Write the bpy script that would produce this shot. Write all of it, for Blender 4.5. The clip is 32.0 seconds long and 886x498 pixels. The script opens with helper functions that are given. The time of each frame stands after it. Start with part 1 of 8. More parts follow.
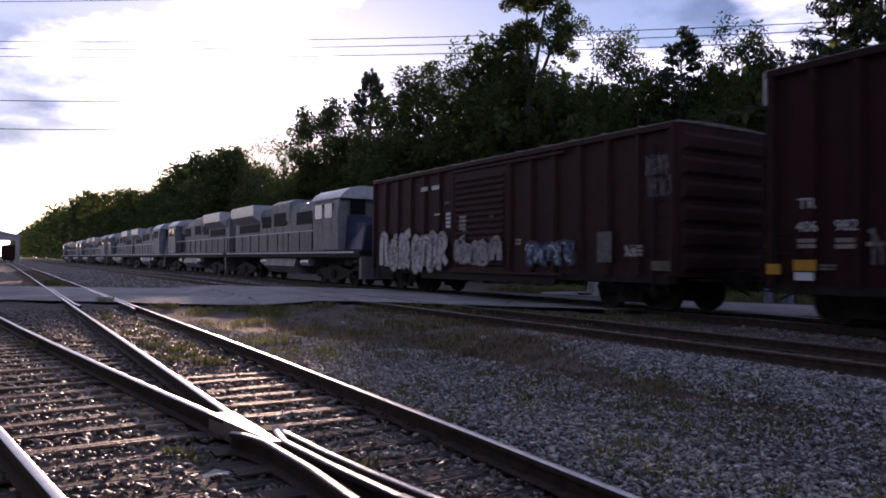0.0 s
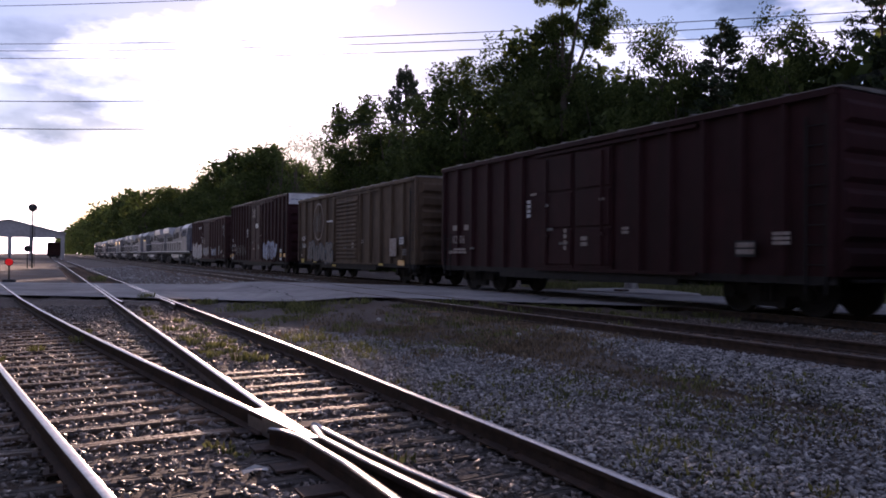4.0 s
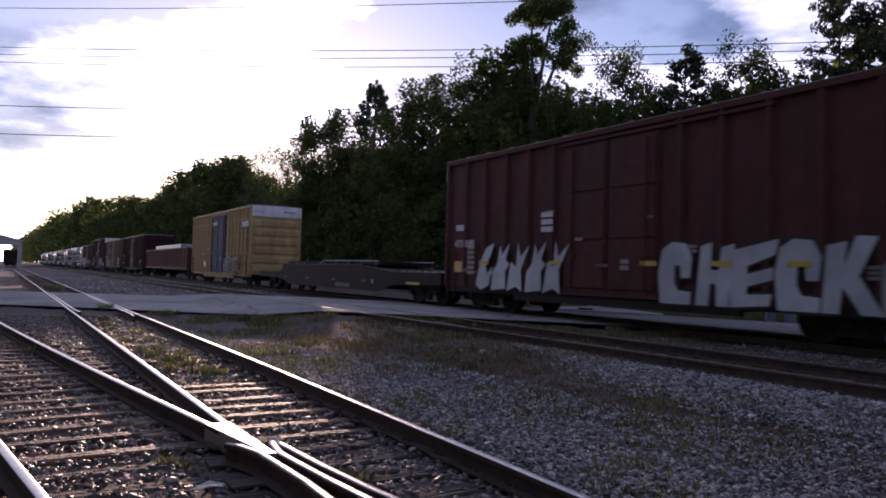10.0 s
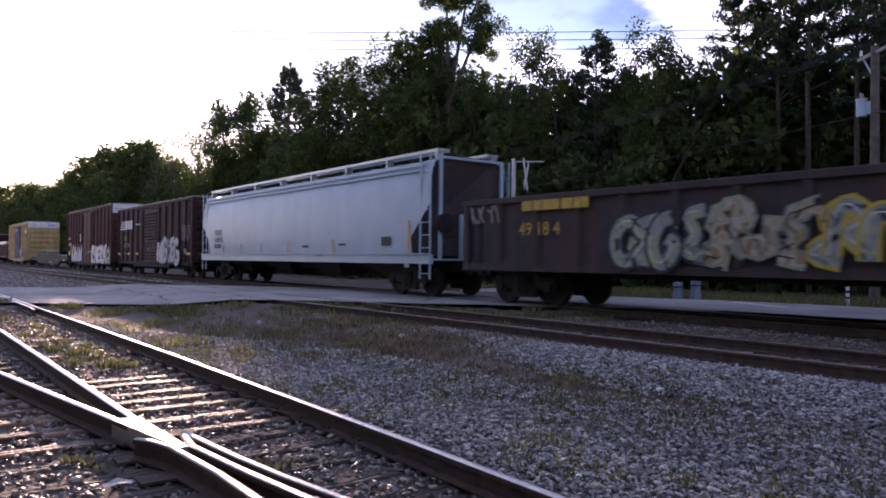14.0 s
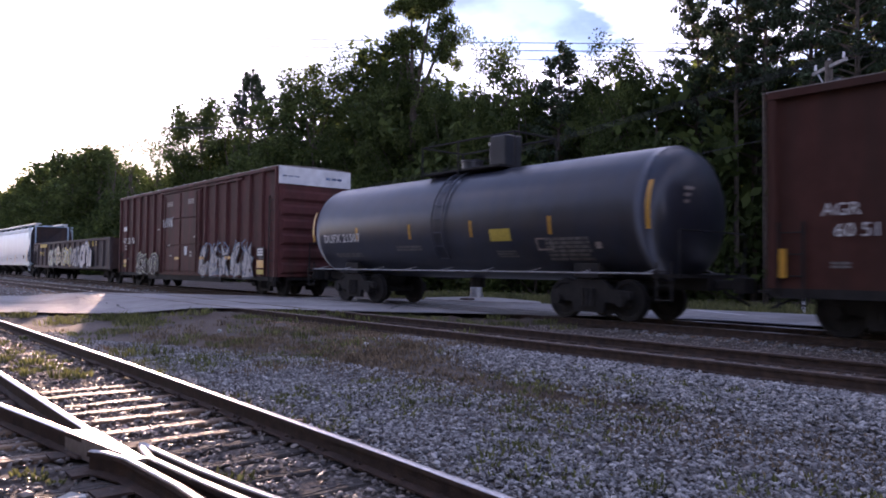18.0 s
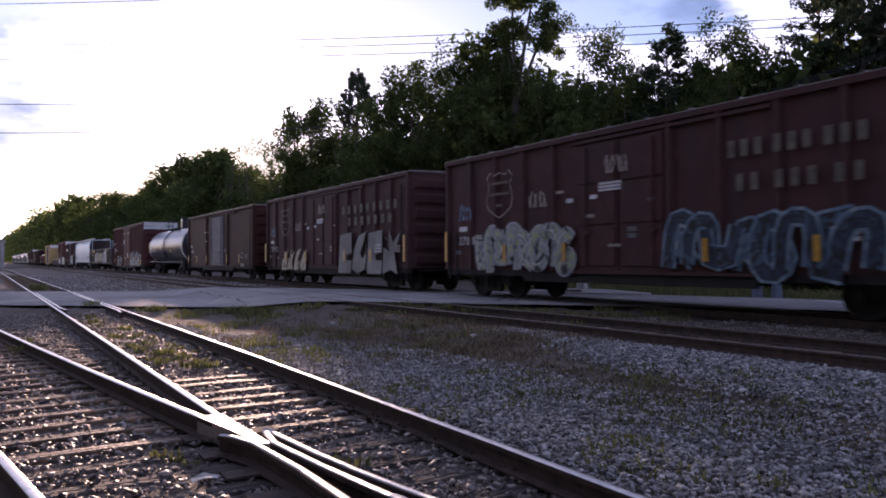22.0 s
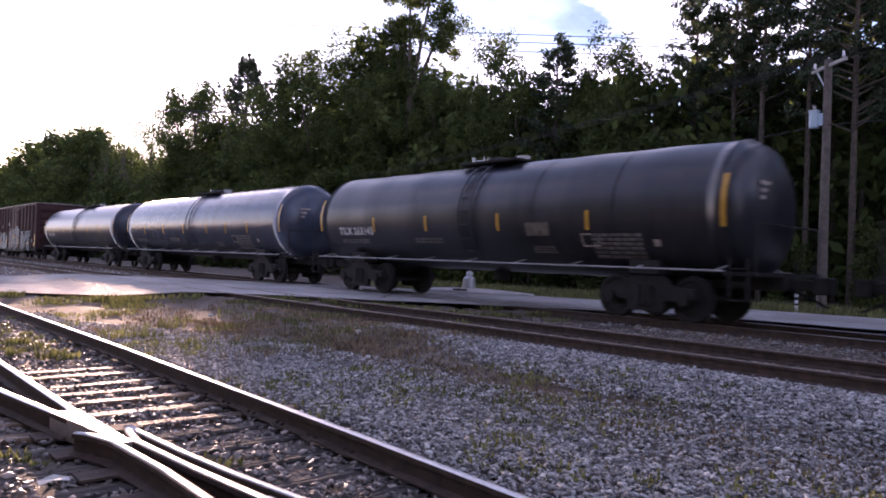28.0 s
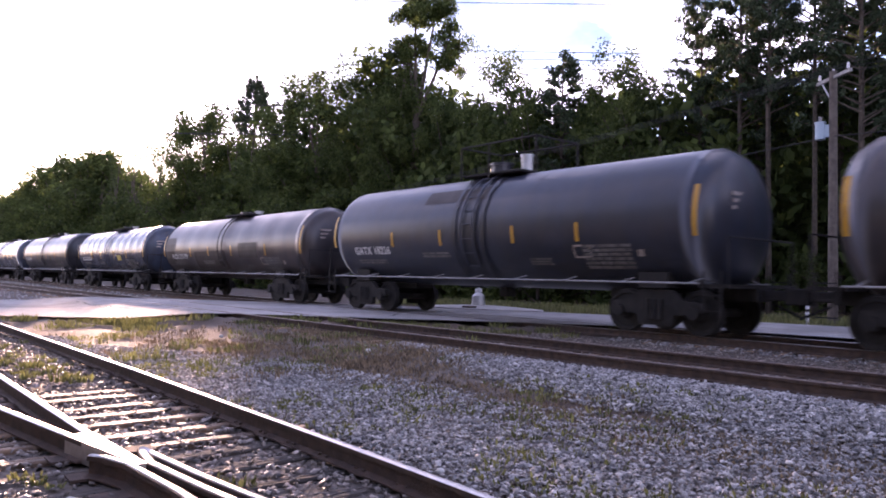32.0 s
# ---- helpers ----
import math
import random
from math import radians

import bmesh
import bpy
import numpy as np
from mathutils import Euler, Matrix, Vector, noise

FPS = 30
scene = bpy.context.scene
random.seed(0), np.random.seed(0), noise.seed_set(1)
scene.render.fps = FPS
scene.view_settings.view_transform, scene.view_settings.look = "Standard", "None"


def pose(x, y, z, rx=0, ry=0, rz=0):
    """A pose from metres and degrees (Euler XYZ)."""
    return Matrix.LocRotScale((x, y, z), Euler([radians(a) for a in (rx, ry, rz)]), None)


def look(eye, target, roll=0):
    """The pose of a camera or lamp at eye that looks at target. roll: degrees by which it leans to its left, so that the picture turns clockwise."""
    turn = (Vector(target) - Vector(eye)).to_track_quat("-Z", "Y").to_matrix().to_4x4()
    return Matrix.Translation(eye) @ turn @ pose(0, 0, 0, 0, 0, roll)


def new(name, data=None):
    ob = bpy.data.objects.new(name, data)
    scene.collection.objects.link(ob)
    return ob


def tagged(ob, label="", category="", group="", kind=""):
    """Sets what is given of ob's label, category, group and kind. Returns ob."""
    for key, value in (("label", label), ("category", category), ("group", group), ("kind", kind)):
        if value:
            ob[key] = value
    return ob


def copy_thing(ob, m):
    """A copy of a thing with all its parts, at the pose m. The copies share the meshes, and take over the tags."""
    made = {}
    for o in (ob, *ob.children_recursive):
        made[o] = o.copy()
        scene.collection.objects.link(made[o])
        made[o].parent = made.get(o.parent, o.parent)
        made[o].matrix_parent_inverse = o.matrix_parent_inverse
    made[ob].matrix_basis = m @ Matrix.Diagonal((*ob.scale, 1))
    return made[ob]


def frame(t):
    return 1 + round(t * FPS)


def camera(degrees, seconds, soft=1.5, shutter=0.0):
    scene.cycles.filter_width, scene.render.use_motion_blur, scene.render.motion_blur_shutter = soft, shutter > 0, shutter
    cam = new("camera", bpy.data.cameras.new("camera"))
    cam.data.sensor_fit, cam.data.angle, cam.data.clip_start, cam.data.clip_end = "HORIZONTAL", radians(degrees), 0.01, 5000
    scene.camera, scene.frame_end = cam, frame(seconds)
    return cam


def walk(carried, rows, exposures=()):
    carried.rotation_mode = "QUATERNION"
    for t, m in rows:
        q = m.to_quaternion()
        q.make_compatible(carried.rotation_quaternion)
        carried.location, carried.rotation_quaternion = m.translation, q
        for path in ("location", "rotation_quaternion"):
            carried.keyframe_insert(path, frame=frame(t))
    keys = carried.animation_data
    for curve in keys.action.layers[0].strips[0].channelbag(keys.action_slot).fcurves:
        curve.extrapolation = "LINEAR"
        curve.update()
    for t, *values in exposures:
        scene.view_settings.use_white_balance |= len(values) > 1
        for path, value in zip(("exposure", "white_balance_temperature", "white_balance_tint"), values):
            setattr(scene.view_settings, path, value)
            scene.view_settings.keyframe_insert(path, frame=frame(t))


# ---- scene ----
import collections

cam = camera(62.3, 32.0, soft=1.8, shutter=0.25)
PATH = [
    (0, (0.306, 0.088, 1.492), (1.339, 1.8, 1.527), 0.7),
    (0.5, (0.301, 0.102, 1.493), (1.306, 1.831, 1.524), 0.6),
    (1, (0.303, 0.11, 1.499), (1.298, 1.846, 1.519), 0.8),
    (1.5, (0.305, 0.106, 1.493), (1.291, 1.845, 1.521), 0.6),
    (2, (0.312, 0.094, 1.498), (1.295, 1.835, 1.537), 0.5),
    (2.5, (0.298, 0.098, 1.498), (1.277, 1.842, 1.531), 0.8),
    (3, (0.294, 0.096, 1.507), (1.258, 1.848, 1.534), 0.7),
    (3.5, (0.305, 0.091, 1.502), (1.263, 1.846, 1.536), 0.5),
    (4, (0.303, 0.103, 1.505), (1.254, 1.862, 1.528), 0.6),
    (4.5, (0.309, 0.088, 1.5), (1.249, 1.854, 1.51), -0.1),
    (6.5, (0.299, 0.094, 1.499), (1.235, 1.862, 1.502), 0.4),
    (7, (0.296, 0.086, 1.5), (1.218, 1.861, 1.501), 0.2),
    (7.5, (0.29, 0.099, 1.494), (1.21, 1.875, 1.491), 0.2),
    (8, (0.306, 0.087, 1.506), (1.255, 1.848, 1.532), 0.9),
    (8.5, (0.318, 0.085, 1.502), (1.312, 1.82, 1.549), 1.5),
    (9, (0.312, 0.088, 1.502), (1.335, 1.806, 1.55), 0.8),
    (9.5, (0.31, 0.096, 1.501), (1.329, 1.817, 1.553), 1.5),
    (10, (0.325, 0.096, 1.503), (1.353, 1.81, 1.571), 1.7),
    (10.5, (0.352, 0.092, 1.499), (1.427, 1.777, 1.566), 1.5),
    (11, (0.371, 0.092, 1.501), (1.511, 1.735, 1.555), 0.9),
    (11.5, (0.383, 0.09, 1.502), (1.562, 1.705, 1.534), 0.9),
    (12, (0.385, 0.097, 1.502), (1.587, 1.695, 1.529), 0.4),
    (12.5, (0.383, 0.09, 1.504), (1.592, 1.683, 1.528), 0.5),
    (13, (0.368, 0.079, 1.499), (1.602, 1.653, 1.518), 0.5),
    (13.5, (0.357, 0.079, 1.505), (1.563, 1.674, 1.531), 0.6),
    (15.5, (0.394, 0.18, 1.474), (1.65, 1.736, 1.525), 0.7),
    (16, (0.407, 0.197, 1.467), (1.676, 1.742, 1.512), 0.9),
    (16.5, (0.408, 0.194, 1.475), (1.685, 1.732, 1.513), 0.8),
    (17, (0.405, 0.186, 1.478), (1.679, 1.727, 1.504), 0.3),
    (17.5, (0.394, 0.183, 1.484), (1.672, 1.72, 1.519), 0.7),
    (18, (0.377, 0.165, 1.48), (1.666, 1.694, 1.535), 0.7),
    (18.5, (0.379, 0.149, 1.48), (1.644, 1.697, 1.532), 0.7),
    (19, (0.381, 0.141, 1.482), (1.641, 1.693, 1.548), 0.8),
    (19.5, (0.363, 0.156, 1.48), (1.611, 1.716, 1.573), 0.6),
    (20, (0.356, 0.163, 1.474), (1.492, 1.807, 1.548), -0.4),
    (20.5, (0.347, 0.149, 1.477), (1.437, 1.826, 1.529), -0.5),
    (21, (0.341, 0.147, 1.482), (1.391, 1.848, 1.542), -0.1),
    (21.5, (0.34, 0.141, 1.482), (1.391, 1.843, 1.533), 0.2),
    (22, (0.331, 0.132, 1.478), (1.39, 1.828, 1.511), -0.1),
    (22.5, (0.326, 0.153, 1.475), (1.394, 1.844, 1.499), 0.1),
    (23, (0.328, 0.149, 1.48), (1.389, 1.844, 1.511), -0.2),
    (23.5, (0.344, 0.155, 1.474), (1.415, 1.844, 1.498), -0.3),
    (24, (0.335, 0.155, 1.482), (1.419, 1.836, 1.506), -0.3),
    (24.5, (0.327, 0.135, 1.481), (1.407, 1.818, 1.512), -0.1),
    (26.5, (0.364, 0.176, 1.469), (1.543, 1.79, 1.522), 1.4),
    (27, (0.396, 0.206, 1.464), (1.639, 1.773, 1.504), 2.0),
    (27.5, (0.415, 0.257, 1.457), (1.709, 1.781, 1.495), 2.0),
    (28, (0.423, 0.279, 1.446), (1.728, 1.795, 1.477), 2.1),
    (28.5, (0.421, 0.272, 1.446), (1.734, 1.78, 1.465), 1.7),
    (29, (0.419, 0.264, 1.445), (1.731, 1.773, 1.46), 1.9),
    (29.5, (0.41, 0.263, 1.453), (1.722, 1.773, 1.464), 1.7),
    (30, (0.419, 0.269, 1.452), (1.721, 1.787, 1.477), 1.0),
    (30.5, (0.424, 0.269, 1.446), (1.729, 1.784, 1.491), 1.1),
    (31, (0.412, 0.254, 1.445), (1.709, 1.776, 1.495), 1.4),
    (31.5, (0.4, 0.249, 1.455), (1.693, 1.774, 1.506), 1.6),
    (32, (0.389, 0.23, 1.456), (1.674, 1.761, 1.533), 1.2),
]
EXPOSURE = [(0, 0.68, 6100, 42), (4, 0.68, 6100, 42), (7.5, 0.70, 6100, 42), (10, 0.63, 6100, 42), (11, 0.56, 6100, 42), (12, 1.05, 6100, 42), (13.5, 1.45, 6100, 42), (16, 1.55, 6100, 42), (17, 1.70, 6100, 42), (19, 1.90, 6100, 42),
            (20, 1.68, 6100, 42), (21, 1.25, 6100, 43), (24.5, 0.95, 6100, 43), (25.8, 0.95, 6300, 41), (27, 0.95, 6200, 43), (28, 1.95, 6300, 46), (30, 2.50, 6400, 48), (32, 2.40, 6400, 48)]
walk(cam, [(t, look(eye, target, roll)) for t, eye, target, roll in PATH], EXPOSURE)

# ---- light ----
SUN = Vector((0.307, 0.935, 0.1765)).normalized()
world = bpy.data.worlds.new("sky")
scene.world = world
world.use_nodes = True
wn, wl = world.node_tree.nodes, world.node_tree.links
wn.clear()
sky = wn.new("ShaderNodeTexSky")
sky.sky_type, sky.sun_disc = "NISHITA", False
sky.sun_elevation = math.asin(SUN.z)
sky.sun_rotation = math.atan2(SUN.x, SUN.y)
sky.air_density, sky.dust_density, sky.ozone_density = 1.0, 0.3, 1.6
bg = wn.new("ShaderNodeBackground")
bg.inputs["Strength"].default_value = 0.095
wout = wn.new("ShaderNodeOutputWorld")
# broken cloud: the sky's own light, greyed and brightened
wco = wn.new("ShaderNodeTexCoord")
wmap = wn.new("ShaderNodeMapping")
wmap.inputs["Scale"].default_value, wmap.inputs["Location"].default_value = (1.0, 1.0, 2.6), (0.21, 3.77, -0.15)
cloud = wn.new("ShaderNodeTexNoise")
cloud.inputs["Scale"].default_value, cloud.inputs["Detail"].default_value, cloud.inputs["Roughness"].default_value = 3.4, 7, 0.55
ramp = wn.new("ShaderNodeValToRGB")
ramp.color_ramp.elements[0].position, ramp.color_ramp.elements[1].position = 0.49, 0.64
grey = wn.new("ShaderNodeHueSaturation")
grey.inputs["Saturation"].default_value, grey.inputs["Value"].default_value = 0.15, 2.9
wmix = wn.new("ShaderNodeMixRGB")
wl.new(wco.outputs["Generated"], wmap.inputs["Vector"])
wl.new(wmap.outputs["Vector"], cloud.inputs["Vector"])
wl.new(cloud.outputs["Fac"], ramp.inputs["Fac"])
wl.new(sky.outputs["Color"], grey.inputs["Color"])
wl.new(ramp.outputs["Color"], wmix.inputs["Fac"])
wl.new(sky.outputs["Color"], wmix.inputs["Color1"])
wl.new(grey.outputs["Color"], wmix.inputs["Color2"])
# blue-grey undersides of the thicker cloud
under = wn.new("ShaderNodeTexNoise")
under.inputs["Scale"].default_value, under.inputs["Detail"].default_value, under.inputs["Roughness"].default_value = 4.6, 6, 0.5
umap = wn.new("ShaderNodeMapping")
umap.inputs["Scale"].default_value, umap.inputs["Location"].default_value = (1.0, 1.0, 2.2), (4.88, -3.17, -5.33)
uramp = wn.new("ShaderNodeValToRGB")
uramp.color_ramp.elements[0].position, uramp.color_ramp.elements[1].position = 0.49, 0.68
uramp.color_ramp.elements[0].color, uramp.color_ramp.elements[1].color = (1, 1, 1, 1), (0.34, 0.39, 0.46, 1)
umul = wn.new("ShaderNodeMixRGB")
umul.blend_type = "MULTIPLY"
umul.inputs["Fac"].default_value = 1.0
wl.new(wco.outputs["Generated"], umap.inputs["Vector"])
wl.new(umap.outputs["Vector"], under.inputs["Vector"])
wl.new(under.outputs["Fac"], uramp.inputs["Fac"])
wl.new(wmix.outputs["Color"], umul.inputs["Color1"])
wl.new(uramp.outputs["Color"], umul.inputs["Color2"])
wl.new(umul.outputs["Color"], bg.inputs["Color"])
wl.new(bg.outputs["Background"], wout.inputs["Surface"])
sun = new("sun", bpy.data.lights.new("sun", "SUN"))
sun.data.energy, sun.data.angle, sun.data.color = 5.0, radians(0.6), (1.0, 0.75, 0.46)
sun.matrix_world = look((0, 0, 60), Vector((0, 0, 60)) - SUN)
scene.view_settings.exposure = 0.0


# ---- materials ----
def mat(name, a, b=None, scale=4.0, rough=0.7, metal=0.0, bump=0.0, bscale=40.0, dirt=None, dscale=0.6, damount=0.5, island=0.0, obrand=0.0, translucent=0.0, streak=1.0, spec=0.5):
    """A procedural surface: fine grain between a and b, larger stains of dirt, relief."""
    m = bpy.data.materials.new(name)
    m.use_nodes = True
    n, l = m.node_tree.nodes, m.node_tree.links
    p = n["Principled BSDF"]
    p.inputs["Roughness"].default_value, p.inputs["Metallic"].default_value = rough, metal
    p.inputs["Specular IOR Level"].default_value = spec
    co = n.new("ShaderNodeTexCoord")
    t1 = n.new("ShaderNodeTexNoise")
    t1.inputs["Scale"].default_value, t1.inputs["Detail"].default_value = scale, 6
    l.new(co.outputs["Object"], t1.inputs["Vector"])
    r1 = n.new("ShaderNodeValToRGB")
    b = b or tuple(c * 0.7 for c in a)
    r1.color_ramp.elements[0].position, r1.color_ramp.elements[1].position = 0.35, 0.65
    r1.color_ramp.elements[0].color, r1.color_ramp.elements[1].color = (*b, 1), (*a, 1)
    l.new(t1.outputs["Fac"], r1.inputs["Fac"])
    col = r1.outputs["Color"]
    if dirt:
        t2 = n.new("ShaderNodeTexNoise")
        t2.inputs["Scale"].default_value, t2.inputs["Detail"].default_value = dscale, 5
        mp = n.new("ShaderNodeMapping")
        mp.inputs["Scale"].default_value = (1, 1, streak)
        l.new(co.outputs["Object"], mp.inputs["Vector"])
        l.new(mp.outputs["Vector"], t2.inputs["Vector"])
        r2 = n.new("ShaderNodeValToRGB")
        r2.color_ramp.elements[0].position, r2.color_ramp.elements[1].position = 0.42, 0.62
        r2.color_ramp.elements[1].color = (damount, damount, damount, 1)
        l.new(t2.outputs["Fac"], r2.inputs["Fac"])
        mx = n.new("ShaderNodeMixRGB")
        mx.inputs["Color2"].default_value = (*dirt, 1)
        l.new(r2.outputs["Color"], mx.inputs["Fac"])
        l.new(col, mx.inputs["Color1"])
        col = mx.outputs["Color"]
    if island or obrand:
        src = n.new("ShaderNodeNewGeometry") if island else n.new("ShaderNodeObjectInfo")
        v = n.new("ShaderNodeMapRange")
        k = island or obrand
        v.inputs["To Min"].default_value, v.inputs["To Max"].default_value = 1 - k, 1 + k
        l.new(src.outputs["Random Per Island" if island else "Random"], v.inputs["Value"])
        hv = n.new("ShaderNodeHueSaturation")
        l.new(v.outputs["Result"], hv.inputs["Value"])
        l.new(col, hv.inputs["Color"])
        col = hv.outputs["Color"]
    l.new(col, p.inputs["Base Color"])
    if bump:
        t3 = n.new("ShaderNodeTexNoise")
        t3.inputs["Scale"].default_value, t3.inputs["Detail"].default_value = bscale, 4
        l.new(co.outputs["Object"], t3.inputs["Vector"])
        bp = n.new("ShaderNodeBump")
        bp.inputs["Strength"].default_value, bp.inputs["Distance"].default_value = bump, 0.02
        l.new(t3.outputs["Fac"], bp.inputs["Height"])
        l.new(bp.outputs["Normal"], p.inputs["Normal"])
    if translucent:
        tr = n.new("ShaderNodeBsdfTranslucent")
        l.new(col, tr.inputs["Color"])
        ms = n.new("ShaderNodeMixShader")
        ms.inputs["Fac"].default_value = translucent
        l.new(p.outputs["BSDF"], ms.inputs[1])
        l.new(tr.outputs["BSDF"], ms.inputs[2])
        l.new(ms.outputs["Shader"], n["Material Output"].inputs["Surface"])
    return m


def glow(name, colour, strength):
    m = bpy.data.materials.new(name)
    m.use_nodes = True
    p = m.node_tree.nodes["Principled BSDF"]
    p.inputs["Base Color"].default_value = (*colour, 1)
    p.inputs["Emission Color"].default_value = (*colour, 1)
    p.inputs["Emission Strength"].default_value = strength
    return m


EARTH = mat("gravelly_earth", (0.185, 0.155, 0.13), (0.085, 0.07, 0.06), 9, 0.95, 0, 1.0, 30, (0.105, 0.074, 0.053), 0.28, 0.95)
STONE = mat("ballast_stone", (0.40, 0.39, 0.38), (0.21, 0.204, 0.20), 6, 0.65, island=0.72)
SOOTSTONE = mat("dirty_crib_stone", (0.29, 0.25, 0.22), (0.11, 0.092, 0.08), 6, 0.5, island=0.85)
ROADM = mat("worn_asphalt", (0.42, 0.405, 0.39), (0.31, 0.30, 0.29), 3, 0.9, 0, 0.4, 60, (0.16, 0.155, 0.15), 0.3, 0.6)
RAILTOP = mat("polished_rail", (0.62, 0.60, 0.58), (0.50, 0.48, 0.46), 20, 0.40, 1.0)
RUST = mat("rusty_rail", (0.085, 0.052, 0.038), (0.042, 0.028, 0.022), 8, 0.85, 0.0, 0.4, 60)
# darker copy of RUST: the near rails' shaded webs, put into the colour
SHADERUST = mat("shaded_rail_rust", (0.075, 0.043, 0.03), (0.04, 0.024, 0.018), 8, 0.85, 0.0, 0.4, 60)
TIE = mat("weathered_timber", (0.36, 0.225, 0.135), (0.09, 0.062, 0.045), 3, 0.62, 0, 1.0, 25, (0.06, 0.045, 0.036), 1.3, 0.85, obrand=0.45, spec=0.3)
# dark copy of TIE for the nearest ties, their shade painted in
SHADETIE = mat("shaded_timber", (0.12, 0.10, 0.085), (0.05, 0.042, 0.037), 3, 0.9, 0, 1.0, 25, (0.03, 0.026, 0.023), 1.3, 0.7, obrand=0.4)
BARK = mat("bark", (0.10, 0.08, 0.06), (0.05, 0.04, 0.032), 6, 0.95, 0, 1.0, 12)
LEAF = mat("foliage", (0.082, 0.112, 0.030), (0.044, 0.068, 0.021), 0.5, 0.8, spec=0.25, island=0.4, translucent=0.5)
NEEDLE = mat("pine_foliage", (0.042, 0.066, 0.030), (0.026, 0.046, 0.021), 0.5, 0.85, island=0.4, translucent=0.25)
GRASSM = mat("weeds", (0.22, 0.225, 0.080), (0.11, 0.122, 0.046), 2, 0.8, island=0.45, translucent=0.4)
DARK = mat("grimy_running_gear", (0.021, 0.019, 0.018), (0.011, 0.010, 0.0095), 5, 0.85, 0, 0.3, 30)


# ---- mesh helpers ----
def mesh(name, verts, faces, material, smooth=False):
    me = bpy.data.meshes.new(name)
    me.from_pydata(verts, [], faces)
    me.update()
    if material:
        me.materials.append(material)
    if smooth:
        me.polygons.foreach_set("use_smooth", [True] * len(me.polygons))
    return me


def box(bm, x0, x1, y0, y1, z0, z1):
    v = [bm.verts.new((x, y, z)) for z in (z0, z1) for y in (y0, y1) for x in (x0, x1)]
    for f in ((0, 2, 3, 1), (4, 5, 7, 6), (0, 1, 5, 4), (2, 6, 7, 3), (0, 4, 6, 2), (1, 3, 7, 5)):
        bm.faces.new([v[i] for i in f])
    return v


def tube(bm, a, b, r, n=8, r2=None, caps=True):
    a, b = Vector(a), Vector(b)
    r2 = r if r2 is None else r2
    q = (b - a).to_track_quat("Z", "Y")
    rings = []
    for c, rr in ((a, r), (b, r2)):
        rings.append([bm.verts.new(c + q @ Vector((rr * math.cos(2 * math.pi * i / n), rr * math.sin(2 * math.pi * i / n), 0))) for i in range(n)])
    for i in range(n):
        bm.faces.new((rings[0][i], rings[0][(i + 1) % n], rings[1][(i + 1) % n], rings[1][i]))
    if caps:
        bm.faces.new(rings[0][::-1])
        bm.faces.new(rings[1])


def extrude_y(bm, profile, y0, y1):
    """A closed profile of (x, z), drawn out along y."""
    a = [bm.verts.new((x, y0, z)) for x, z in profile]
    b = [bm.verts.new((x, y1, z)) for x, z in profile]
    k = len(profile)
    for i in range(k):
        bm.faces.new((a[i], a[(i + 1) % k], b[(i + 1) % k], b[i]))
    bm.faces.new(a[::-1])
    bm.faces.new(b)


def done(bm, name, material, smooth=False, bevel=0.0):
    if bevel:
        bmesh.ops.bevel(bm, geom=bm.edges[:], offset=bevel, segments=1, affect="EDGES")
    bmesh.ops.recalc_face_normals(bm, faces=bm.faces)
    me = bpy.data.meshes.new(name)
    bm.to_mesh(me)
    bm.free()
    me.materials.append(material)
    if smooth:
        me.polygons.foreach_set("use_smooth", [True] * len(me.polygons))
        me.set_sharp_from_angle(angle=radians(35))
    return me


def part(name, bm, material, parent, label="", smooth=False, bevel=0.0):
    """Links a bmesh as one mesh object under a thing or a part."""
    ob = new(name, done(bm, name, material, smooth, bevel))
    ob.parent = parent
    if label:
        ob["label"] = label
    return ob


def again(name, data, parent, m=None, label=""):
    """One more piece on a mesh that is there already."""
    ob = new(name, data)
    ob.parent = parent
    if m is not None:
        ob.matrix_local = m
    if label:
        ob["label"] = label
    return ob


# ---- plan ----
XT, XN, RT = 14.62, 9.66, 0.38        # the train's track, the empty track beside it, their rail tops
XC, XD, RN = 2.03, 3.53, 0.17          # rails of the near track and their tops
SPEED = 12.4


NEAR_EDGE = [(-60, 52), (-20, 36.5), (-1, 27.9), (3, 24.7), (6.8, 21.3), (10.5, 16.8), (13.4, 13.4), (16.2, 9.8), (16.9, 4), (17.2, -10), (17.2, -60)]


def edge_at(x):
    """Where the road's near edge runs."""
    for (a, b), (c, d) in zip(NEAR_EDGE, NEAR_EDGE[1:]):
        if a <= x < c:
            return b + (d - b) * (x - a) / (c - a)
    return -60


def plain(x, y=0.0):
    """Height of the ground, without the bank that climbs to the road."""
    if x < 3.95 and y < 23.4 and x > 0.0 - 0.135 * (y - 4):
        z = -0.005 if y > 10.5 and XC < x < XD else -0.02
    elif x < 6.7:
        z = 0.0
    elif x < 8.2:
        z = 0.20 * (x - 6.7) / 1.5
    else:
        z = 0.20
    return z


def rise(x, y=0.0):
    """Height of the ground."""
    z = plain(x, y)
    if -10 < x < 16 and 8 < y < 36:
        # the dirt climbs to the road's edge
        d = edge_at(x) - y
        if 0 < d < 1.4:
            z += 0.12 * (1 - d / 1.4)
    return z


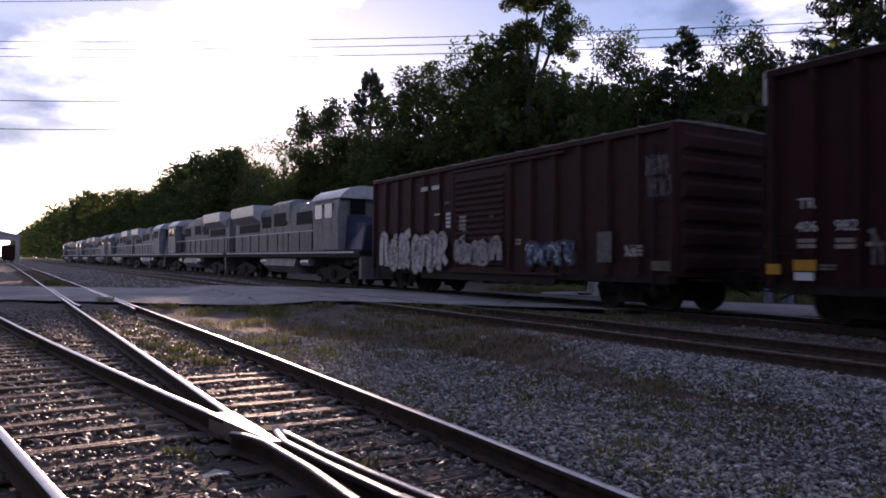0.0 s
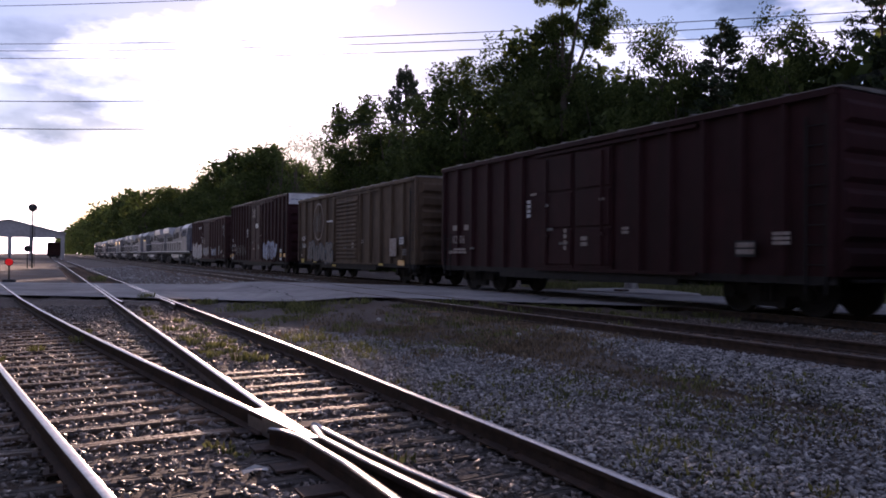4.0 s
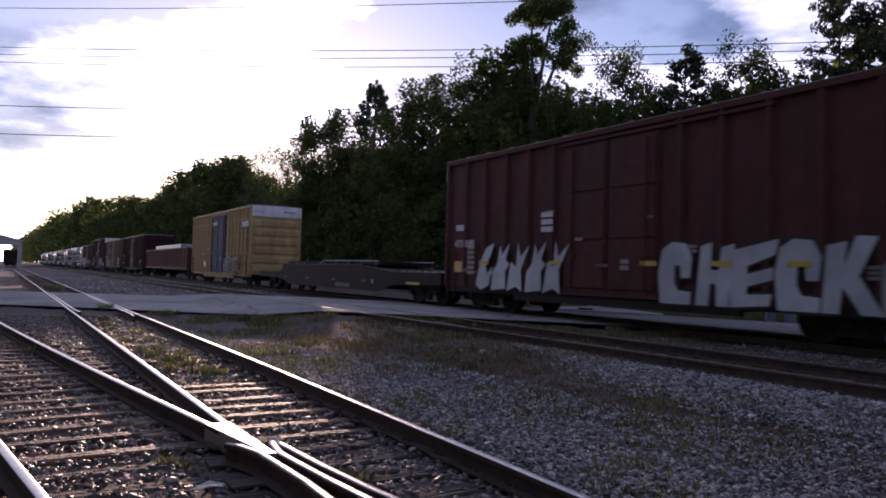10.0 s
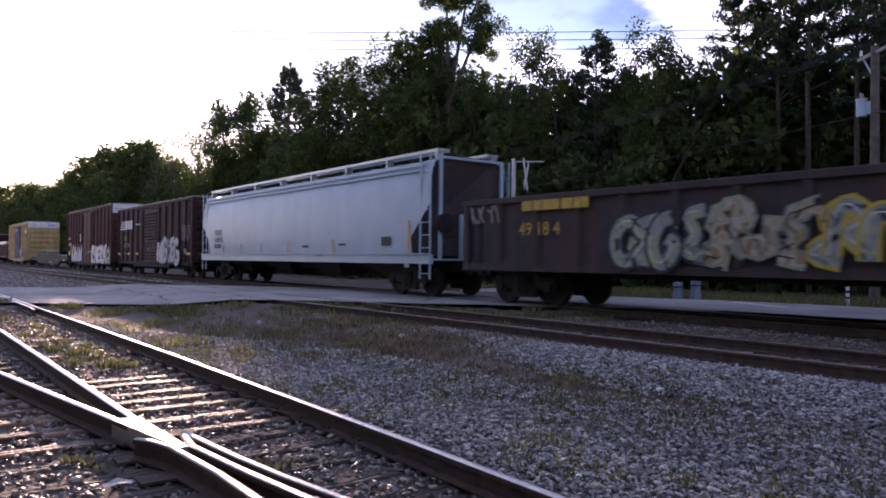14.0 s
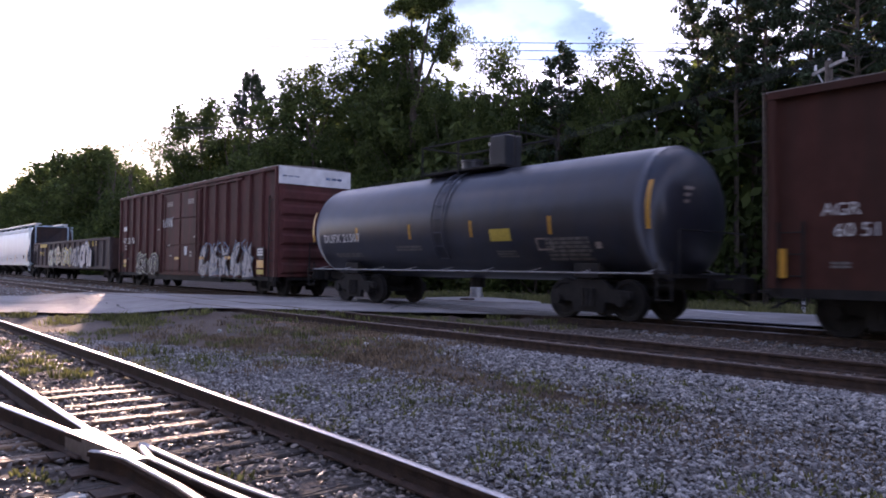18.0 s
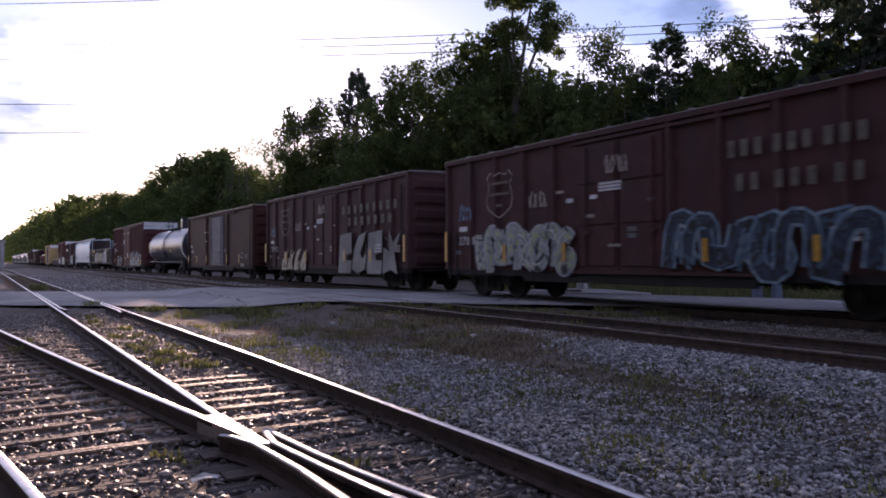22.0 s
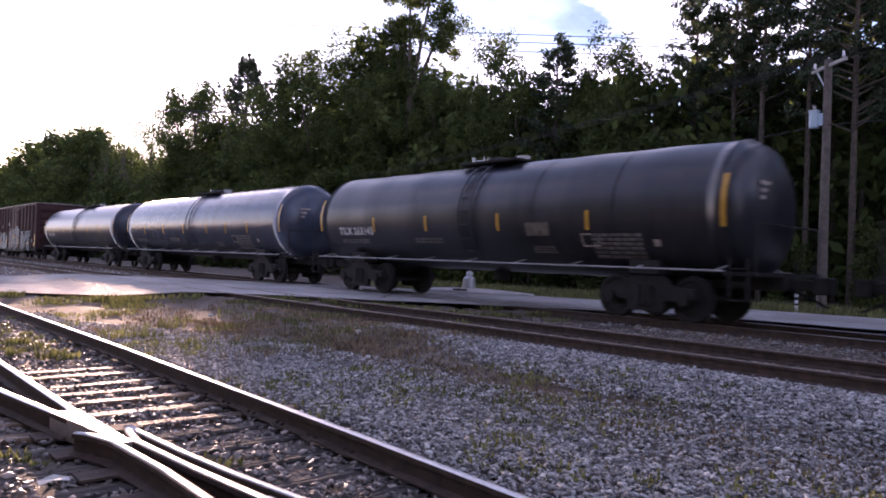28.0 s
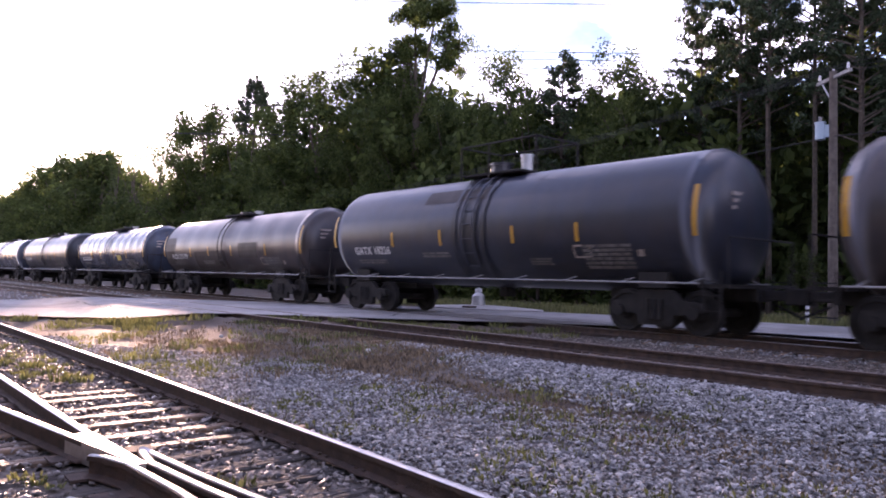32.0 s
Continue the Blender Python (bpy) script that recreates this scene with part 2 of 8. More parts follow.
# ---- ground ----
def build_ground():
    xs = [-2500, -800, -300, -120, -60, -30, -18, -12] + [-9 + 0.3 * i for i in range(117)] + [27, 30, 36, 45, 60, 100, 200, 500, 1200, 2500]
    ys = [-900, -450, -300, -60, -20, -8] + [-4 + 0.3 * i for i in range(145)] + [41 + 2 * i for i in range(20)] + [85, 95, 110, 140, 180, 240, 320, 450, 700, 1200, 3000]
    verts, faces = [], []
    for y in ys:
        for x in xs:
            bumpy = 0.03 * noise.noise((x * 0.6, y * 0.6, 0.3)) + 0.02 * noise.noise((x * 2.1, y * 2.1, 4.0)) if -9 < x < 27 and -5 < y < 60 else 0
            verts.append((x, y, rise(x, y) + bumpy - 0.02))
    w = len(xs)
    for j in range(len(ys) - 1):
        for i in range(w - 1):
            a = j * w + i
            faces.append((a, a + 1, a + w + 1, a + w))
    ob = new("ground", mesh("ground", verts, faces, EARTH, True))
    tagged(ob, "dusty gravel and dirt ground beside the railway tracks", "ground", kind="structure")


FAR_EDGE = [(-60, 66), (-20, 49), (-1.5, 40), (6, 35.5), (11, 29.5), (15.5, 24), (18.2, 18.6), (20.3, 13.2), (21.4, 7), (21.8, -8), (21.8, -60)]


def build_road():
    verts, faces = [], []
    n = 6
    pts = []
    for (a, b), (c, d) in zip(zip(NEAR_EDGE, FAR_EDGE), list(zip(NEAR_EDGE, FAR_EDGE))[1:]):
        for k in range(n):
            f = k / n
            pts.append(([a[i] + (c[i] - a[i]) * f for i in (0, 1)], [b[i] + (d[i] - b[i]) * f for i in (0, 1)]))
    m = 14
    for p, q in pts:
        for j in range(m + 1):
            x, y = p[0] + (q[0] - p[0]) * j / m, p[1] + (q[1] - p[1]) * j / m
            crown = 0.145 if x < 6.7 else 0.145 + 0.02 * min(1.0, (x - 6.7) / 1.5)
            verts.append((x, y, max(0.0, plain(x, y)) + crown + 0.012 * noise.noise((x, y, 0))))
    for i in range(len(pts) - 1):
        for j in range(m):
            a = i * (m + 1) + j
            faces.append((a, a + m + 1, a + m + 2, a + 1))
    ob = new("road", mesh("road", verts, faces, ROADM, True))
    tagged(ob, "pale worn asphalt road crossing the tracks at an angle", "road", kind="structure")


# ---- tracks ----
RAIL_FOOT = [(-0.07, 0), (0.07, 0), (0.07, 0.012), (0.012, 0.03), (0.012, 0.115), (0.036, 0.122), (0.036, 0.148), (0.0345, 0.152), (-0.0345, 0.152), (-0.036, 0.148), (-0.036, 0.122), (-0.012, 0.115), (-0.012, 0.03), (-0.07, 0.012)]
RAIL_HEAD = [(-0.031, 0.147), (0.031, 0.147), (0.032, 0.1535), (0.026, 0.1575), (0.012, 0.1598), (0, 0.1604), (-0.012, 0.1598), (-0.026, 0.1575), (-0.032, 0.1535)]


def sweep(profile, path, z):
    verts, faces = [], []
    k = len(profile)
    for i, (x, y) in enumerate(path):
        a, b = path[max(i - 1, 0)], path[min(i + 1, len(path) - 1)]
        d = Vector((b[0] - a[0], b[1] - a[1])).normalized()
        for px, pz in profile:
            verts.append((x + px * d.y, y - px * d.x, z + pz))
    for i in range(len(path) - 1):
        for j in range(k):
            faces.append((i * k + j, i * k + (j + 1) % k, (i + 1) * k + (j + 1) % k, (i + 1) * k + j))
    faces.append(tuple(range(k)))
    faces.append(tuple((len(path) - 1) * k + j for j in reversed(range(k))))
    return verts, faces


def done_head(path, top, polish):
    me = mesh("rail_head", *sweep(RAIL_HEAD, path, top - 0.16), polish, True)
    me.set_sharp_from_angle(angle=radians(40))
    return me


def rail(path, top, track, label="", polish=RAILTOP, foot=None):
    ob = again("rail", mesh("rail", *sweep(RAIL_FOOT, path, top - 0.16), foot or SHADERUST), track, label=label)
    again("rail_head", done_head(path, top, polish), ob, label="polished running surface")
    return ob


def tie_mesh(length, seed=0, wood=None):
    """A split and worn timber: uneven sides, a hollowed top, a long crack."""
    rnd = random.Random(seed)
    bm = bmesh.new()
    n = 7
    rows = []
    for i in range(n + 1):
        x = length * (i / n - 0.5)
        a, b = -0.088 + rnd.uniform(-0.014, 0.014), 0.088 + rnd.uniform(-0.014, 0.014)
        c = rnd.uniform(-0.03, 0.03)
        h = rnd.uniform(-0.012, 0.0)
        sec = [(a, -0.17), (a, h - 0.015), (a + 0.016, h), (c - 0.008, h - 0.002), (c, h - 0.018), (c + 0.008, h - 0.002), (b - 0.016, h - rnd.uniform(0, 0.008)), (b, h - 0.018), (b, -0.17)]
        rows.append([bm.verts.new((x, p, q)) for p, q in sec])
    for r, s in zip(rows, rows[1:]):
        for j in range(8):
            bm.faces.new((r[j], r[j + 1], s[j + 1], s[j]))
    bm.faces.new(rows[0])
    bm.faces.new(rows[-1][::-1])
    return done(bm, "tie", wood or TIE)


# ---- train: paints ----
def paint(name, c, dirt=(0.05, 0.035, 0.028), amount=0.55, rough=0.65, dscale=0.9):
    return mat(name, c, tuple(k * 0.78 for k in c), 2.5, rough, 0, 0.08, 9, dirt, dscale * 2.2, amount, streak=0.16, spec=0.5 if rough < 0.45 else 0.15)


BROWN = paint("oxide_brown_paint", (0.068, 0.031, 0.030), (0.040, 0.028, 0.026))
FLATBLACK = paint("black_deck_paint", (0.024, 0.018, 0.019), (0.014, 0.012, 0.012))
# maroon darkened to stand in for the dim light on cars 2 and 4
BLACKBROWN = paint("dimmed_maroon_paint", (0.048, 0.017, 0.019), (0.026, 0.015, 0.015))
RED = paint("boxcar_red_paint", (0.118, 0.043, 0.040))
RUSTBROWN = paint("rust_brown_paint", (0.085, 0.034, 0.026), (0.045, 0.027, 0.021))
MAROON = paint("faded_maroon_paint", (0.10, 0.045, 0.044), (0.065, 0.045, 0.042))
OLIVE = paint("faded_ochre_brown_paint", (0.14, 0.097, 0.065), (0.05, 0.038, 0.03))
YELLOW = paint("boxcar_yellow_paint", (0.52, 0.37, 0.165), (0.24, 0.16, 0.085), 0.45)
NAVY = paint("navy_door_paint", (0.06, 0.075, 0.15))
GREYDOOR = paint("grey_door_paint", (0.26, 0.25, 0.27), (0.19, 0.17, 0.17), 0.4)
HOPGREY = mat("pale_grey_paint", (0.40, 0.53, 0.62), (0.36, 0.49, 0.58), 1.2, 0.40, 0, 0.04, 9, (0.30, 0.38, 0.44), 1.0, 0.3, streak=0.12)
PURPLE = paint("weathered_black_and_shade", (0.07, 0.06, 0.065), (0.11, 0.07, 0.055))
REDGON = paint("red_gondola_paint", (0.15, 0.07, 0.062), (0.10, 0.05, 0.04))
TANKSLATE = paint("slate_black_tank_paint", (0.034, 0.040, 0.058), (0.045, 0.042, 0.042), 0.4, 0.32)
TANKBLACK = paint("black_tank_paint", (0.020, 0.023, 0.031), (0.045, 0.042, 0.042), 0.4, 0.32)
TANKBLUE = paint("blue_black_tank_paint", (0.060, 0.076, 0.110), (0.05, 0.05, 0.055), 0.4, 0.25)
TANKBROWN = paint("brown_black_tank_paint", (0.050, 0.045, 0.048), (0.085, 0.062, 0.052), 0.5, 0.34)
# the wings' own pale paint; on the cab roof it paints the sky's sheen
CABROOF = mat("pale_wing_paint_and_roof_sheen", (0.55, 0.56, 0.58), (0.42, 0.43, 0.45), 3, 0.35, 0, 0.05, 20)
# engine grey, lifted to take in the haze in front of them
LOCO = paint("hazed_locomotive_grey", (0.27, 0.275, 0.29), (0.09, 0.08, 0.075), 0.45, 0.5)
# dark blue for the engine noses: shade put into the colour
NOSESHADE = paint("nose_shade_blue", (0.03, 0.05, 0.13), rough=0.4)
PALESILVER = mat("silver_letter_paint", (0.56, 0.60, 0.64), (0.38, 0.42, 0.46), 1.4, 0.5, 0, 0.05, 12, (0.30, 0.33, 0.36), 0.9, 0.5)
DULLSILVER = mat("dull_silver_spray", (0.30, 0.31, 0.30), (0.18, 0.19, 0.185), 1.3, 0.6, 0, 0.05, 12, (0.12, 0.12, 0.12), 0.8, 0.6)
RAILSTEEL = mat("worn_handrail_steel", (0.36, 0.36, 0.37), (0.22, 0.22, 0.225), 8, 0.5)
HANDRAIL = mat("grimy_grey_steel", (0.12, 0.115, 0.11), (0.06, 0.057, 0.055), 8, 0.6)
WHITEP = paint("white_paint", (0.80, 0.81, 0.82), (0.55, 0.54, 0.52), 0.25)
GALV = mat("galvanised_steel", (0.50, 0.51, 0.52), (0.40, 0.41, 0.42), 8, 0.42, 0.7, 0.1)
ROOFGREY = mat("dull_roof_steel", (0.30, 0.28, 0.27), (0.17, 0.15, 0.14), 3, 0.45, 0.5)
SILVER = mat("silver_paint", (0.60, 0.61, 0.62), (0.5, 0.5, 0.51), 8, 0.4, 0.3)
OLDPATCH = paint("faded_tank_patch", (0.085, 0.075, 0.07), (0.06, 0.05, 0.045), 0.5, 0.5)
AMBER = mat("amber_reflector", (0.62, 0.33, 0.035), (0.5, 0.25, 0.03), 12, 0.35)
LEMON = mat("yellow_placard", (0.60, 0.46, 0.06), (0.48, 0.36, 0.05), 12, 0.5)
INK = mat("black_ink", (0.012, 0.012, 0.014), (0.02, 0.02, 0.022), 8, 0.6)
WHITEINK = mat("white_lettering", (0.72, 0.72, 0.71), (0.55, 0.55, 0.54), 14, 0.6)
FADEINK = mat("faded_lettering", (0.42, 0.37, 0.33), (0.28, 0.22, 0.19), 9, 0.7)
DIMINK = mat("dull_grey_lettering", (0.20, 0.19, 0.185), (0.11, 0.105, 0.10), 9, 0.7)
OCHREINK = mat("faded_ochre_lettering", (0.17, 0.15, 0.115), (0.10, 0.08, 0.065), 5, 0.7)
YELINK = mat("yellow_lettering", (0.62, 0.44, 0.06), (0.46, 0.32, 0.05), 9, 0.6)


def spray(name, colours, scale=1.7):
    """Sprayed paint: hard-edged lumpy fields of several colours."""
    m = bpy.data.materials.new(name)
    m.use_nodes = True
    n, l = m.node_tree.nodes, m.node_tree.links
    p = n["Principled BSDF"]
    p.inputs["Roughness"].default_value = 0.55
    co = n.new("ShaderNodeTexCoord")
    t = n.new("ShaderNodeTexNoise")
    t.inputs["Scale"].default_value, t.inputs["Detail"].default_value, t.inputs["Distortion"].default_value = scale, 1.5, 1.6
    r = n.new("ShaderNodeValToRGB")
    r.color_ramp.interpolation = "CONSTANT"
    e = r.color_ramp.elements
    while len(e) < len(colours):
        e.new(0.5)
    for k, c in enumerate(colours):
        e[k].position = 0 if k == 0 else 0.34 + 0.34 * (k - 1) / max(1, len(colours) - 2)
        e[k].color = (*c, 1)
    l.new(co.outputs["Object"], t.inputs["Vector"])
    l.new(t.outputs["Fac"], r.inputs["Fac"])
    l.new(r.outputs["Color"], p.inputs["Base Color"])
    return m


K, WH, SI = (0.015, 0.015, 0.02), (0.52, 0.53, 0.55), (0.30, 0.31, 0.33)
SPRAYW = spray("white_spray", (SI, WH, WH, SI, WH, WH))
SPRAYB = spray("blue_spray", (K, (0.05, 0.10, 0.22), (0.14, 0.24, 0.40), (0.04, 0.07, 0.15), (0.22, 0.30, 0.40), K))
SPRAYG = spray("green_grey_spray", (K, (0.22, 0.29, 0.25), SI, (0.34, 0.40, 0.22), (0.18, 0.22, 0.22), K))
SPRAYS = spray("silver_spray", (K, SI, (0.40, 0.41, 0.43), SI, (0.17, 0.20, 0.28), SI))
CREAMINK = spray("cream_spray", (K, (0.42, 0.38, 0.28), (0.34, 0.29, 0.18), (0.46, 0.43, 0.36), (0.30, 0.24, 0.12), K))
CLEARBLUE = spray("clear_blue_spray", ((0.09, 0.17, 0.36), (0.15, 0.26, 0.46), (0.06, 0.11, 0.26), (0.24, 0.34, 0.48)))
PALEBLUE = spray("pale_blue_spray", ((0.16, 0.24, 0.30), (0.22, 0.32, 0.38), (0.12, 0.20, 0.28), (0.28, 0.36, 0.40)))
NAVYSPRAY = spray("navy_spray", (K, (0.015, 0.03, 0.06), (0.03, 0.05, 0.09), K, (0.06, 0.11, 0.16), K))
SPRAYO = spray("red_spray", (K, (0.20, 0.03, 0.025), (0.12, 0.02, 0.02), K, (0.32, 0.20, 0.05), (0.15, 0.03, 0.025)))
GLASS = mat("dark_cab_glass", (0.02, 0.025, 0.03), (0.015, 0.018, 0.02), 2, 0.06)
REDLAMP = glow("red_flasher_glow", (1.0, 0.02, 0.015), 0.2)

W = 1.52
SIDE = Matrix(((0, 0, -1, 0), (-1, 0, 0, 0), (0, 1, 0, 0), (0, 0, 0, 1)))   # lettering that faces the yard: runs to -y, stands up in z


def lettering(parent, text, y, z, size, ink, x=-W - 0.106, spread=1.0, slant=0.0, bold=0.0, name="lettering", face=SIDE, label=""):
    """One mesh a character, in a row; returns them in order."""
    cu = bpy.data.curves.new("text", "FONT")
    cu.body, cu.size, cu.space_character, cu.shear, cu.offset, cu.extrude = text, size, spread, slant, bold, 0.002
    cu.resolution_u = 3
    tmp = bpy.data.objects.new("text", cu)
    me = bpy.data.meshes.new_from_object(tmp)
    bpy.data.objects.remove(tmp)
    links = collections.defaultdict(list)
    for e in me.edges:
        a, b = e.vertices
        links[a].append(b)
        links[b].append(a)
    seen, made = set(), []
    for k in range(len(me.vertices)):
        if k in seen:
            continue
        todo, island = [k], []
        seen.add(k)
        while todo:
            v = todo.pop()
            island.append(v)
            for w in links[v]:
                if w not in seen:
                    seen.add(w)
                    todo.append(w)
        island.sort()
        index = {v: i for i, v in enumerate(island)}
        faces = [[index[v] for v in p.vertices] for p in me.polygons if p.vertices[0] in index]
        made.append((min(me.vertices[v].co.x for v in island), mesh(name, [tuple(me.vertices[v].co) for v in island], faces, ink)))
    made.sort(key=lambda q: q[0])
    bpy.data.meshes.remove(me)
    return [again(name, one, parent, Matrix.Translation((x, y, z)) @ face, label) for _, one in made]


def bars(parent, y, z, w, h, rows, ink, x=-W - 0.104, name="data_panel", seed=0):
    """Writing too small to read: rows of short bars."""
    rnd = random.Random(seed)
    bm = bmesh.new()
    step = h / rows
    for r in range(rows):
        c = 0.0
        while c < w * 0.95:
            k = min(rnd.uniform(0.08, 0.3) * w, w - c)
            box(bm, x - 0.004, x, y - c - k * 0.9, y - c, z - step * (r + 0.72), z - step * r)
            c += k
    ob = part(name, bm, ink, parent)
    ob["kind"] = "stuff"
    return ob


def plate(parent, y, z, w, h, ink, x=-W - 0.104, name="reflector", label="", t=0.01):
    bm = bmesh.new()
    box(bm, x - t, x, y - w, y, z, z + h)
    return part(name, bm, ink, parent, label)


def stroke(bm, pts, width, x, step=0.0):
    left, right = [], []
    for i, p in enumerate(pts):
        a, b = pts[max(i - 1, 0)], pts[min(i + 1, len(pts) - 1)]
        d = Vector((b[0] - a[0], b[1] - a[1]))
        d = d.normalized() if d.length else Vector((1, 0))
        nx, nz = -d.y * width / 2, d.x * width / 2
        left.append(bm.verts.new((x - step * i, p[0] + nx, p[1] + nz)))
        right.append(bm.verts.new((x - step * i, p[0] - nx, p[1] - nz)))
    for i in range(len(pts) - 1):
        bm.faces.new((left[i], left[i + 1], right[i + 1], right[i]))


def rounded(pts, times=2):
    """Corners cut, ends kept."""
    for _ in range(times):
        out = [pts[0]]
        for a, b in zip(pts, pts[1:]):
            out += [(a[0] * 0.72 + b[0] * 0.28, a[1] * 0.72 + b[1] * 0.28), (a[0] * 0.28 + b[0] * 0.72, a[1] * 0.28 + b[1] * 0.72)]
        pts = out + [pts[-1]]
    return pts


# loose marks of the spray can, none of them a letter
MARKS = (((0, 0), (0.1, 0.95), (0.6, 1), (0.9, 0.7), (0.3, 0.45), (0.95, 0.05)),
         ((0, 1), (0.25, 0), (0.5, 0.75), (0.75, 0), (1, 1)),
         ((0.9, 0.85), (0.4, 1.05), (0, 0.6), (0.15, 0.05), (0.7, -0.05), (1, 0.4), (0.55, 0.5)),
         ((1, 1), (0.05, 0.85), (0.8, 0.45), (0, 0.1), (0.9, 0)),
         ((0, 0), (0.05, 0.9), (0.5, 1.05), (0.95, 0.85), (0.9, 0)),
         ((0.1, 1.05), (0.15, 0), (0.6, 0.25), (0.9, 1), (0.95, -0.1)))


def graffiti(parent, y, z, w, h, cells, fill, rim, seed, x=-W - 0.112, label="", thick=0.24):
    """Sprayed paint that nobody can read: thick bent strokes side by side, rimmed, with thin lines over them."""
    rnd = random.Random(seed)
    cells = int(cells * 1.6) if thick >= 0.13 else cells
    pitch = w / cells
    cw = pitch * 1.5 if thick >= 0.13 else pitch
    last = -1
    for c in range(cells):
        cy = y - c * pitch
        if thick < 0.13:
            for k in range(2):
                bm = bmesh.new()
                p0, p1 = (cy + cw * rnd.uniform(-1, 0), z), (cy + cw * rnd.uniform(-1, 0), z + h * rnd.uniform(0.7, 1))
                mid = (cy + cw * rnd.uniform(-1.2, 0.2), z + h * 0.5)
                stroke(bm, [(p0[0] * (1 - t) ** 2 + 2 * mid[0] * t * (1 - t) + p1[0] * t * t, p0[1] * (1 - t) ** 2 + 2 * mid[1] * t * (1 - t) + p1[1] * t * t) for t in [i / 7 for i in range(8)]], thick, x - 0.0004 * k)
                part("graffiti", bm, fill, parent, label)
            continue
        cy += cw * rnd.uniform(0.0, 0.35)
        kind = rnd.choice([q for q in range(len(MARKS)) if q != last])
        last = kind
        lean = rnd.uniform(-0.15, 0.25)
        hh, top = h * rnd.uniform(0.78, 0.98), rnd.uniform(0.0, 0.1) * h
        pts = rounded([(cy - cw * (0.06 + 0.88 * (u + rnd.uniform(-0.08, 0.08))) - lean * cw * (v - 0.5), z + top + hh * (0.08 + 0.84 * (v + rnd.uniform(-0.06, 0.06)))) for u, v in MARKS[kind]], 1 + seed % 2)
        wide = min(cw * 0.34, h * 0.24) * rnd.uniform(0.8, 1.25)
        lift = 0.02 * (c % 3)
        bm = bmesh.new()
        stroke(bm, pts, wide + 0.13, x - lift, 0.0003)
        g = part("graffiti", bm, rim, parent, label)
        bm = bmesh.new()
        stroke(bm, pts, wide, x - lift - 0.009, 0.0003)
        part("graffiti_fill", bm, fill, g)
        bm = bmesh.new()
        n = len(pts)
        a, b = sorted(rnd.sample(range(2, n - 2), 2))
        stroke(bm, [(p[0] + wide * 0.22, p[1] + 0.01) for p in pts[a - 2:b + 2]], 0.03, x - lift - 0.018, 0.0002)
        part("graffiti_line", bm, WHITEINK if fill in (INK, SPRAYB, SPRAYG, SPRAYO) else INK, g)


GLYPHS = {"C": ((0.1, 0), (1, 0), (1, 0.2), (0.62, 0.22), (0.5, 0.35), (0.5, 0.62), (0.66, 0.62), (0.7, 0.42), (0.96, 0.42), (1, 0.75), (0.8, 0.97), (0.4, 1), (0.1, 0.88), (0, 0.5)),
          "H": ((0.1, 0), (0.45, 0), (0.5, 0.35), (0.64, 0.33), (0.68, 0), (1, 0), (1.1, 0.95), (0.76, 0.9), (0.7, 0.55), (0.5, 0.55), (0.5, 0.98), (0.2, 0.92)),
          "E": ((0, 0), (0.95, 0.05), (1, 0.22), (0.4, 0.2), (0.4, 0.32), (1, 0.42), (1, 0.6), (0.4, 0.5), (0.4, 0.62), (1.05, 0.78), (1.1, 1), (0, 0.85)),
          "K": ((0, 0), (0.35, 0), (0.4, 0.35), (0.78, 0), (1.2, 0), (0.7, 0.5), (1.02, 1), (0.62, 1.02), (0.4, 0.62), (0.45, 0.95), (0.05, 0.9)),
          "shard": ((0, 0), (0.5, 0.1), (0.9, 0), (0.7, 0.45), (1.05, 0.95), (0.6, 0.7), (0.35, 1), (0.4, 0.5), (0.05, 0.6)),
          "flame": ((0.05, 0), (0.95, 0.05), (0.8, 0.4), (1, 0.55), (0.75, 0.65), (0.9, 1), (0.5, 0.75), (0.3, 0.95), (0.25, 0.55), (0, 0.4)),
          "hook": ((0, 0.1), (0.4, 0), (0.9, 0.1), (1, 0.5), (0.7, 0.35), (0.55, 0.5), (0.8, 0.75), (0.95, 1), (0.45, 0.9), (0.15, 0.6)),
          "slab": ((0, 0), (0.95, 0), (1, 0.3), (0.6, 0.32), (0.6, 0.46), (1, 0.5), (0.95, 1), (0.1, 0.95), (0.05, 0.5)),
          "house": ((0, 0), (1, 0), (1, 0.66), (0.55, 1), (0, 0.7))}


def block_letters(parent, text, y, z, w, h, fill, rim, label, slant=0.1, x=-W - 0.108, gap=1.04, edge=0.11):
    """Angular sprayed letters: a pale face over a dark outline, each letter a part of its own."""
    for k, g in enumerate(text):
        pts = [(y - w * (k * gap + a + slant * b), z + h * b) for a, b in GLYPHS[g]]
        bm = bmesh.new()
        stroke(bm, pts + pts[:2], edge, x)
        under = part("graffiti", bm, rim, parent, label)
        bm = bmesh.new()
        bm.faces.new([bm.verts.new((x - 0.008, a, b)) for a, b in pts])
        part("graffiti_fill", bm, fill, under)


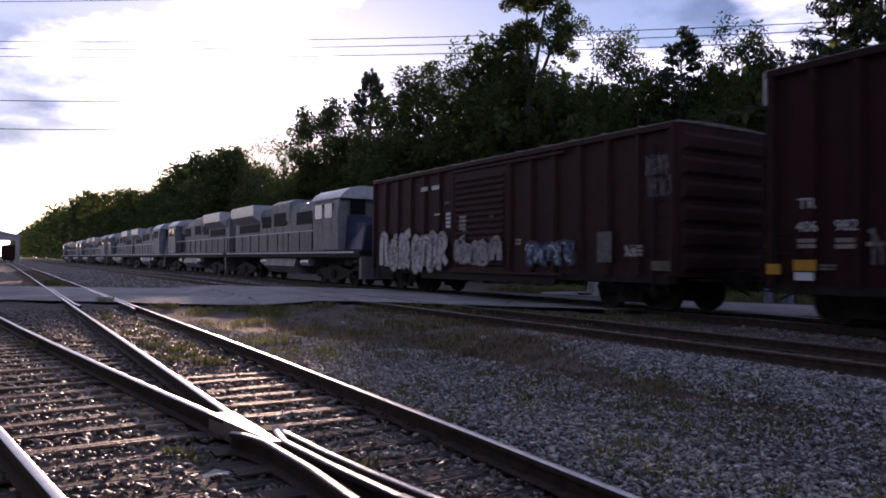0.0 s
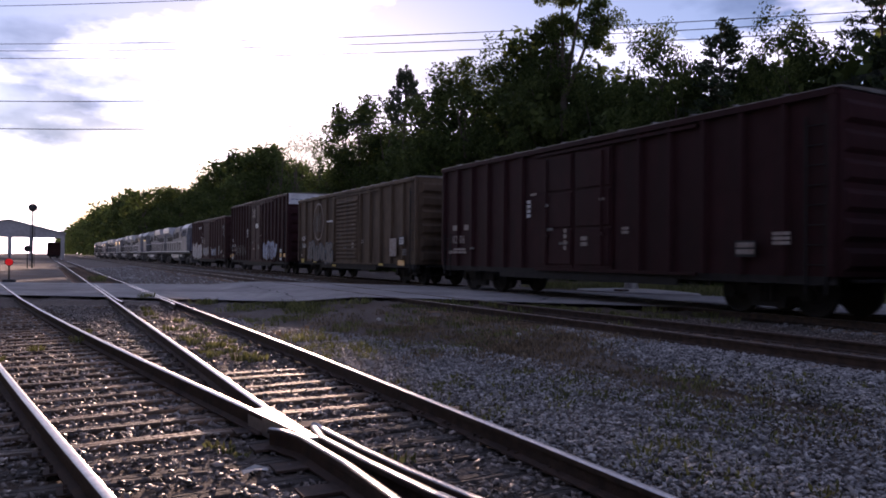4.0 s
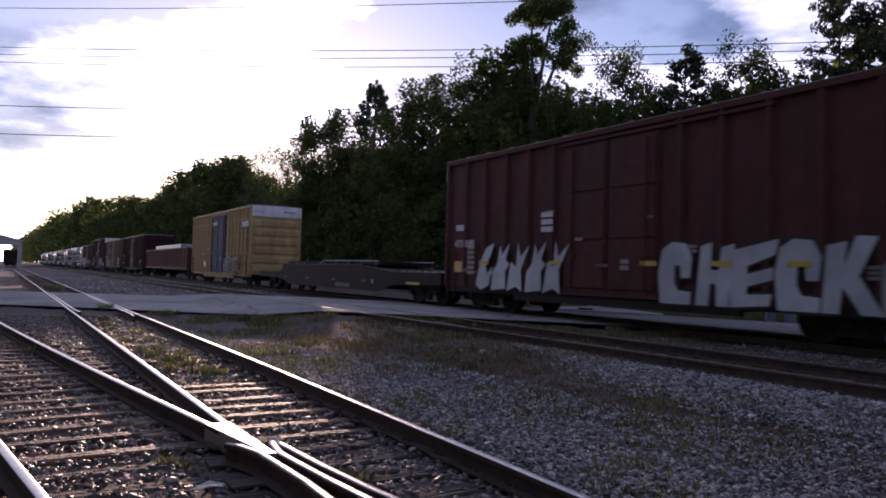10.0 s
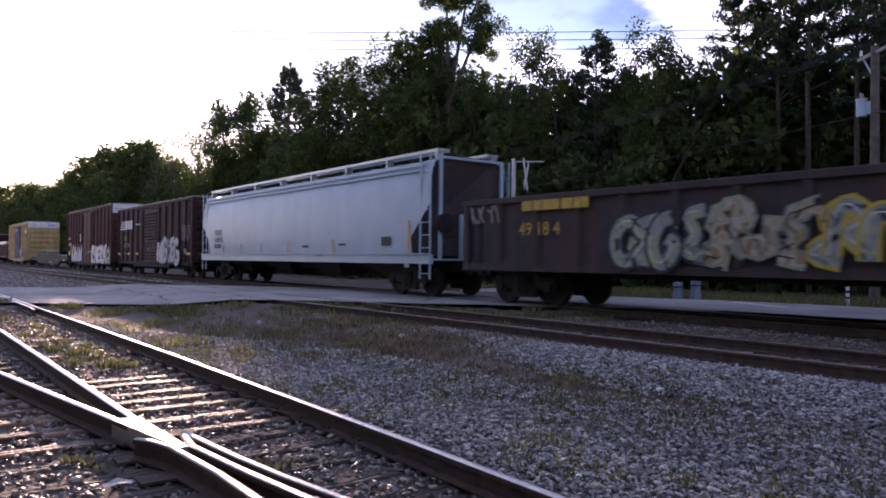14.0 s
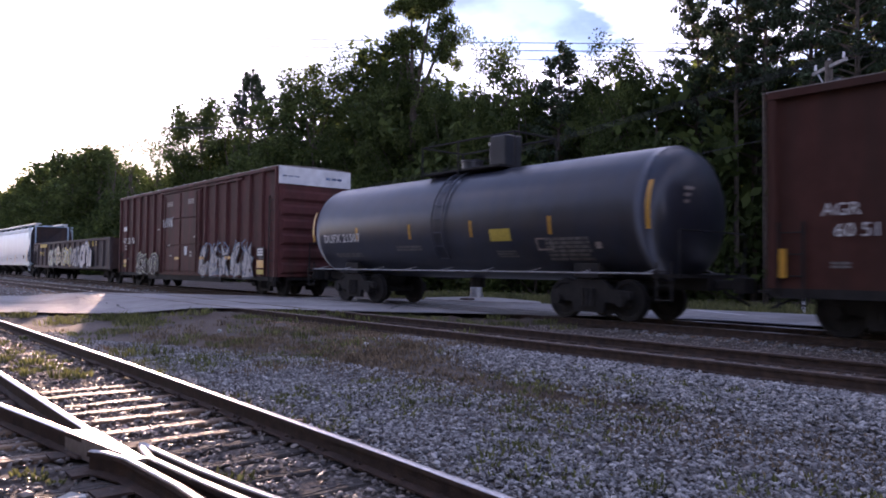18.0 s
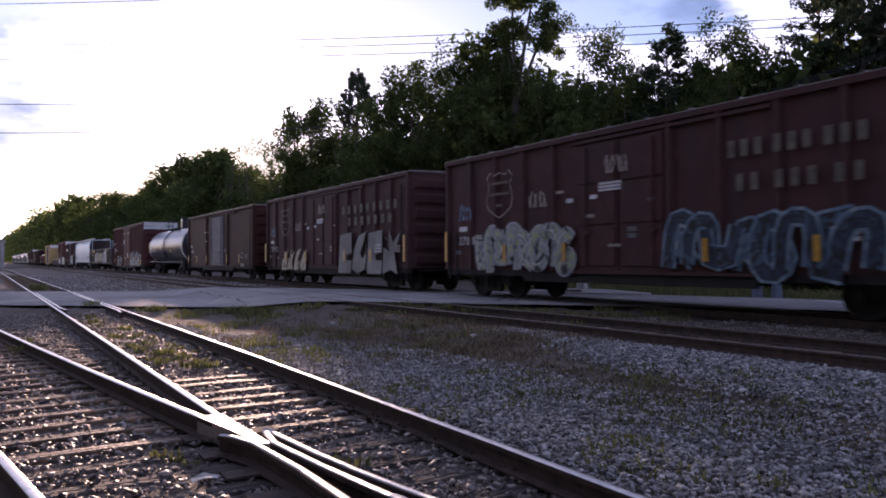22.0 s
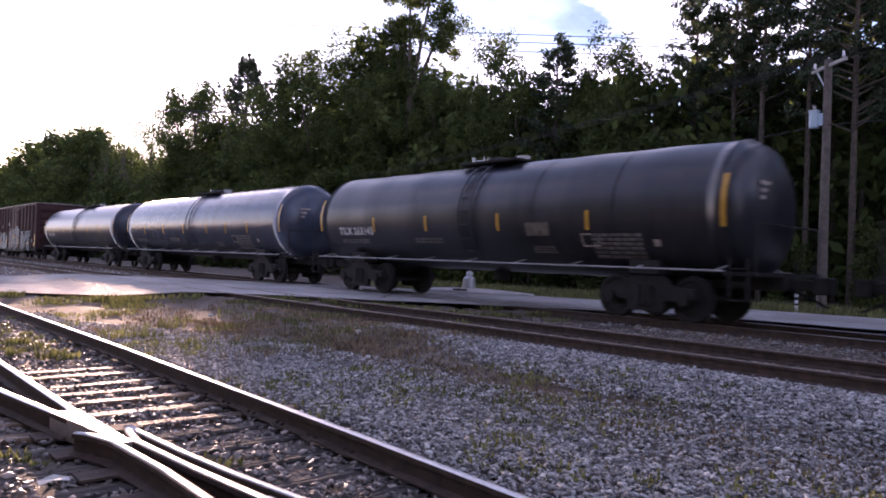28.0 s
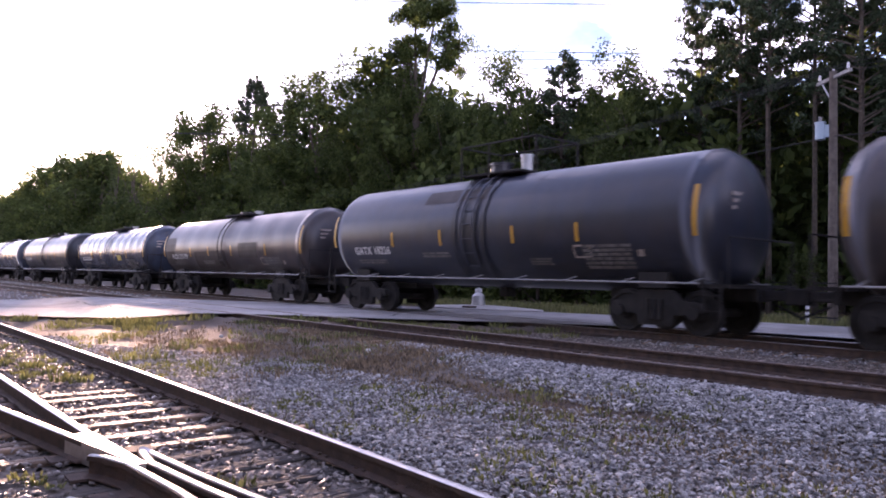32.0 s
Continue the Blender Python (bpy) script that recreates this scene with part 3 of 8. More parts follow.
# ---- train: running gear ----
def wheel_mesh():
    """Axle and two flanged wheels turned from one piece."""
    half = [(0.95, 0.03), (0.95, 0.08), (0.885, 0.08), (0.88, 0.13), (0.84, 0.14), (0.80, 0.2), (0.80, 0.35), (0.83, 0.37), (0.83, 0.45), (0.72, 0.458), (0.71, 0.485), (0.68, 0.48), (0.68, 0.37), (0.72, 0.34), (0.72, 0.16), (0.66, 0.09)]
    prof = [(-x, r) for x, r in half] + half[::-1]
    bm = bmesh.new()
    n = 24
    rings = [[bm.verts.new((x, r * math.cos(2 * math.pi * j / n), r * math.sin(2 * math.pi * j / n))) for j in range(n)] for x, r in prof]
    for a, b in zip(rings, rings[1:]):
        for j in range(n):
            bm.faces.new((a[j], a[(j + 1) % n], b[(j + 1) % n], b[j]))
    bm.faces.new(rings[0])
    bm.faces.new(rings[-1])
    bmesh.ops.recalc_face_normals(bm, faces=bm.faces)
    return done(bm, "wheelset", DARK)


def frame_mesh(reach):
    bm = bmesh.new()
    prof = [(-reach - 0.25, 0.50), (-reach - 0.2, 0.66), (-reach + 0.25, 0.70), (-0.35, 0.92), (0.35, 0.92), (reach - 0.25, 0.70), (reach + 0.2, 0.66), (reach + 0.25, 0.50), (reach - 0.1, 0.42), (reach - 0.45, 0.40), (0.4, 0.18), (-0.4, 0.18), (-reach + 0.45, 0.40), (-reach + 0.1, 0.42)]
    a = [bm.verts.new((-0.07, y, z)) for y, z in prof]
    b = [bm.verts.new((0.07, y, z)) for y, z in prof]
    k = len(prof)
    bm.faces.new(a)
    bm.faces.new(b[::-1])
    for i in range(k):
        bm.faces.new((a[i], a[(i + 1) % k], b[(i + 1) % k], b[i]))
    for j in range(-1, 2):
        tube(bm, (-0.1, j * 0.14, 0.3), (-0.1, j * 0.14, 0.72), 0.06, 8)
    for s in (-1, 1):
        tube(bm, (-0.14, s * reach, 0.46), (0.02, s * reach, 0.46), 0.13, 10)
    return done(bm, "side_frame", DARK)


def bolster_mesh():
    bm = bmesh.new()
    box(bm, -0.95, 0.95, -0.2, 0.2, 0.55, 0.85)
    tube(bm, (0, 0, 0.8), (0, 0, 1.0), 0.2, 10)
    return done(bm, "bolster", DARK)


WHEEL, BOLSTER = wheel_mesh(), bolster_mesh()
FRAMES = {2: frame_mesh(0.89), 3: frame_mesh(1.85)}
wheelsets = []


def bogie(parent, y, axles=2):
    b = again("bogie", BOLSTER, parent, Matrix.Translation((0, y, 0)))
    for s in (-1, 1):
        again("side_frame", FRAMES[axles], b, Matrix.Translation((s * 1.0, 0, 0)) @ Matrix.Rotation(0 if s < 0 else math.pi, 4, "Z"))
    for k in ((-0.89, 0.89) if axles == 2 else (-1.85, 0, 1.85)):
        o = new("wheelset", WHEEL)
        o.parent = b
        o.matrix_parent_inverse = Matrix.Translation((0, k, 0.455))
        wheelsets.append(o)


def coupler_mesh():
    bm = bmesh.new()
    box(bm, -0.09, 0.09, -0.55, 0.1, 0.75, 0.95)
    box(bm, -0.2, 0.2, -0.66, -0.38, 0.68, 1.0)
    tube(bm, (0.28, 0.1, 0.7), (0.30, -0.5, 0.42), 0.03, 6)
    return done(bm, "coupler", DARK, bevel=0.02)


COUPLER = coupler_mesh()


def gear(root, L, reach=1.9):
    bogie(root, -reach)
    bogie(root, -L + reach)
    again("coupler", COUPLER, root, Matrix.Translation((0, 0, 0)) @ Matrix.Rotation(math.pi, 4, "Z"))
    again("coupler", COUPLER, root, Matrix.Translation((0, -L, 0)))


def ladder_mesh(h, w=0.42, rungs=7):
    bm = bmesh.new()
    for s in (0, w):
        box(bm, -0.06, -0.03, -s - 0.02, -s + 0.02, 0, h)
    for i in range(rungs):
        z = h * (i + 0.5) / rungs
        tube(bm, (-0.05, 0, z), (-0.05, -w, z), 0.013, 5)
    return done(bm, "ladder", DARK)


LADDER_LOW, LADDER_HIGH = ladder_mesh(1.5, rungs=4), ladder_mesh(3.4, rungs=9)


def thing(name, label, category, group="cars of the freight train"):
    return tagged(new(name), label, category, group)


# ---- train: boxcar ----
def boxcar(label, L, H, colour, posts=14, door="rib", doorc=None, doorw=3.0, doory=0.5, endwhite=False, ends=6, low=0.84, sill=None):
    root = thing("boxcar", label, "boxcar")
    doorc = doorc or colour
    bm = bmesh.new()
    box(bm, -W, W, -L + 0.06, -0.06, low, H - 0.22)
    part("body", bm, colour, root)
    bm = bmesh.new()
    prof = [(-W - 0.05, H - 0.21), (-W - 0.05, H - 0.18), (-0.9, H - 0.14), (0, H - 0.12), (0.9, H - 0.14), (W + 0.05, H - 0.18), (W + 0.05, H - 0.21)]
    extrude_y(bm, prof, -L, 0)
    n = int(L / 1.15)
    for i in range(1, n):
        y = -L * i / n
        for a, b in zip(prof[1:-2], prof[2:-1]):
            s = [bm.verts.new((p[0], y + d, p[1] + e)) for p in (a, b) for d, e in ((-0.05, 0.0), (-0.02, 0.045), (0.02, 0.045), (0.05, 0.0))]
            for j in range(3):
                bm.faces.new((s[j], s[j + 1], s[j + 5], s[j + 4]))
    part("roof", bm, ROOFGREY, root, "weathered metal roof with cross ribs")
    dy0, dy1 = -L * doory + doorw / 2, -L * doory - doorw / 2
    for s in (-1, 1):
        bm = bmesh.new()
        box(bm, *sorted((s * W, s * (W + 0.11))), -L + 0.06, -0.06, H - 0.34, H - 0.213)
        part("top_chord", bm, colour, root)
    bm = bmesh.new()
    hh = H - 0.343 - low
    v = [(0, -0.09, 0), (-0.10, -0.05, 0), (-0.10, 0.05, 0), (0, 0.09, 0)]
    lo = [bm.verts.new(p) for p in v]
    hi = [bm.verts.new((p[0], p[1], hh)) for p in v]
    for i in range(3):
        bm.faces.new((lo[i], lo[i + 1], hi[i + 1], hi[i]))
    bm.faces.new(lo[::-1])
    bm.faces.new(hi)
    post = done(bm, "side_post", colour)
    for i in range(posts + 1):
        y = -0.16 - (L - 0.32) * i / posts
        if dy1 - 0.05 < y < dy0 + 0.05:
            continue
        again("side_post", post, root, Matrix.Translation((-W, y, low)))
        again("side_post", post, root, Matrix.Translation((W, y, low)) @ Matrix.Rotation(math.pi, 4, "Z"))
    for s in (-1, 1):
        x0, x1 = sorted((s * W, s * (W + 0.05)))
        zt = H - 0.5
        leaves = [(dy1, dy0)] if door != "plate" else [(dy1, (dy0 + dy1) / 2 - 0.02), ((dy0 + dy1) / 2 + 0.02, dy0)]
        for da, db in leaves:
            bm = bmesh.new()
            box(bm, x0, x1, da, db, low + 0.02, zt)
            d = part("door", bm, doorc, root, "sliding side door")
            k = {"rib": 15, "panel": 4, "plate": 3}[door]
            for i in range(k):
                bm = bmesh.new()
                if door == "rib":
                    z = low + 0.15 + (zt - low - 0.3) * i / k
                    q = [(s * (W + 0.05), z), (s * (W + 0.11), z + 0.05), (s * (W + 0.11), z + 0.10), (s * (W + 0.05), z + 0.15)]
                    extrude_y(bm, q, da + 0.12, db - 0.12)
                    part("door_rib", bm, doorc, d)
                else:
                    z = low + 0.1 + (zt - low - 0.1) * i / k
                    xa, xb = sorted((s * (W + 0.05), s * (W + 0.09)))
                    box(bm, xa, xb, da + 0.08, db - 0.08, z + 0.03, z + (zt - low) / k - 0.08)
                    part("door_panel", bm, doorc, d, bevel=0.012)
        for y in ((dy0 - 0.35, dy1 + 0.35) if door != "rib" else (dy0 - 0.06,)):
            bm = bmesh.new()
            tube(bm, (s * (W + 0.12), y, low + 0.1), (s * (W + 0.12), y, zt - 0.1), 0.025, 6)
            box(bm, *sorted((s * (W + 0.10), s * (W + 0.15))), y - 0.12, y + 0.12, low + 0.9, low + 1.0)
            part("locking_bar", bm, doorc, d)
        for z in (low - 0.06, zt + 0.03):
            bm = bmesh.new()
            box(bm, *sorted((s * W, s * (W + 0.11))), dy1 - doorw * 0.9, dy0 + 0.2, z, z + 0.07)
            part("door_track", bm, colour, root)
        bm = bmesh.new()
        box(bm, *sorted((s * (W - 0.1), s * (W + 0.02))), -L + 0.1, -0.1, low - 0.16, low)
        box(bm, *sorted((s * (W - 0.06), s * (W + 0.04))), dy1 - 2.2, dy0 + 2.2, low - 0.3, low - 0.12)
        part("side_sill", bm, sill or DARK, root)
        for y in (-0.25, -L + 0.68):
            again("ladder", LADDER_HIGH if (s < 0) == (y < -1) else LADDER_LOW, root, Matrix.Translation((s * W, y, low - 0.35)) if s < 0 else Matrix.Translation((W, y - 0.42, low - 0.35)) @ Matrix.Rotation(math.pi, 4, "Z"))
    for y, s in ((0, 1), (-L, -1)):
        bm = bmesh.new()
        box(bm, -W, W, *sorted((y - s * 0.06, y - s * 0.02)), low, H - 0.24)
        zs = H - 0.95 if endwhite else H - 0.3
        e = part("end_wall", bm, colour, root, "ribbed steel end wall")
        for i in range(ends):
            bm = bmesh.new()
            z0, z1 = low + 0.1 + (zs - low - 0.1) * i / ends, low + 0.1 + (zs - low - 0.1) * (i + 0.8) / ends
            y0, y1 = y - s * 0.02, y + s * 0.06
            v = [bm.verts.new(p) for p in ((-W + 0.1, y0, z0), (W - 0.1, y0, z0), (W - 0.1, y0, z1), (-W + 0.1, y0, z1), (-W + 0.2, y1, z0 + 0.1), (W - 0.2, y1, z0 + 0.1), (W - 0.2, y1, z1 - 0.1), (-W + 0.2, y1, z1 - 0.1))]
            for f in ((4, 5, 6, 7), (0, 1, 5, 4), (1, 2, 6, 5), (2, 3, 7, 6), (3, 0, 4, 7)):
                bm.faces.new([v[j] for j in f])
            part("end_rib", bm, colour, e)
        if endwhite:
            bm = bmesh.new()
            box(bm, -W - 0.02, W + 0.02, *sorted((y - s * 0.02, y + s * 0.04)), H - 0.85, H - 0.2)
            part("end_panel", bm, WHITEP, e, "white painted top panel")
            bm = bmesh.new()
            for k in range(6):
                x0 = (-1.42, -1.17, -0.92, 0.42, 0.68, 0.94)[k]
                box(bm, x0, x0 + 0.2, *sorted((y + s * 0.04, y + s * 0.045)), H - 0.58, H - (0.54 if k < 3 else 0.49))
            part("notice", bm, SPRAYB, e)
        bm = bmesh.new()
        box(bm, -1.2, 1.2, *sorted((y, y + s * 0.3)), low - 0.1, low - 0.05)
        part("end_platform", bm, DARK, root)
    bm = bmesh.new()
    box(bm, -0.35, 0.35, -L + 0.2, -0.2, 0.72, low)
    for i in range(6):
        y = -L * (i + 1) / 7
        box(bm, -W + 0.1, W - 0.1, y - 0.1, y + 0.1, low - 0.22, low)
    part("centre_sill", bm, DARK, root)
    bm = bmesh.new()
    tube(bm, (0.7, -L * 0.4, 0.75), (0.7, -L * 0.4 - 1.2, 0.75), 0.22, 12)
    part("air_tank", bm, DARK, root)
    bm = bmesh.new()
    box(bm, -0.9, -0.5, -L * 0.55, -L * 0.55 + 0.7, 0.5, 0.85)
    part("brake_valve", bm, DARK, root)
    rnd = random.Random(int(L * 100 + H * 1000))
    for y, z, w, h, n in ((-0.9, 1.3, 0.3, 0.12, 2), (-1.9, 1.4, 0.3, 0.1, 1), (dy0 - 0.5, 2.1, 0.3, 0.12, 1), (dy1 + 0.9, 1.75, 0.28, 0.3, 2), (dy0 - 1.2, 1.5, 0.4, 0.1, 1), (dy1 - 0.6, 1.9, 0.25, 0.2, 2), (-L + 1.3, 1.6, 0.4, 0.28, 3), (dy1 + 0.5, 2.6, 0.2, 0.1, 1), (dy0 + 0.6, 3.0, 0.3, 0.1, 1)):
        bars(root, y + rnd.uniform(-0.3, 0.3), z + rnd.uniform(-0.15, 0.15), w, h, n, rnd.choice((FADEINK, DIMINK, FADEINK)), name="stencil", seed=rnd.randint(0, 999))
    gear(root, L)
    return root


# ---- train: tank car ----
def tankcar(label, L, colour, R=1.5, cz=2.36, mark="", marks=(), rings=0, jacket=False, stack=0.5, seed=0, sticks=True, board=None, reach=2.6, patches=()):
    root = thing("tank_car", label, "tank car")
    m0, m1 = -0.3, -L + 0.3
    prof = [(m0 - 0.62 * (1 - math.sqrt(max(0, 1 - (i / 8) ** 2))), R * i / 8) for i in range(9)]
    ys = [m0 - 0.62 - (m0 - m1 - 1.24) * k / 60 for k in range(61)]
    for k, y in enumerate(ys):
        bulge = 0.0
        if rings:
            bulge = 0.007 * math.sin(k / 60 * rings * 2 * math.pi)
        prof.append((y, R - 0.007 + bulge if rings else R))
    prof += [(m1 + 0.62 * (1 - math.sqrt(max(0, 1 - (i / 8) ** 2))), R * i / 8) for i in range(8, -1, -1)]
    n = 48
    verts, faces = [], []
    for y, r in prof:
        for j in range(n):
            a = 2 * math.pi * j / n
            verts.append((r * math.cos(a), y, cz + r * math.sin(a)))
    for i in range(len(prof) - 1):
        for j in range(n):
            faces.append((i * n + j, i * n + (j + 1) % n, (i + 1) * n + (j + 1) % n, (i + 1) * n + j))
    again("tank", mesh("tank", verts, faces, colour, True), root)
    mid = -L / 2
    tall = jacket or stack > 0.6
    stack = stack if tall else 0.16
    for i in range(1, 6):
        y = m0 - 0.7 + (m1 - m0 + 1.4) * i / 6
        bm = bmesh.new()
        tube(bm, (0, y - 0.02, cz), (0, y + 0.02, cz), R + 0.006, 48, caps=False)
        part("weld_band", bm, colour, root, smooth=True)
    if jacket:
        bm = bmesh.new()
        for y in (mid - 0.55, mid + 0.55):
            tube(bm, (0, y - 0.05, cz), (0, y + 0.05, cz), R + 0.05, 48, caps=False)
        tube(bm, (0, mid - 0.3, cz), (0, mid + 0.3, cz), R + 0.012, 48, caps=False)
        part("centre_band", bm, TANKBLACK, root, smooth=True)
    bm = bmesh.new()
    top = cz + R
    half = 1.6 if stack > 0.6 else 1.1
    box(bm, -0.75, 0.75, mid - half, mid + half, top - 0.02, top + 0.04)
    part("walkway", bm, DARK, root, bevel=0.01)
    if tall:
        for x in (-0.8, 0.8):
            bm = bmesh.new()
            for y in (mid - half - 0.6, mid, mid + half):
                tube(bm, (x, y, top - 0.1), (x, y, top + 0.8), 0.026, 6)
            tube(bm, (x, mid - half - 0.6, top + 0.8), (x, mid + half, top + 0.8), 0.026, 6)
            part("railing", bm, DARK, root)
        for y in (mid - half - 0.6, mid + half):
            bm = bmesh.new()
            tube(bm, (-0.8, y, top + 0.8), (0.8, y, top + 0.8), 0.026, 6)
            part("railing", bm, DARK, root)
    if stack > 0.6:
        bm = bmesh.new()
        box(bm, -0.3, 0.35, mid - 1.35, mid - 0.72, top, top + 0.92)
        part("valve_cabinet", bm, TANKBLACK, root, "black valve cabinet", bevel=0.03)
    bm = bmesh.new()
    hm = 0.32 if tall else 0.14
    tube(bm, (0, mid + 0.3, top - 0.1), (0, mid + 0.3, top + hm), 0.3, 16)
    tube(bm, (0, mid + 0.3, top + hm), (0, mid + 0.3, top + hm + 0.06), 0.34, 16)
    part("manway", bm, colour, root)
    bm = bmesh.new()
    tube(bm, (0.1, mid - 0.55, top - 0.1), (0.1, mid - 0.55, top + stack), 0.16, 12)
    tube(bm, (0.1, mid - 0.55, top + stack), (0.1, mid - 0.55, top + stack + 0.05), 0.19, 12)
    part("valve_housing", bm, SILVER, root, "silver valve housing")
    for s in (-1, 1):
        lad = None
        for y in (mid - 0.22, mid + 0.22):
            bm = bmesh.new()
            rows = []
            for i in range(15):
                a = radians(-38 + 8 * i)
                rows.append([bm.verts.new((s * (R + 0.07 + dr) * math.cos(a), y + dy, cz + (R + 0.07 + dr) * math.sin(a))) for dr, dy in ((-0.02, -0.02), (0.02, -0.02), (0.02, 0.02), (-0.02, 0.02))])
            for a, b in zip(rows, rows[1:]):
                for j in range(4):
                    bm.faces.new((a[j], a[(j + 1) % 4], b[(j + 1) % 4], b[j]))
            bm.faces.new(rows[0])
            bm.faces.new(rows[-1])
            bmesh.ops.recalc_face_normals(bm, faces=bm.faces)
            if lad is None:
                lad = part("ladder", bm, colour, root)
            else:
                part("stile", bm, colour, lad)
        for i in range(9):
            a = radians(-38 + 14 * i)
            x, z = s * (R + 0.07) * math.cos(a), cz + (R + 0.07) * math.sin(a)
            bm = bmesh.new()
            tube(bm, (x, mid - 0.22, z), (x, mid + 0.22, z), 0.014, 5)
            part("rung", bm, colour, lad)
        bm = bmesh.new()
        zr = 1.06
        tube(bm, (s * 1.42, -0.7, zr), (s * 1.42, -L + 0.7, zr), 0.022, 6)
        for i in range(9):
            y = -0.9 - (L - 1.8) * i / 8
            tube(bm, (s * 1.42, y, zr), (s * 0.95, y, zr + 0.1), 0.016, 5)
        part("handrail", bm, RAILSTEEL, root, "thin side handrail")
    for y, s in ((0, 1), (-L, -1)):
        bm = bmesh.new()
        box(bm, -0.3, 0.3, *sorted((y - s * 0.1, y - s * 3.6)), 0.72, 1.0)
        box(bm, -1.35, 1.35, *sorted((y - s * 0.1, y - s * 0.75)), 0.98, 1.05)
        for x in (-1.3, 1.3):
            tube(bm, (x, y - s * 0.15, 1.0), (x, y - s * 0.15, 1.95), 0.02, 5)
        tube(bm, (-1.3, y - s * 0.15, 1.95), (1.3, y - s * 0.15, 1.95), 0.02, 5)
        part("draft_sill", bm, DARK, root)
        bm = bmesh.new()
        ya = y - s * reach
        box(bm, -1.15, 1.15, ya - 0.35, ya + 0.35, 0.95, cz - R * 0.72)
        part("saddle", bm, DARK, root)
        for x in (-1.38, 1.38):
            bm = bmesh.new()
            for dy in (0.0, 0.35):
                box(bm, x - 0.02, x + 0.02, *sorted((y - s * (0.25 + dy), y - s * (0.28 + dy))), 0.5, 1.3)
            for z in (0.52, 0.82, 1.1):
                box(bm, x - 0.03, x + 0.03, *sorted((y - s * 0.25, y - s * 0.62)), z, z + 0.02)
            part("step", bm, DARK, root)
    bm = bmesh.new()
    tube(bm, (0, mid, 0.6), (0, mid, cz - R + 0.05), 0.22, 10)
    part("outlet_valve", bm, DARK, root)
    bm = bmesh.new()
    tube(bm, (0.5, mid + 2.4, 0.95), (0.5, mid + 1.4, 0.95), 0.16, 10)
    part("air_reservoir", bm, DARK, root)
    # markings, on the yard side
    def wrap(y, z, w, h, ink, name, label=""):
        a0, a1 = math.asin((z - cz) / R), math.asin(min(0.98, (z + h - cz) / R))
        bm2 = bmesh.new()
        k = 4
        rows = [[bm2.verts.new((-(R + 0.012) * math.cos(a0 + (a1 - a0) * i / k), yy, cz + (R + 0.012) * math.sin(a0 + (a1 - a0) * i / k))) for yy in (y, y - w)] for i in range(k + 1)]
        for i in range(k):
            bm2.faces.new((rows[i][0], rows[i][1], rows[i + 1][1], rows[i + 1][0]))
        part(name, bm2, ink, root, label)
    def hug(ob):
        """Lay flat lettering round the barrel."""
        for v in ob.data.vertices:
            up = max(-R, min(R, v.co.z - cz))
            v.co.x = -math.sqrt(max(0.01, (R + 0.012 + 0.3 * abs(min(0.0, v.co.x + R + 0.015))) ** 2 - up * up))
        return ob

    def write(text, y, z, size, ink):
        for ob in lettering(root, text, 0, 0, size, ink, 0, spread=1.12, bold=0.011):
            ob.matrix_local = Matrix()
            for v in ob.data.vertices:
                v.co = (-R - 0.015 - (0.01 if v.co.z > 0 else 0), y - v.co.x, z + v.co.y)
            hug(ob)
    x = -R - 0.015
    if sticks:
        for i, along in enumerate(marks):
            y = -along
            big = i in (0, len(marks) - 1)
            wrap(y + 0.05, cz - 0.42 if not big else cz - 0.38, 0.11 if big else 0.10, 1.0 if big else 0.42, AMBER, "reflector", "amber reflective strip")
    if mark:
        write(mark, -1.4 if seed == 1 else -1.85, cz - (0.43 if seed == 1 else 0.62 if R > 1.45 else 0.5), 0.36 if seed == 1 else 0.31, WHITEINK)
    hug(bars(root, -1.9, cz - (0.78 if R > 1.45 else 0.64), 1.5, 0.14, 2, DIMINK, x, seed=seed))
    hug(bars(root, -L * 0.36, cz - 0.6, 1.2, 0.16, 2, DIMINK, x, seed=seed + 1))
    for py, pz, pw, ph in patches:
        wrap(-py, cz + pz, pw, ph, OLDPATCH, "paint_patch", "patch of faded paint")
    if board:
        wrap(-L * 0.634, cz - 0.54, 0.72, 0.3, board, "placard", "warning panel")
    hug(bars(root, -L * 0.755, cz - 0.5, 1.3, 0.55, 6, DIMINK, x, seed=seed + 2))
    hug(bars(root, -L * 0.64, cz - 0.78, 0.7, 0.18, 3, DIMINK, x, seed=seed + 3))
    for dy, dz, w, h in ((0, 0, 0.48, 0.035), (0, 0.25, 0.48, 0.035), (0, 0.035, 0.035, 0.215), (0.445, 0.035, 0.035, 0.215)):
        wrap(-L * 0.737 - dy, cz - 0.78 + dz, w, h, FADEINK, "notice_frame")
    wrap(-L * 0.853, cz - 0.76, 0.16, 0.14, FADEINK, "sticker")
    bm = bmesh.new()
    for r in range(3):
        box(bm, -0.75, 0.1, -L + 0.36, -L + 0.385, cz + 0.45 - r * 0.14, cz + 0.52 - r * 0.14)
    part("data_panel", bm, FADEINK, root)
    gear(root, L, reach)
    return root


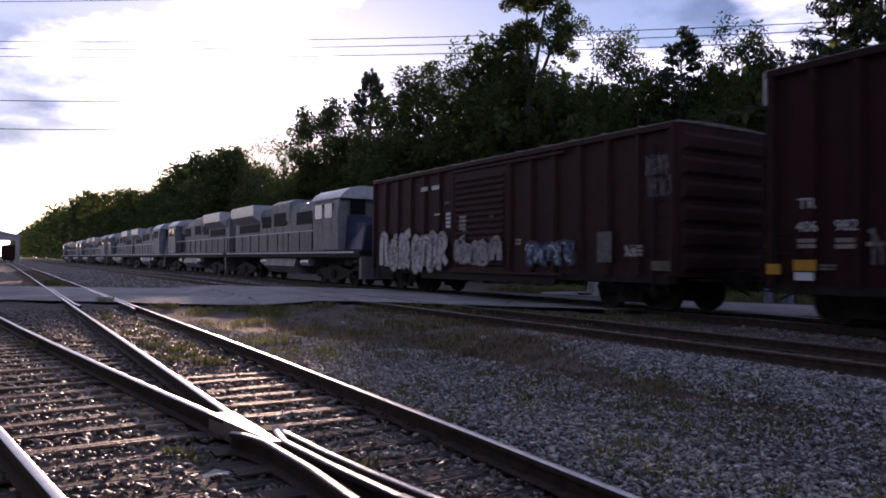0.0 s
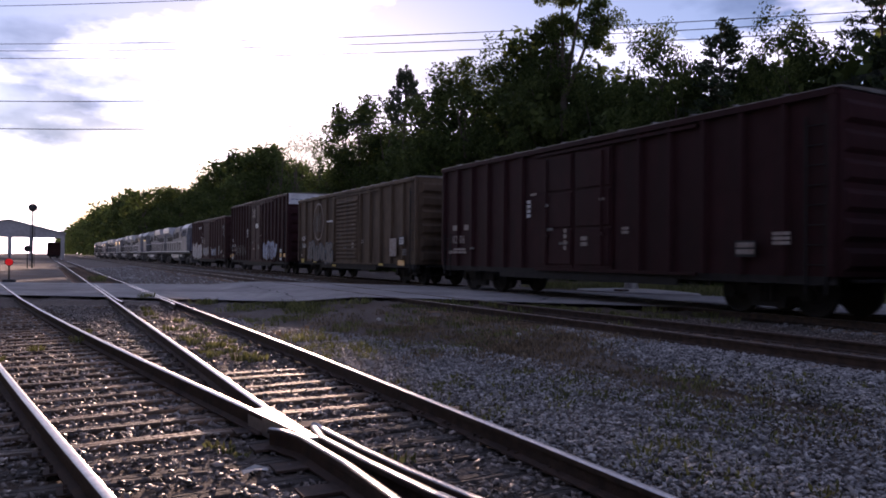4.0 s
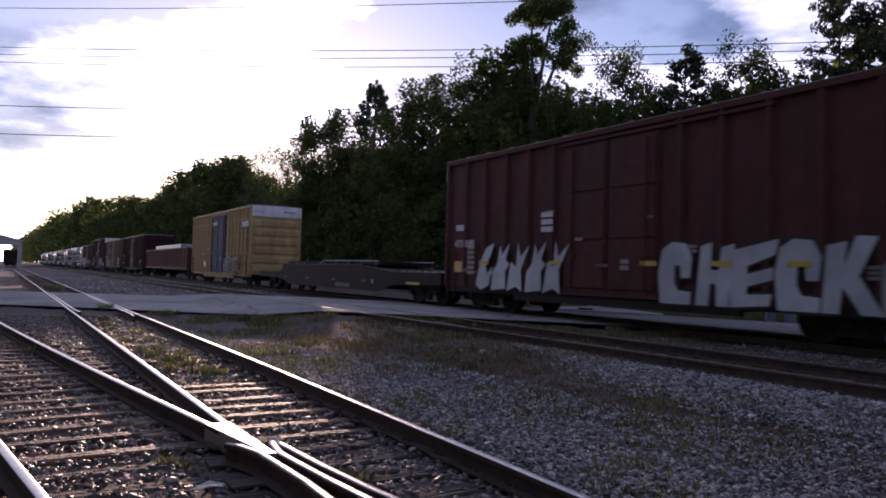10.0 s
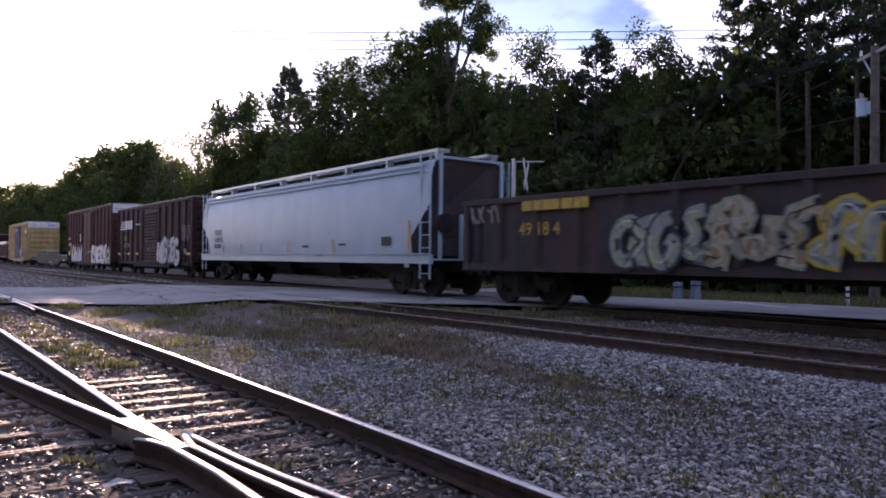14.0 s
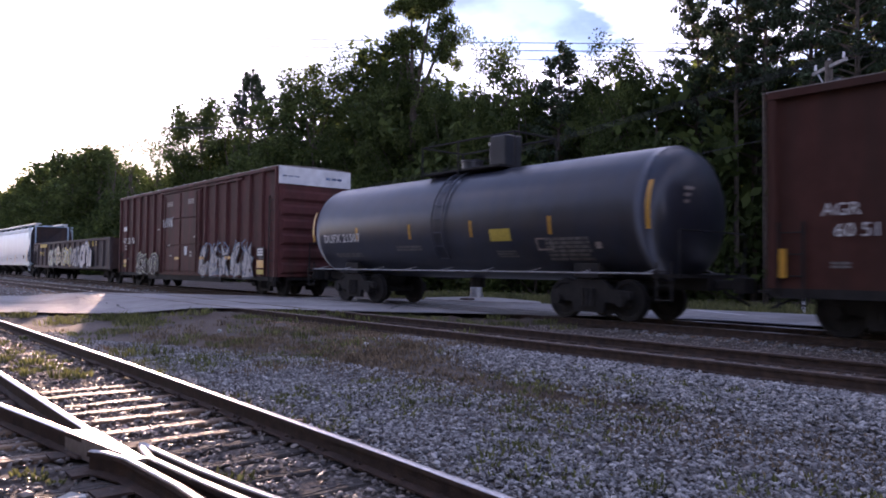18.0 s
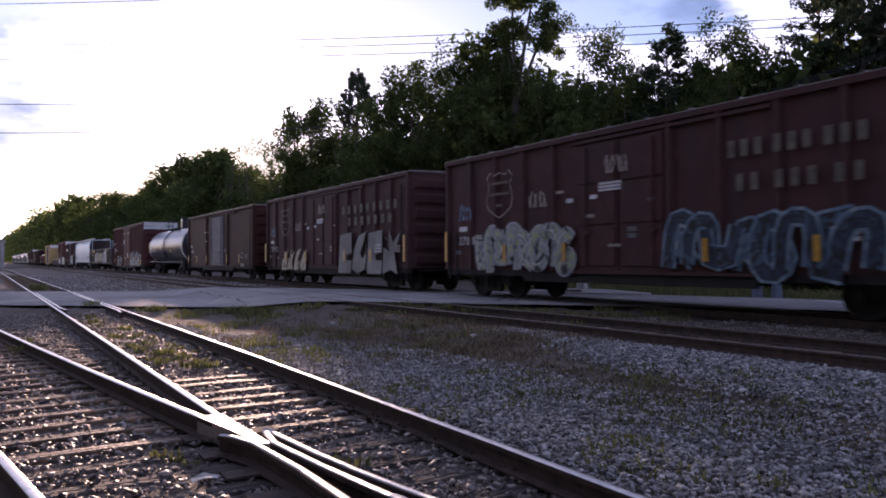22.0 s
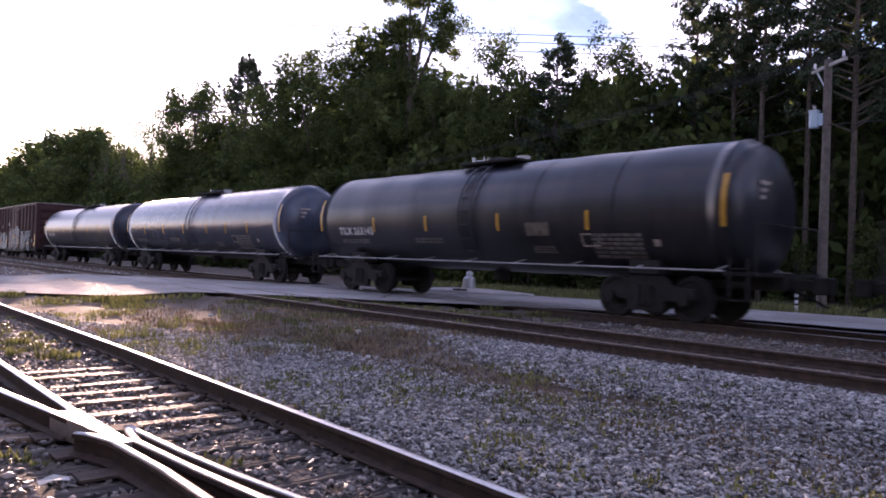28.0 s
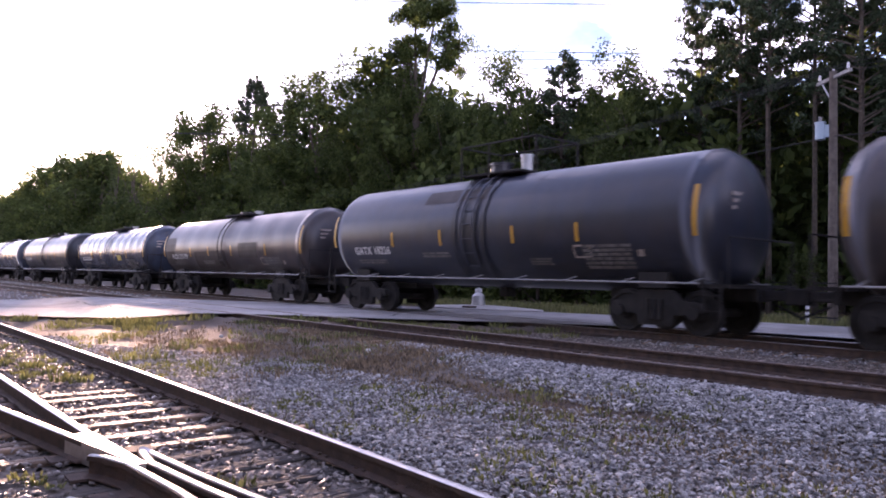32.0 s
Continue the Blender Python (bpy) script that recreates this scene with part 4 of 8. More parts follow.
# ---- train: covered hopper, gondola, flat car ----
def hopper(label, L):
    root = thing("covered_hopper", label, "hopper car")
    lo = 1.15
    bm = bmesh.new()
    prof = [(-1.50, lo + 0.1), (-1.56, 1.8), (-1.57, 2.75), (-1.53, 3.4), (-1.46, 3.80), (-1.40, 3.92), (-1.36, 4.06), (-1.0, 4.18), (0, 4.26), (1.0, 4.18), (1.36, 4.06), (1.40, 3.92), (1.46, 3.80), (1.53, 3.4), (1.57, 2.75), (1.56, 1.8), (1.50, lo + 0.1)]
    k = len(prof)

    def shift(y, s, z):
        return y - s * min(0.95, max(0.0, 2.75 - z))
    a = [bm.verts.new((x, shift(-0.2, 1, z), z)) for x, z in prof]
    b = [bm.verts.new((x, shift(-L + 0.2, -1, z), z)) for x, z in prof]
    for i in range(k):
        bm.faces.new((a[i], a[(i + 1) % k], b[(i + 1) % k], b[i]))
    part("body", bm, HOPGREY, root, "pale grey curved steel body", smooth=True)
    # grey sheets painted black here: the shade under the slope is in the colour
    for d, y in ((1, -0.26), (-1, -L + 0.26)):
        bm = bmesh.new()
        bm.faces.new([bm.verts.new((x * 0.995, shift(y, d, z), z)) for x, z in prof])
        part("end_sheet", bm, PURPLE, root, "sloping end sheet with its shade painted in")
    for s in (-1, 1):
        bm = bmesh.new()
        box(bm, *sorted((s * 1.45, s * 1.60)), -L + 0.15, -0.15, 1.0, 1.28)
        part("side_sill", bm, HOPGREY, root)
        bm = bmesh.new()
        box(bm, *sorted((s * 1.55, s * 1.68)), -L + 0.15, -0.15, 1.283, 1.31)
        part("sill_ledge", bm, HOPGREY, root)
        bm = bmesh.new()
        for z0, xx in ((3.78, 1.50), (3.94, 1.44)):
            box(bm, *sorted((s * (xx - 0.03), s * (xx + 0.035))), -L + 0.55, -0.55, z0, z0 + 0.05)
        part("top_moulding", bm, HOPGREY, root)
        bm = bmesh.new()
        box(bm, *sorted((s * 0.75, s * 1.2)), -L + 0.3, -0.3, 4.37, 4.46)
        n = 7
        for i in range(n + 1):
            y = -0.4 - (L - 0.8) * i / n
            box(bm, *sorted((s * 0.95, s * 1.2)), y - 0.04, y + 0.04, 4.08, 4.375)
        part("running_board", bm, GALV, root, "grated roof running board")
        for y, d in ((-0.15, 1), (-L + 0.15, -1)):
            bm = bmesh.new()
            for dy in (0.0, 0.5):
                box(bm, *sorted((s * 1.53, s * 1.57)), *sorted((y - d * dy, y - d * (dy + 0.04))), 0.55, 4.25)
            for i in range(9):
                box(bm, *sorted((s * 1.54, s * 1.56)), *sorted((y, y - d * 0.5)), 0.7 + 0.38 * i, 0.725 + 0.38 * i)
            part("ladder", bm, HOPGREY, root)
    for y, d in ((-0.1, 1), (-L + 0.1, -1)):
        bm = bmesh.new()
        for x in (-1.2, -0.4, 0.4, 1.2):
            box(bm, x - 0.05, x + 0.05, *sorted((y, y - d * 0.08)), 1.15, 2.5 if abs(x) < 1 else 4.2)
        box(bm, -1.5, 1.5, *sorted((y, y - d * 1.4)), 1.1, 1.16)
        box(bm, -1.2, 1.2, *sorted((y, y - d * 0.08)), 4.15, 4.22)
        part("end_frame", bm, HOPGREY, root)
        bm = bmesh.new()
        tube(bm, (-1.1, y, 2.2), (-1.1, y + d * 0.12, 2.2), 0.3, 12)
        part("brake_wheel", bm, DARK, root)
    for i in range(10):
        y = -1.8 - (L - 3.6) * i / 9
        bm = bmesh.new()
        tube(bm, (0, y, 4.2), (0, y, 4.34), 0.38, 14)
        part("roof_hatch", bm, HOPGREY, root, bevel=0.01)
    for i in range(4):
        yc = -3.6 - (L - 7.2) * i / 3
        bm = bmesh.new()
        v = [bm.verts.new(p) for p in ((-1.3, yc - 1.6, 1.3), (1.3, yc - 1.6, 1.3), (1.3, yc + 1.6, 1.3), (-1.3, yc + 1.6, 1.3), (-0.5, yc - 0.5, 0.5), (0.5, yc - 0.5, 0.5), (0.5, yc + 0.5, 0.5), (-0.5, yc + 0.5, 0.5))]
        for f in ((0, 1, 2, 3), (4, 5, 6, 7), (0, 1, 5, 4), (1, 2, 6, 5), (2, 3, 7, 6), (3, 0, 4, 7)):
            bm.faces.new([v[j] for j in f])
        part("discharge_bay", bm, DARK, root)
    x = -1.59
    lettering(root, "EQUX", -1.9, 2.20, 0.36, INK, x)
    lettering(root, "630696", -1.95, 1.85, 0.34, INK, x)
    bars(root, -1.9, 1.75, 0.9, 0.2, 2, INK, x, seed=4)
    for y, h, ink in ((-3.1, 0.35, FADEINK), (-5.2, 0.42, FADEINK), (-7.4, 0.42, FADEINK), (-10.0, 0.46, AMBER), (-13.6, 0.5, AMBER), (-L + 1.25, 1.0, AMBER)):
        plate(root, y, 1.32, 0.09, h, ink, x, label="reflective strip")
    plate(root, -L + 2.75, 1.56, 0.5, 0.28, INK, x, "notice")
    bars(root, -11.3, 1.62, 0.55, 0.12, 1, INK, x, seed=5)
    bars(root, -14.1, 1.66, 0.5, 0.1, 1, INK, x, seed=6)
    bars(root, -12.4, 1.30, 0.6, 0.1, 2, FADEINK, -1.602, seed=7)
    plate(root, -L + 1.55, 0.88, 0.24, 0.24, WHITEP, -1.5, "notice")
    bm = bmesh.new()
    box(bm, -0.3, 0.3, -L + 0.2, -0.2, 0.75, 1.12)
    part("centre_sill", bm, DARK, root)
    gear(root, L, 1.95)
    return root


def gondola(label, L, H, colour, posts=14, load=False):
    root = thing("gondola", label, "gondola car")
    for s in (-1, 1):
        bm = bmesh.new()
        box(bm, *sorted((s * (W - 0.06), s * W)), -L + 0.05, -0.05, 1.0, H)
        part("side_wall", bm, colour, root)
        bm = bmesh.new()
        box(bm, *sorted((s * (W - 0.1), s * (W + 0.1))), -L, 0, H - 0.1, H + 0.06)
        part("top_chord", bm, colour, root, bevel=0.015)
        bm = bmesh.new()
        box(bm, *sorted((s * (W - 0.12), s * (W + 0.06))), -L, 0, 0.86, 1.04)
        part("side_sill", bm, colour, root)
        for i in range(posts + 1):
            y = -0.15 - (L - 0.3) * i / posts
            bm = bmesh.new()
            v = [(s * W, y - 0.11), (s * (W + 0.09), y - 0.06), (s * (W + 0.09), y + 0.06), (s * W, y + 0.11)]
            lo = [bm.verts.new((*p, 1.03)) for p in v]
            hi = [bm.verts.new((*p, H - 0.1)) for p in v]
            for j in range(3):
                bm.faces.new((lo[j], lo[j + 1], hi[j + 1], hi[j]))
            bm.faces.new(lo)
            bm.faces.new(hi)
            part("side_post", bm, colour, root)
        again("ladder", LADDER_LOW, root, Matrix.Translation((s * W, -0.3 if s < 0 else -0.72, 0.7)) @ Matrix.Rotation(0 if s < 0 else math.pi, 4, "Z"))
    for y, s in ((0, 1), (-L, -1)):
        bm = bmesh.new()
        box(bm, -W, W, *sorted((y - s * 0.1, y - s * 0.02)), 0.9, H)
        for z in (1.3, 1.8, 2.3):
            if z < H - 0.2:
                box(bm, -W + 0.05, W - 0.05, *sorted((y - s * 0.02, y + s * 0.06)), z, z + 0.2)
        part("end_wall", bm, colour, root)
    bm = bmesh.new()
    box(bm, -W + 0.07, W - 0.07, -L + 0.12, -0.12, 1.0, 1.1)
    box(bm, -0.3, 0.3, -L + 0.2, -0.2, 0.72, 1.0)
    part("floor", bm, DARK, root)
    if load:
        bm = bmesh.new()
        box(bm, -1.2, 1.2, -L + 4.5, -3.2, 1.1, H + 0.42)
        part("cover", bm, GALV, root, "pale raised cover over the load", bevel=0.05)
    gear(root, L)
    return root


def flatcar(label, L):
    root = thing("flat_car", label, "flat car")
    high, slope, low = 1.40, (-13.8, -17.4), 1.15
    prof = [(-0.1, 1.0), (-3.7, 1.0), (-4.1, high), (slope[0], high), (slope[1], low), (-L + 0.1, low), (-L + 0.1, 0.72), (-L + 3.6, 0.66), (-L + 5.2, 0.36), (-5.2, 0.36), (-3.6, 0.66), (-0.1, 0.72)]
    deck = prof[:6] + [(-L + 0.1, low - 0.1), (slope[1], low - 0.1), (slope[0], high - 0.1), (-4.1, high - 0.1), (-3.7, 0.9), (-0.1, 0.9)]

    def plate_along(pts, x0, x1):
        bm = bmesh.new()
        a = [bm.verts.new((x0, y, z)) for y, z in pts]
        b = [bm.verts.new((x1, y, z)) for y, z in pts]
        bm.faces.new(a)
        bm.faces.new(b[::-1])
        for i in range(len(pts)):
            bm.faces.new((a[i], a[i - 1], b[i - 1], b[i]))
        bmesh.ops.recalc_face_normals(bm, faces=bm.faces)
        return bm
    part("deck", plate_along(deck, -1.36, 1.36), FLATBLACK, root)
    for s in (-1, 1):
        part("side_sill", plate_along(prof, s * 1.362, s * 1.45), FLATBLACK, root)
        part("deck_edge", plate_along([(y, z + 0.015) for y, z in prof[2:6]] + [(y, z - 0.015) for y, z in prof[5:1:-1]], s * 1.453, s * 1.47), HANDRAIL, root)
        bm = bmesh.new()
        tube(bm, (s * 1.3, -9.4, 1.6), (s * 1.3, -15.3, 1.57), 0.03, 6)
        for i in range(5):
            y = -9.5 - 1.4 * i
            tube(bm, (s * 1.3, y, high - 0.12), (s * 1.3, y, 1.58), 0.022, 6)
        tube(bm, (s * 1.3, -9.4, 1.6), (s * 1.3, -8.9, 1.42), 0.028, 6)
        part("load_rail", bm, RAILSTEEL, root, "dull steel rail along the deck")
        for y in (-4.3, -5.5, -6.7):
            bm = bmesh.new()
            tube(bm, (s * 1.25, y, high), (s * 1.25, y - 0.62, 1.69), 0.022, 6)
            part("brace", bm, RAILSTEEL, root)
        for y, w in ((-4.4, 0.42), (-7.6, 0.42), (-10.9, 0.42), (-14.1, 0.42), (-18.05, 1.0)):
            plate(root, y, 0.7, w, 0.09, OCHREINK if w < 0.5 else LEMON, -1.475 if s < 0 else 1.465, label="yellow reflective strip")
        plate(root, -15.05, 0.66, 0.2, 0.18, FADEINK, -1.475 if s < 0 else 1.465, name="sticker")
    for i in range(4):
        bm = bmesh.new()
        box(bm, -1.22, 1.22, -6.9 - 2.8 * i, -4.2 - 2.8 * i, high + 0.003, 1.56)
        part("folded_panel", bm, FLATBLACK, root, "dark folded deck panel", bevel=0.02)
    for i in range(6):
        bm = bmesh.new()
        box(bm, -1.465, -1.40, -17.95 - 0.57 * i, -17.6 - 0.57 * i, low + 0.002, low + 0.06)
        part("deck_marker", bm, FADEINK, root)
    for y in (-19.3, -20.3):
        bm = bmesh.new()
        tube(bm, (-1.35, y, low - 0.02), (-1.35, y, low + 0.14), 0.03, 8)
        part("deck_reflector", bm, SPRAYO, root, "small red reflector")
    bm = bmesh.new()
    box(bm, -0.35, 0.35, -L + 0.2, -0.2, 0.7, 0.98)
    part("centre_sill", bm, DARK, root)
    bm = bmesh.new()
    tube(bm, (0.5, -L + 0.35, 1.1), (0.5, -L + 0.35, 1.6), 0.03, 6)
    tube(bm, (0.5, -L + 0.30, 1.45), (0.5, -L + 0.36, 1.45), 0.25, 14)
    part("brake_wheel", bm, DARK, root)
    gear(root, L)
    return root


# ---- train: locomotive ----
def locomotive(label, L=21.6):
    root = tagged(new("locomotive"), label, "locomotive", "locomotives at the head of the train")
    bm = bmesh.new()
    box(bm, -1.5, 1.5, -L, 0, 1.25, 1.55)
    part("platform", bm, DARK, root, bevel=0.02)
    bm = bmesh.new()
    prof = [(-1.0, 1.55), (-1.0, 3.75), (-0.85, 4.05), (-0.4, 4.2), (0.4, 4.2), (0.85, 4.05), (1.0, 3.75), (1.0, 1.55)]
    extrude_y(bm, prof, -L + 5.2, -0.9)
    part("long_hood", bm, LOCO, root, "grey engine hood")
    bm = bmesh.new()
    prof = [(-1.0, 3.3), (-1.5, 3.72), (-1.52, 4.28), (-1.42, 4.36), (1.42, 4.36), (1.52, 4.28), (1.5, 3.72), (1.0, 3.3)]
    extrude_y(bm, prof, -6.4, -1.6)
    part("radiator", bm, CABROOF, root, "flared pale radiator wings")
    bm = bmesh.new()
    extrude_y(bm, [(-1.05, 3.2), (-1.05, 4.2), (-0.7, 4.4), (0.7, 4.4), (1.05, 4.2), (1.05, 3.2)], -11.6, -8.6)
    part("exhaust_housing", bm, LOCO, root)
    for i in range(9):
        y = -2.0 - 1.45 * i
        for s in (-1, 1):
            bm = bmesh.new()
            box(bm, *sorted((s * 1.0, s * 1.02)), y - 1.2, y - 0.08, 1.75, 2.9)
            part("hood_door", bm, LOCO, root, bevel=0.008)
    bm = bmesh.new()
    prof = [(-1.5, 1.6), (-1.55, 3.2), (-1.45, 3.95), (-1.0, 4.35), (1.0, 4.35), (1.45, 3.95), (1.55, 3.2), (1.5, 1.6)]
    extrude_y(bm, prof, -L + 2.3, -L + 5.3)
    cab = part("cab", bm, LOCO, root, "grey driver's cab")
    bm = bmesh.new()
    extrude_y(bm, [(-1.52, 3.90), (-1.53, 3.96), (-1.32, 4.2), (-1.04, 4.38), (-0.6, 4.47), (0.6, 4.47), (1.04, 4.38), (1.32, 4.2), (1.53, 3.96), (1.52, 3.90)], -L + 2.0, -L + 5.6)
    part("cab_roof", bm, CABROOF, cab, "rounded cab roof with the sky's sheen painted pale")
    for s in (-1, 1):
        for y in (-L + 2.9, -L + 4.1):
            bm = bmesh.new()
            box(bm, *sorted((s * 1.45, s * 1.57)), y, y + 0.85, 3.05, 3.7)
            part("cab_window", bm, GLASS, cab)
    for x in (-0.95, 0.2):
        bm = bmesh.new()
        box(bm, x, x + 0.75, -L + 2.26, -L + 2.29, 3.2, 3.85)
        part("windscreen", bm, GLASS, cab)
    bm = bmesh.new()
    v = [bm.verts.new(p) for p in ((-1.1, -L + 0.7, 1.55), (1.1, -L + 0.7, 1.55), (1.2, -L + 2.3, 1.55), (-1.2, -L + 2.3, 1.55), (-0.8, -L + 0.9, 2.75), (0.8, -L + 0.9, 2.75), (1.1, -L + 2.3, 3.15), (-1.1, -L + 2.3, 3.15))]
    for f in ((0, 1, 2, 3), (4, 5, 6, 7), (0, 1, 5, 4), (1, 2, 6, 5), (2, 3, 7, 6), (3, 0, 4, 7)):
        bm.faces.new([v[j] for j in f])
    part("nose", bm, NOSESHADE, root, "short nose with its shade painted dark blue", bevel=0.06)
    for x in (-0.14, 0.14):
        bm = bmesh.new()
        tube(bm, (x, -L + 2.26, 4.05), (x, -L + 2.2, 4.05), 0.1, 12)
        part("headlight", bm, SILVER, root)
    for s in (-1, 1):
        bm = bmesh.new()
        tube(bm, (s * 1.42, -0.4, 2.55), (s * 1.42, -L + 5.4, 2.55), 0.028, 6)
        part("handrail", bm, WHITEP, root, "white handrail")
        for i in range(10):
            y = -0.5 - (L - 6.2) * i / 9
            bm = bmesh.new()
            tube(bm, (s * 1.42, y, 1.55), (s * 1.42, y, 2.55), 0.025, 6)
            part("handrail_post", bm, DARK, root)
        for y in (-0.3, -L + 0.6):
            bm = bmesh.new()
            for i in range(4):
                box(bm, *sorted((s * 1.2, s * 1.5)), y - 0.3, y + 0.3, 0.4 + 0.3 * i, 0.44 + 0.3 * i)
            part("step", bm, DARK, root)
    for s in (-1, 1):
        for y, w, z0, z1 in ((-1.9, 4.2, 2.75, 3.25), (-6.7, 1.6, 2.95, 3.6), (-9.0, 2.0, 3.0, 3.7), (-12.6, 2.2, 2.95, 3.6)):
            bm = bmesh.new()
            xo = 1.03 if y > -7 or y < -12 else 1.07
            box(bm, *sorted((s * (xo - 0.03), s * xo)), y - w, y, z0, z1)
            part("grille", bm, DARK, root, "dark louvred grille")
        for y in (-7.6, -14.2):
            bm = bmesh.new()
            tube(bm, (s * 1.2, y, 1.02), (s * 1.2, y - 1.1, 1.02), 0.18, 12)
            part("air_reservoir", bm, SILVER, root, "silver air reservoir")
        bm = bmesh.new()
        box(bm, *sorted((s * 1.5, s * 1.515)), -L + 0.6, -0.6, 1.44, 1.52)
        part("sill_stripe", bm, WHITEP, root, "white stripe along the frame")
        for k in range(4):
            bm = bmesh.new()
            y = -L + 5.5 + 0.36 * k
            box(bm, *sorted((s * 1.0, s * 1.03)), y, y + 0.16, 1.7, 3.2)
            part("louvre", bm, DARK, root)
    for y in (-3.0, -4.6, -10.1):
        bm = bmesh.new()
        tube(bm, (0, y, 4.3), (0, y, 4.48), 0.6, 16)
        part("roof_fan", bm, DARK, root)
    bm = bmesh.new()
    prof = [(-1.3, 1.2), (-1.4, 0.8), (-1.1, 0.45), (1.1, 0.45), (1.4, 0.8), (1.3, 1.2)]
    extrude_y(bm, prof, -L / 2 - 2.6, -L / 2 + 2.4)
    part("fuel_tank", bm, LOCO, root, "grey fuel tank")
    for y in (-0.05, -L + 0.05):
        bm = bmesh.new()
        box(bm, -1.45, 1.45, y - 0.1, y + 0.1, 0.35, 1.3)
        part("pilot", bm, LOCO, root)
    bogie(root, -3.7, 3)
    bogie(root, -L + 3.7, 3)
    again("coupler", COUPLER, root, Matrix.Rotation(math.pi, 4, "Z"))
    again("coupler", COUPLER, root, Matrix.Translation((0, -L, 0)))
    return root


# ---- train: make up ----
movers = []


def add(ob, y0, turned=False, L=0):
    movers.append((ob, y0, turned, L))


def build_train():
    engine = locomotive("grey freight locomotive with pale radiator wings and a cab roof painted with sheen")
    add(engine, 49.65)
    for i in range(1, 8):
        # every other engine faces ahead
        add(copy_thing(engine, Matrix()), 49.65 + 21.4 * i, i % 2 == 1, 21.6)
    # 1 rusty brown boxcar with a ribbed door
    c = boxcar("rusty brown boxcar with a ribbed sliding door and white spray paint", 15.45, 4.5, BROWN, 15, "rib", doorw=2.9, doory=0.4945)
    bars(c, -4.05, 3.72, 0.45, 0.2, 1, WHITEINK, seed=11)
    bars(c, -4.8, 3.72, 0.5, 0.2, 1, WHITEINK, seed=10)
    bars(c, -5.0, 2.75, 0.35, 0.08, 1, WHITEINK, seed=12)
    bars(c, -5.75, 2.75, 0.3, 0.55, 4, WHITEINK, seed=14)
    bars(c, -6.6, 2.6, 0.4, 0.5, 4, FADEINK, x=-W - 0.115, seed=16)
    graffiti(c, -0.95, 0.75, 5.0, 1.45, 8, SPRAYW, FADEINK, 3, label="white sprayed lettering")
    graffiti(c, -6.4, 1.05, 2.5, 0.8, 5, SPRAYS, FADEINK, 5, x=-W - 0.12)
    graffiti(c, -10.1, 1.1, 2.1, 0.6, 5, SPRAYB, NAVYSPRAY, 8)
    graffiti(c, -13.9, 1.3, 0.5, 0.3, 2, SPRAYS, SPRAYS, 6, thick=0.08)
    graffiti(c, -14.6, 2.65, 0.72, 0.5, 6, SPRAYS, SPRAYS, 9, thick=0.012)
    graffiti(c, -14.55, 3.15, 0.68, 0.5, 6, SPRAYS, SPRAYS, 10, thick=0.012)
    plate(c, -13.0, 1.15, 0.5, 0.75, DIMINK, label="patch of old paint")
    plate(c, -14.78, 0.97, 0.55, 0.22, OCHREINK)
    add(c, 26.7)
    # 2 brown boxcar with a white end panel
    c = boxcar("dark brown boxcar with a white end panel and blue spray paint", 15.4, 5.1, BLACKBROWN, 18, "plate", doorw=3.3, doory=0.508, endwhite=True, low=0.76)
    lettering(c, "TR", -0.75, 2.17, 0.29, WHITEINK)
    lettering(c, "406", -0.72, 1.75, 0.28, WHITEINK)
    lettering(c, "982", -1.45, 1.75, 0.28, WHITEINK)
    bars(c, -0.75, 1.62, 0.35, 0.2, 2, FADEINK, seed=33)
    bars(c, -1.47, 1.62, 0.36, 0.22, 2, FADEINK, seed=13)
    plate(c, -0.1, 0.95, 0.3, 0.2, AMBER)
    plate(c, -0.67, 1.03, 0.44, 0.2, AMBER)
    plate(c, -0.69, 0.85, 0.38, 0.15, WHITEP)
    bars(c, -5.4, 3.0, 0.25, 0.6, 5, WHITEINK, seed=14)
    bars(c, -7.85, 3.3, 0.75, 0.3, 3, WHITEINK, x=-W - 0.109, seed=15)
    graffiti(c, -6.9, 3.75, 1.0, 0.7, 4, FADEINK, FADEINK, 17, x=-W - 0.109, thick=0.05)
    graffiti(c, -1.9, 1.15, 3.2, 0.75, 7, DIMINK, DIMINK, 18, thick=0.06)
    graffiti(c, -9.95, 0.85, 3.2, 1.25, 4, CLEARBLUE, NAVYSPRAY, 21, label="clear blue sprayed lettering", thick=0.3)
    plate(c, -13.9, 0.82, 0.45, 0.78, INK)
    bars(c, -13.95, 1.52, 0.35, 0.2, 2, WHITEINK, x=-W - 0.115, seed=19)
    plate(c, -13.93, 1.05, 0.4, 0.22, AMBER, -W - 0.115)
    plate(c, -13.93, 0.86, 0.4, 0.13, WHITEP, -W - 0.115)
    plate(c, -14.7, 1.05, 0.4, 0.22, AMBER)
    add(c, 9.1)
    # 3 faded ochre boxcar
    c = boxcar("faded ochre-brown boxcar with a round emblem and ribbed door", 15.4, 4.5, OLIVE, 13, "rib", doorw=2.92, doory=0.4975)
    lettering(c, "AGR", -0.82, 2.0, 0.34, WHITEINK)
    lettering(c, "3206", -0.94, 1.58, 0.34, WHITEINK)
    bm = bmesh.new()
    for i in range(20):
        a0, a1 = 2 * math.pi * i / 20, 2 * math.pi * (i + 1) / 20
        v = [bm.verts.new((-W - 0.109, -3.67 + r * math.cos(a) * 0.8, 2.95 + r * math.sin(a))) for a in (a0, a1) for r in (0.92, 1.0)]
        bm.faces.new((v[0], v[1], v[3], v[2]))
    part("emblem", bm, FADEINK, c, "faded round emblem")
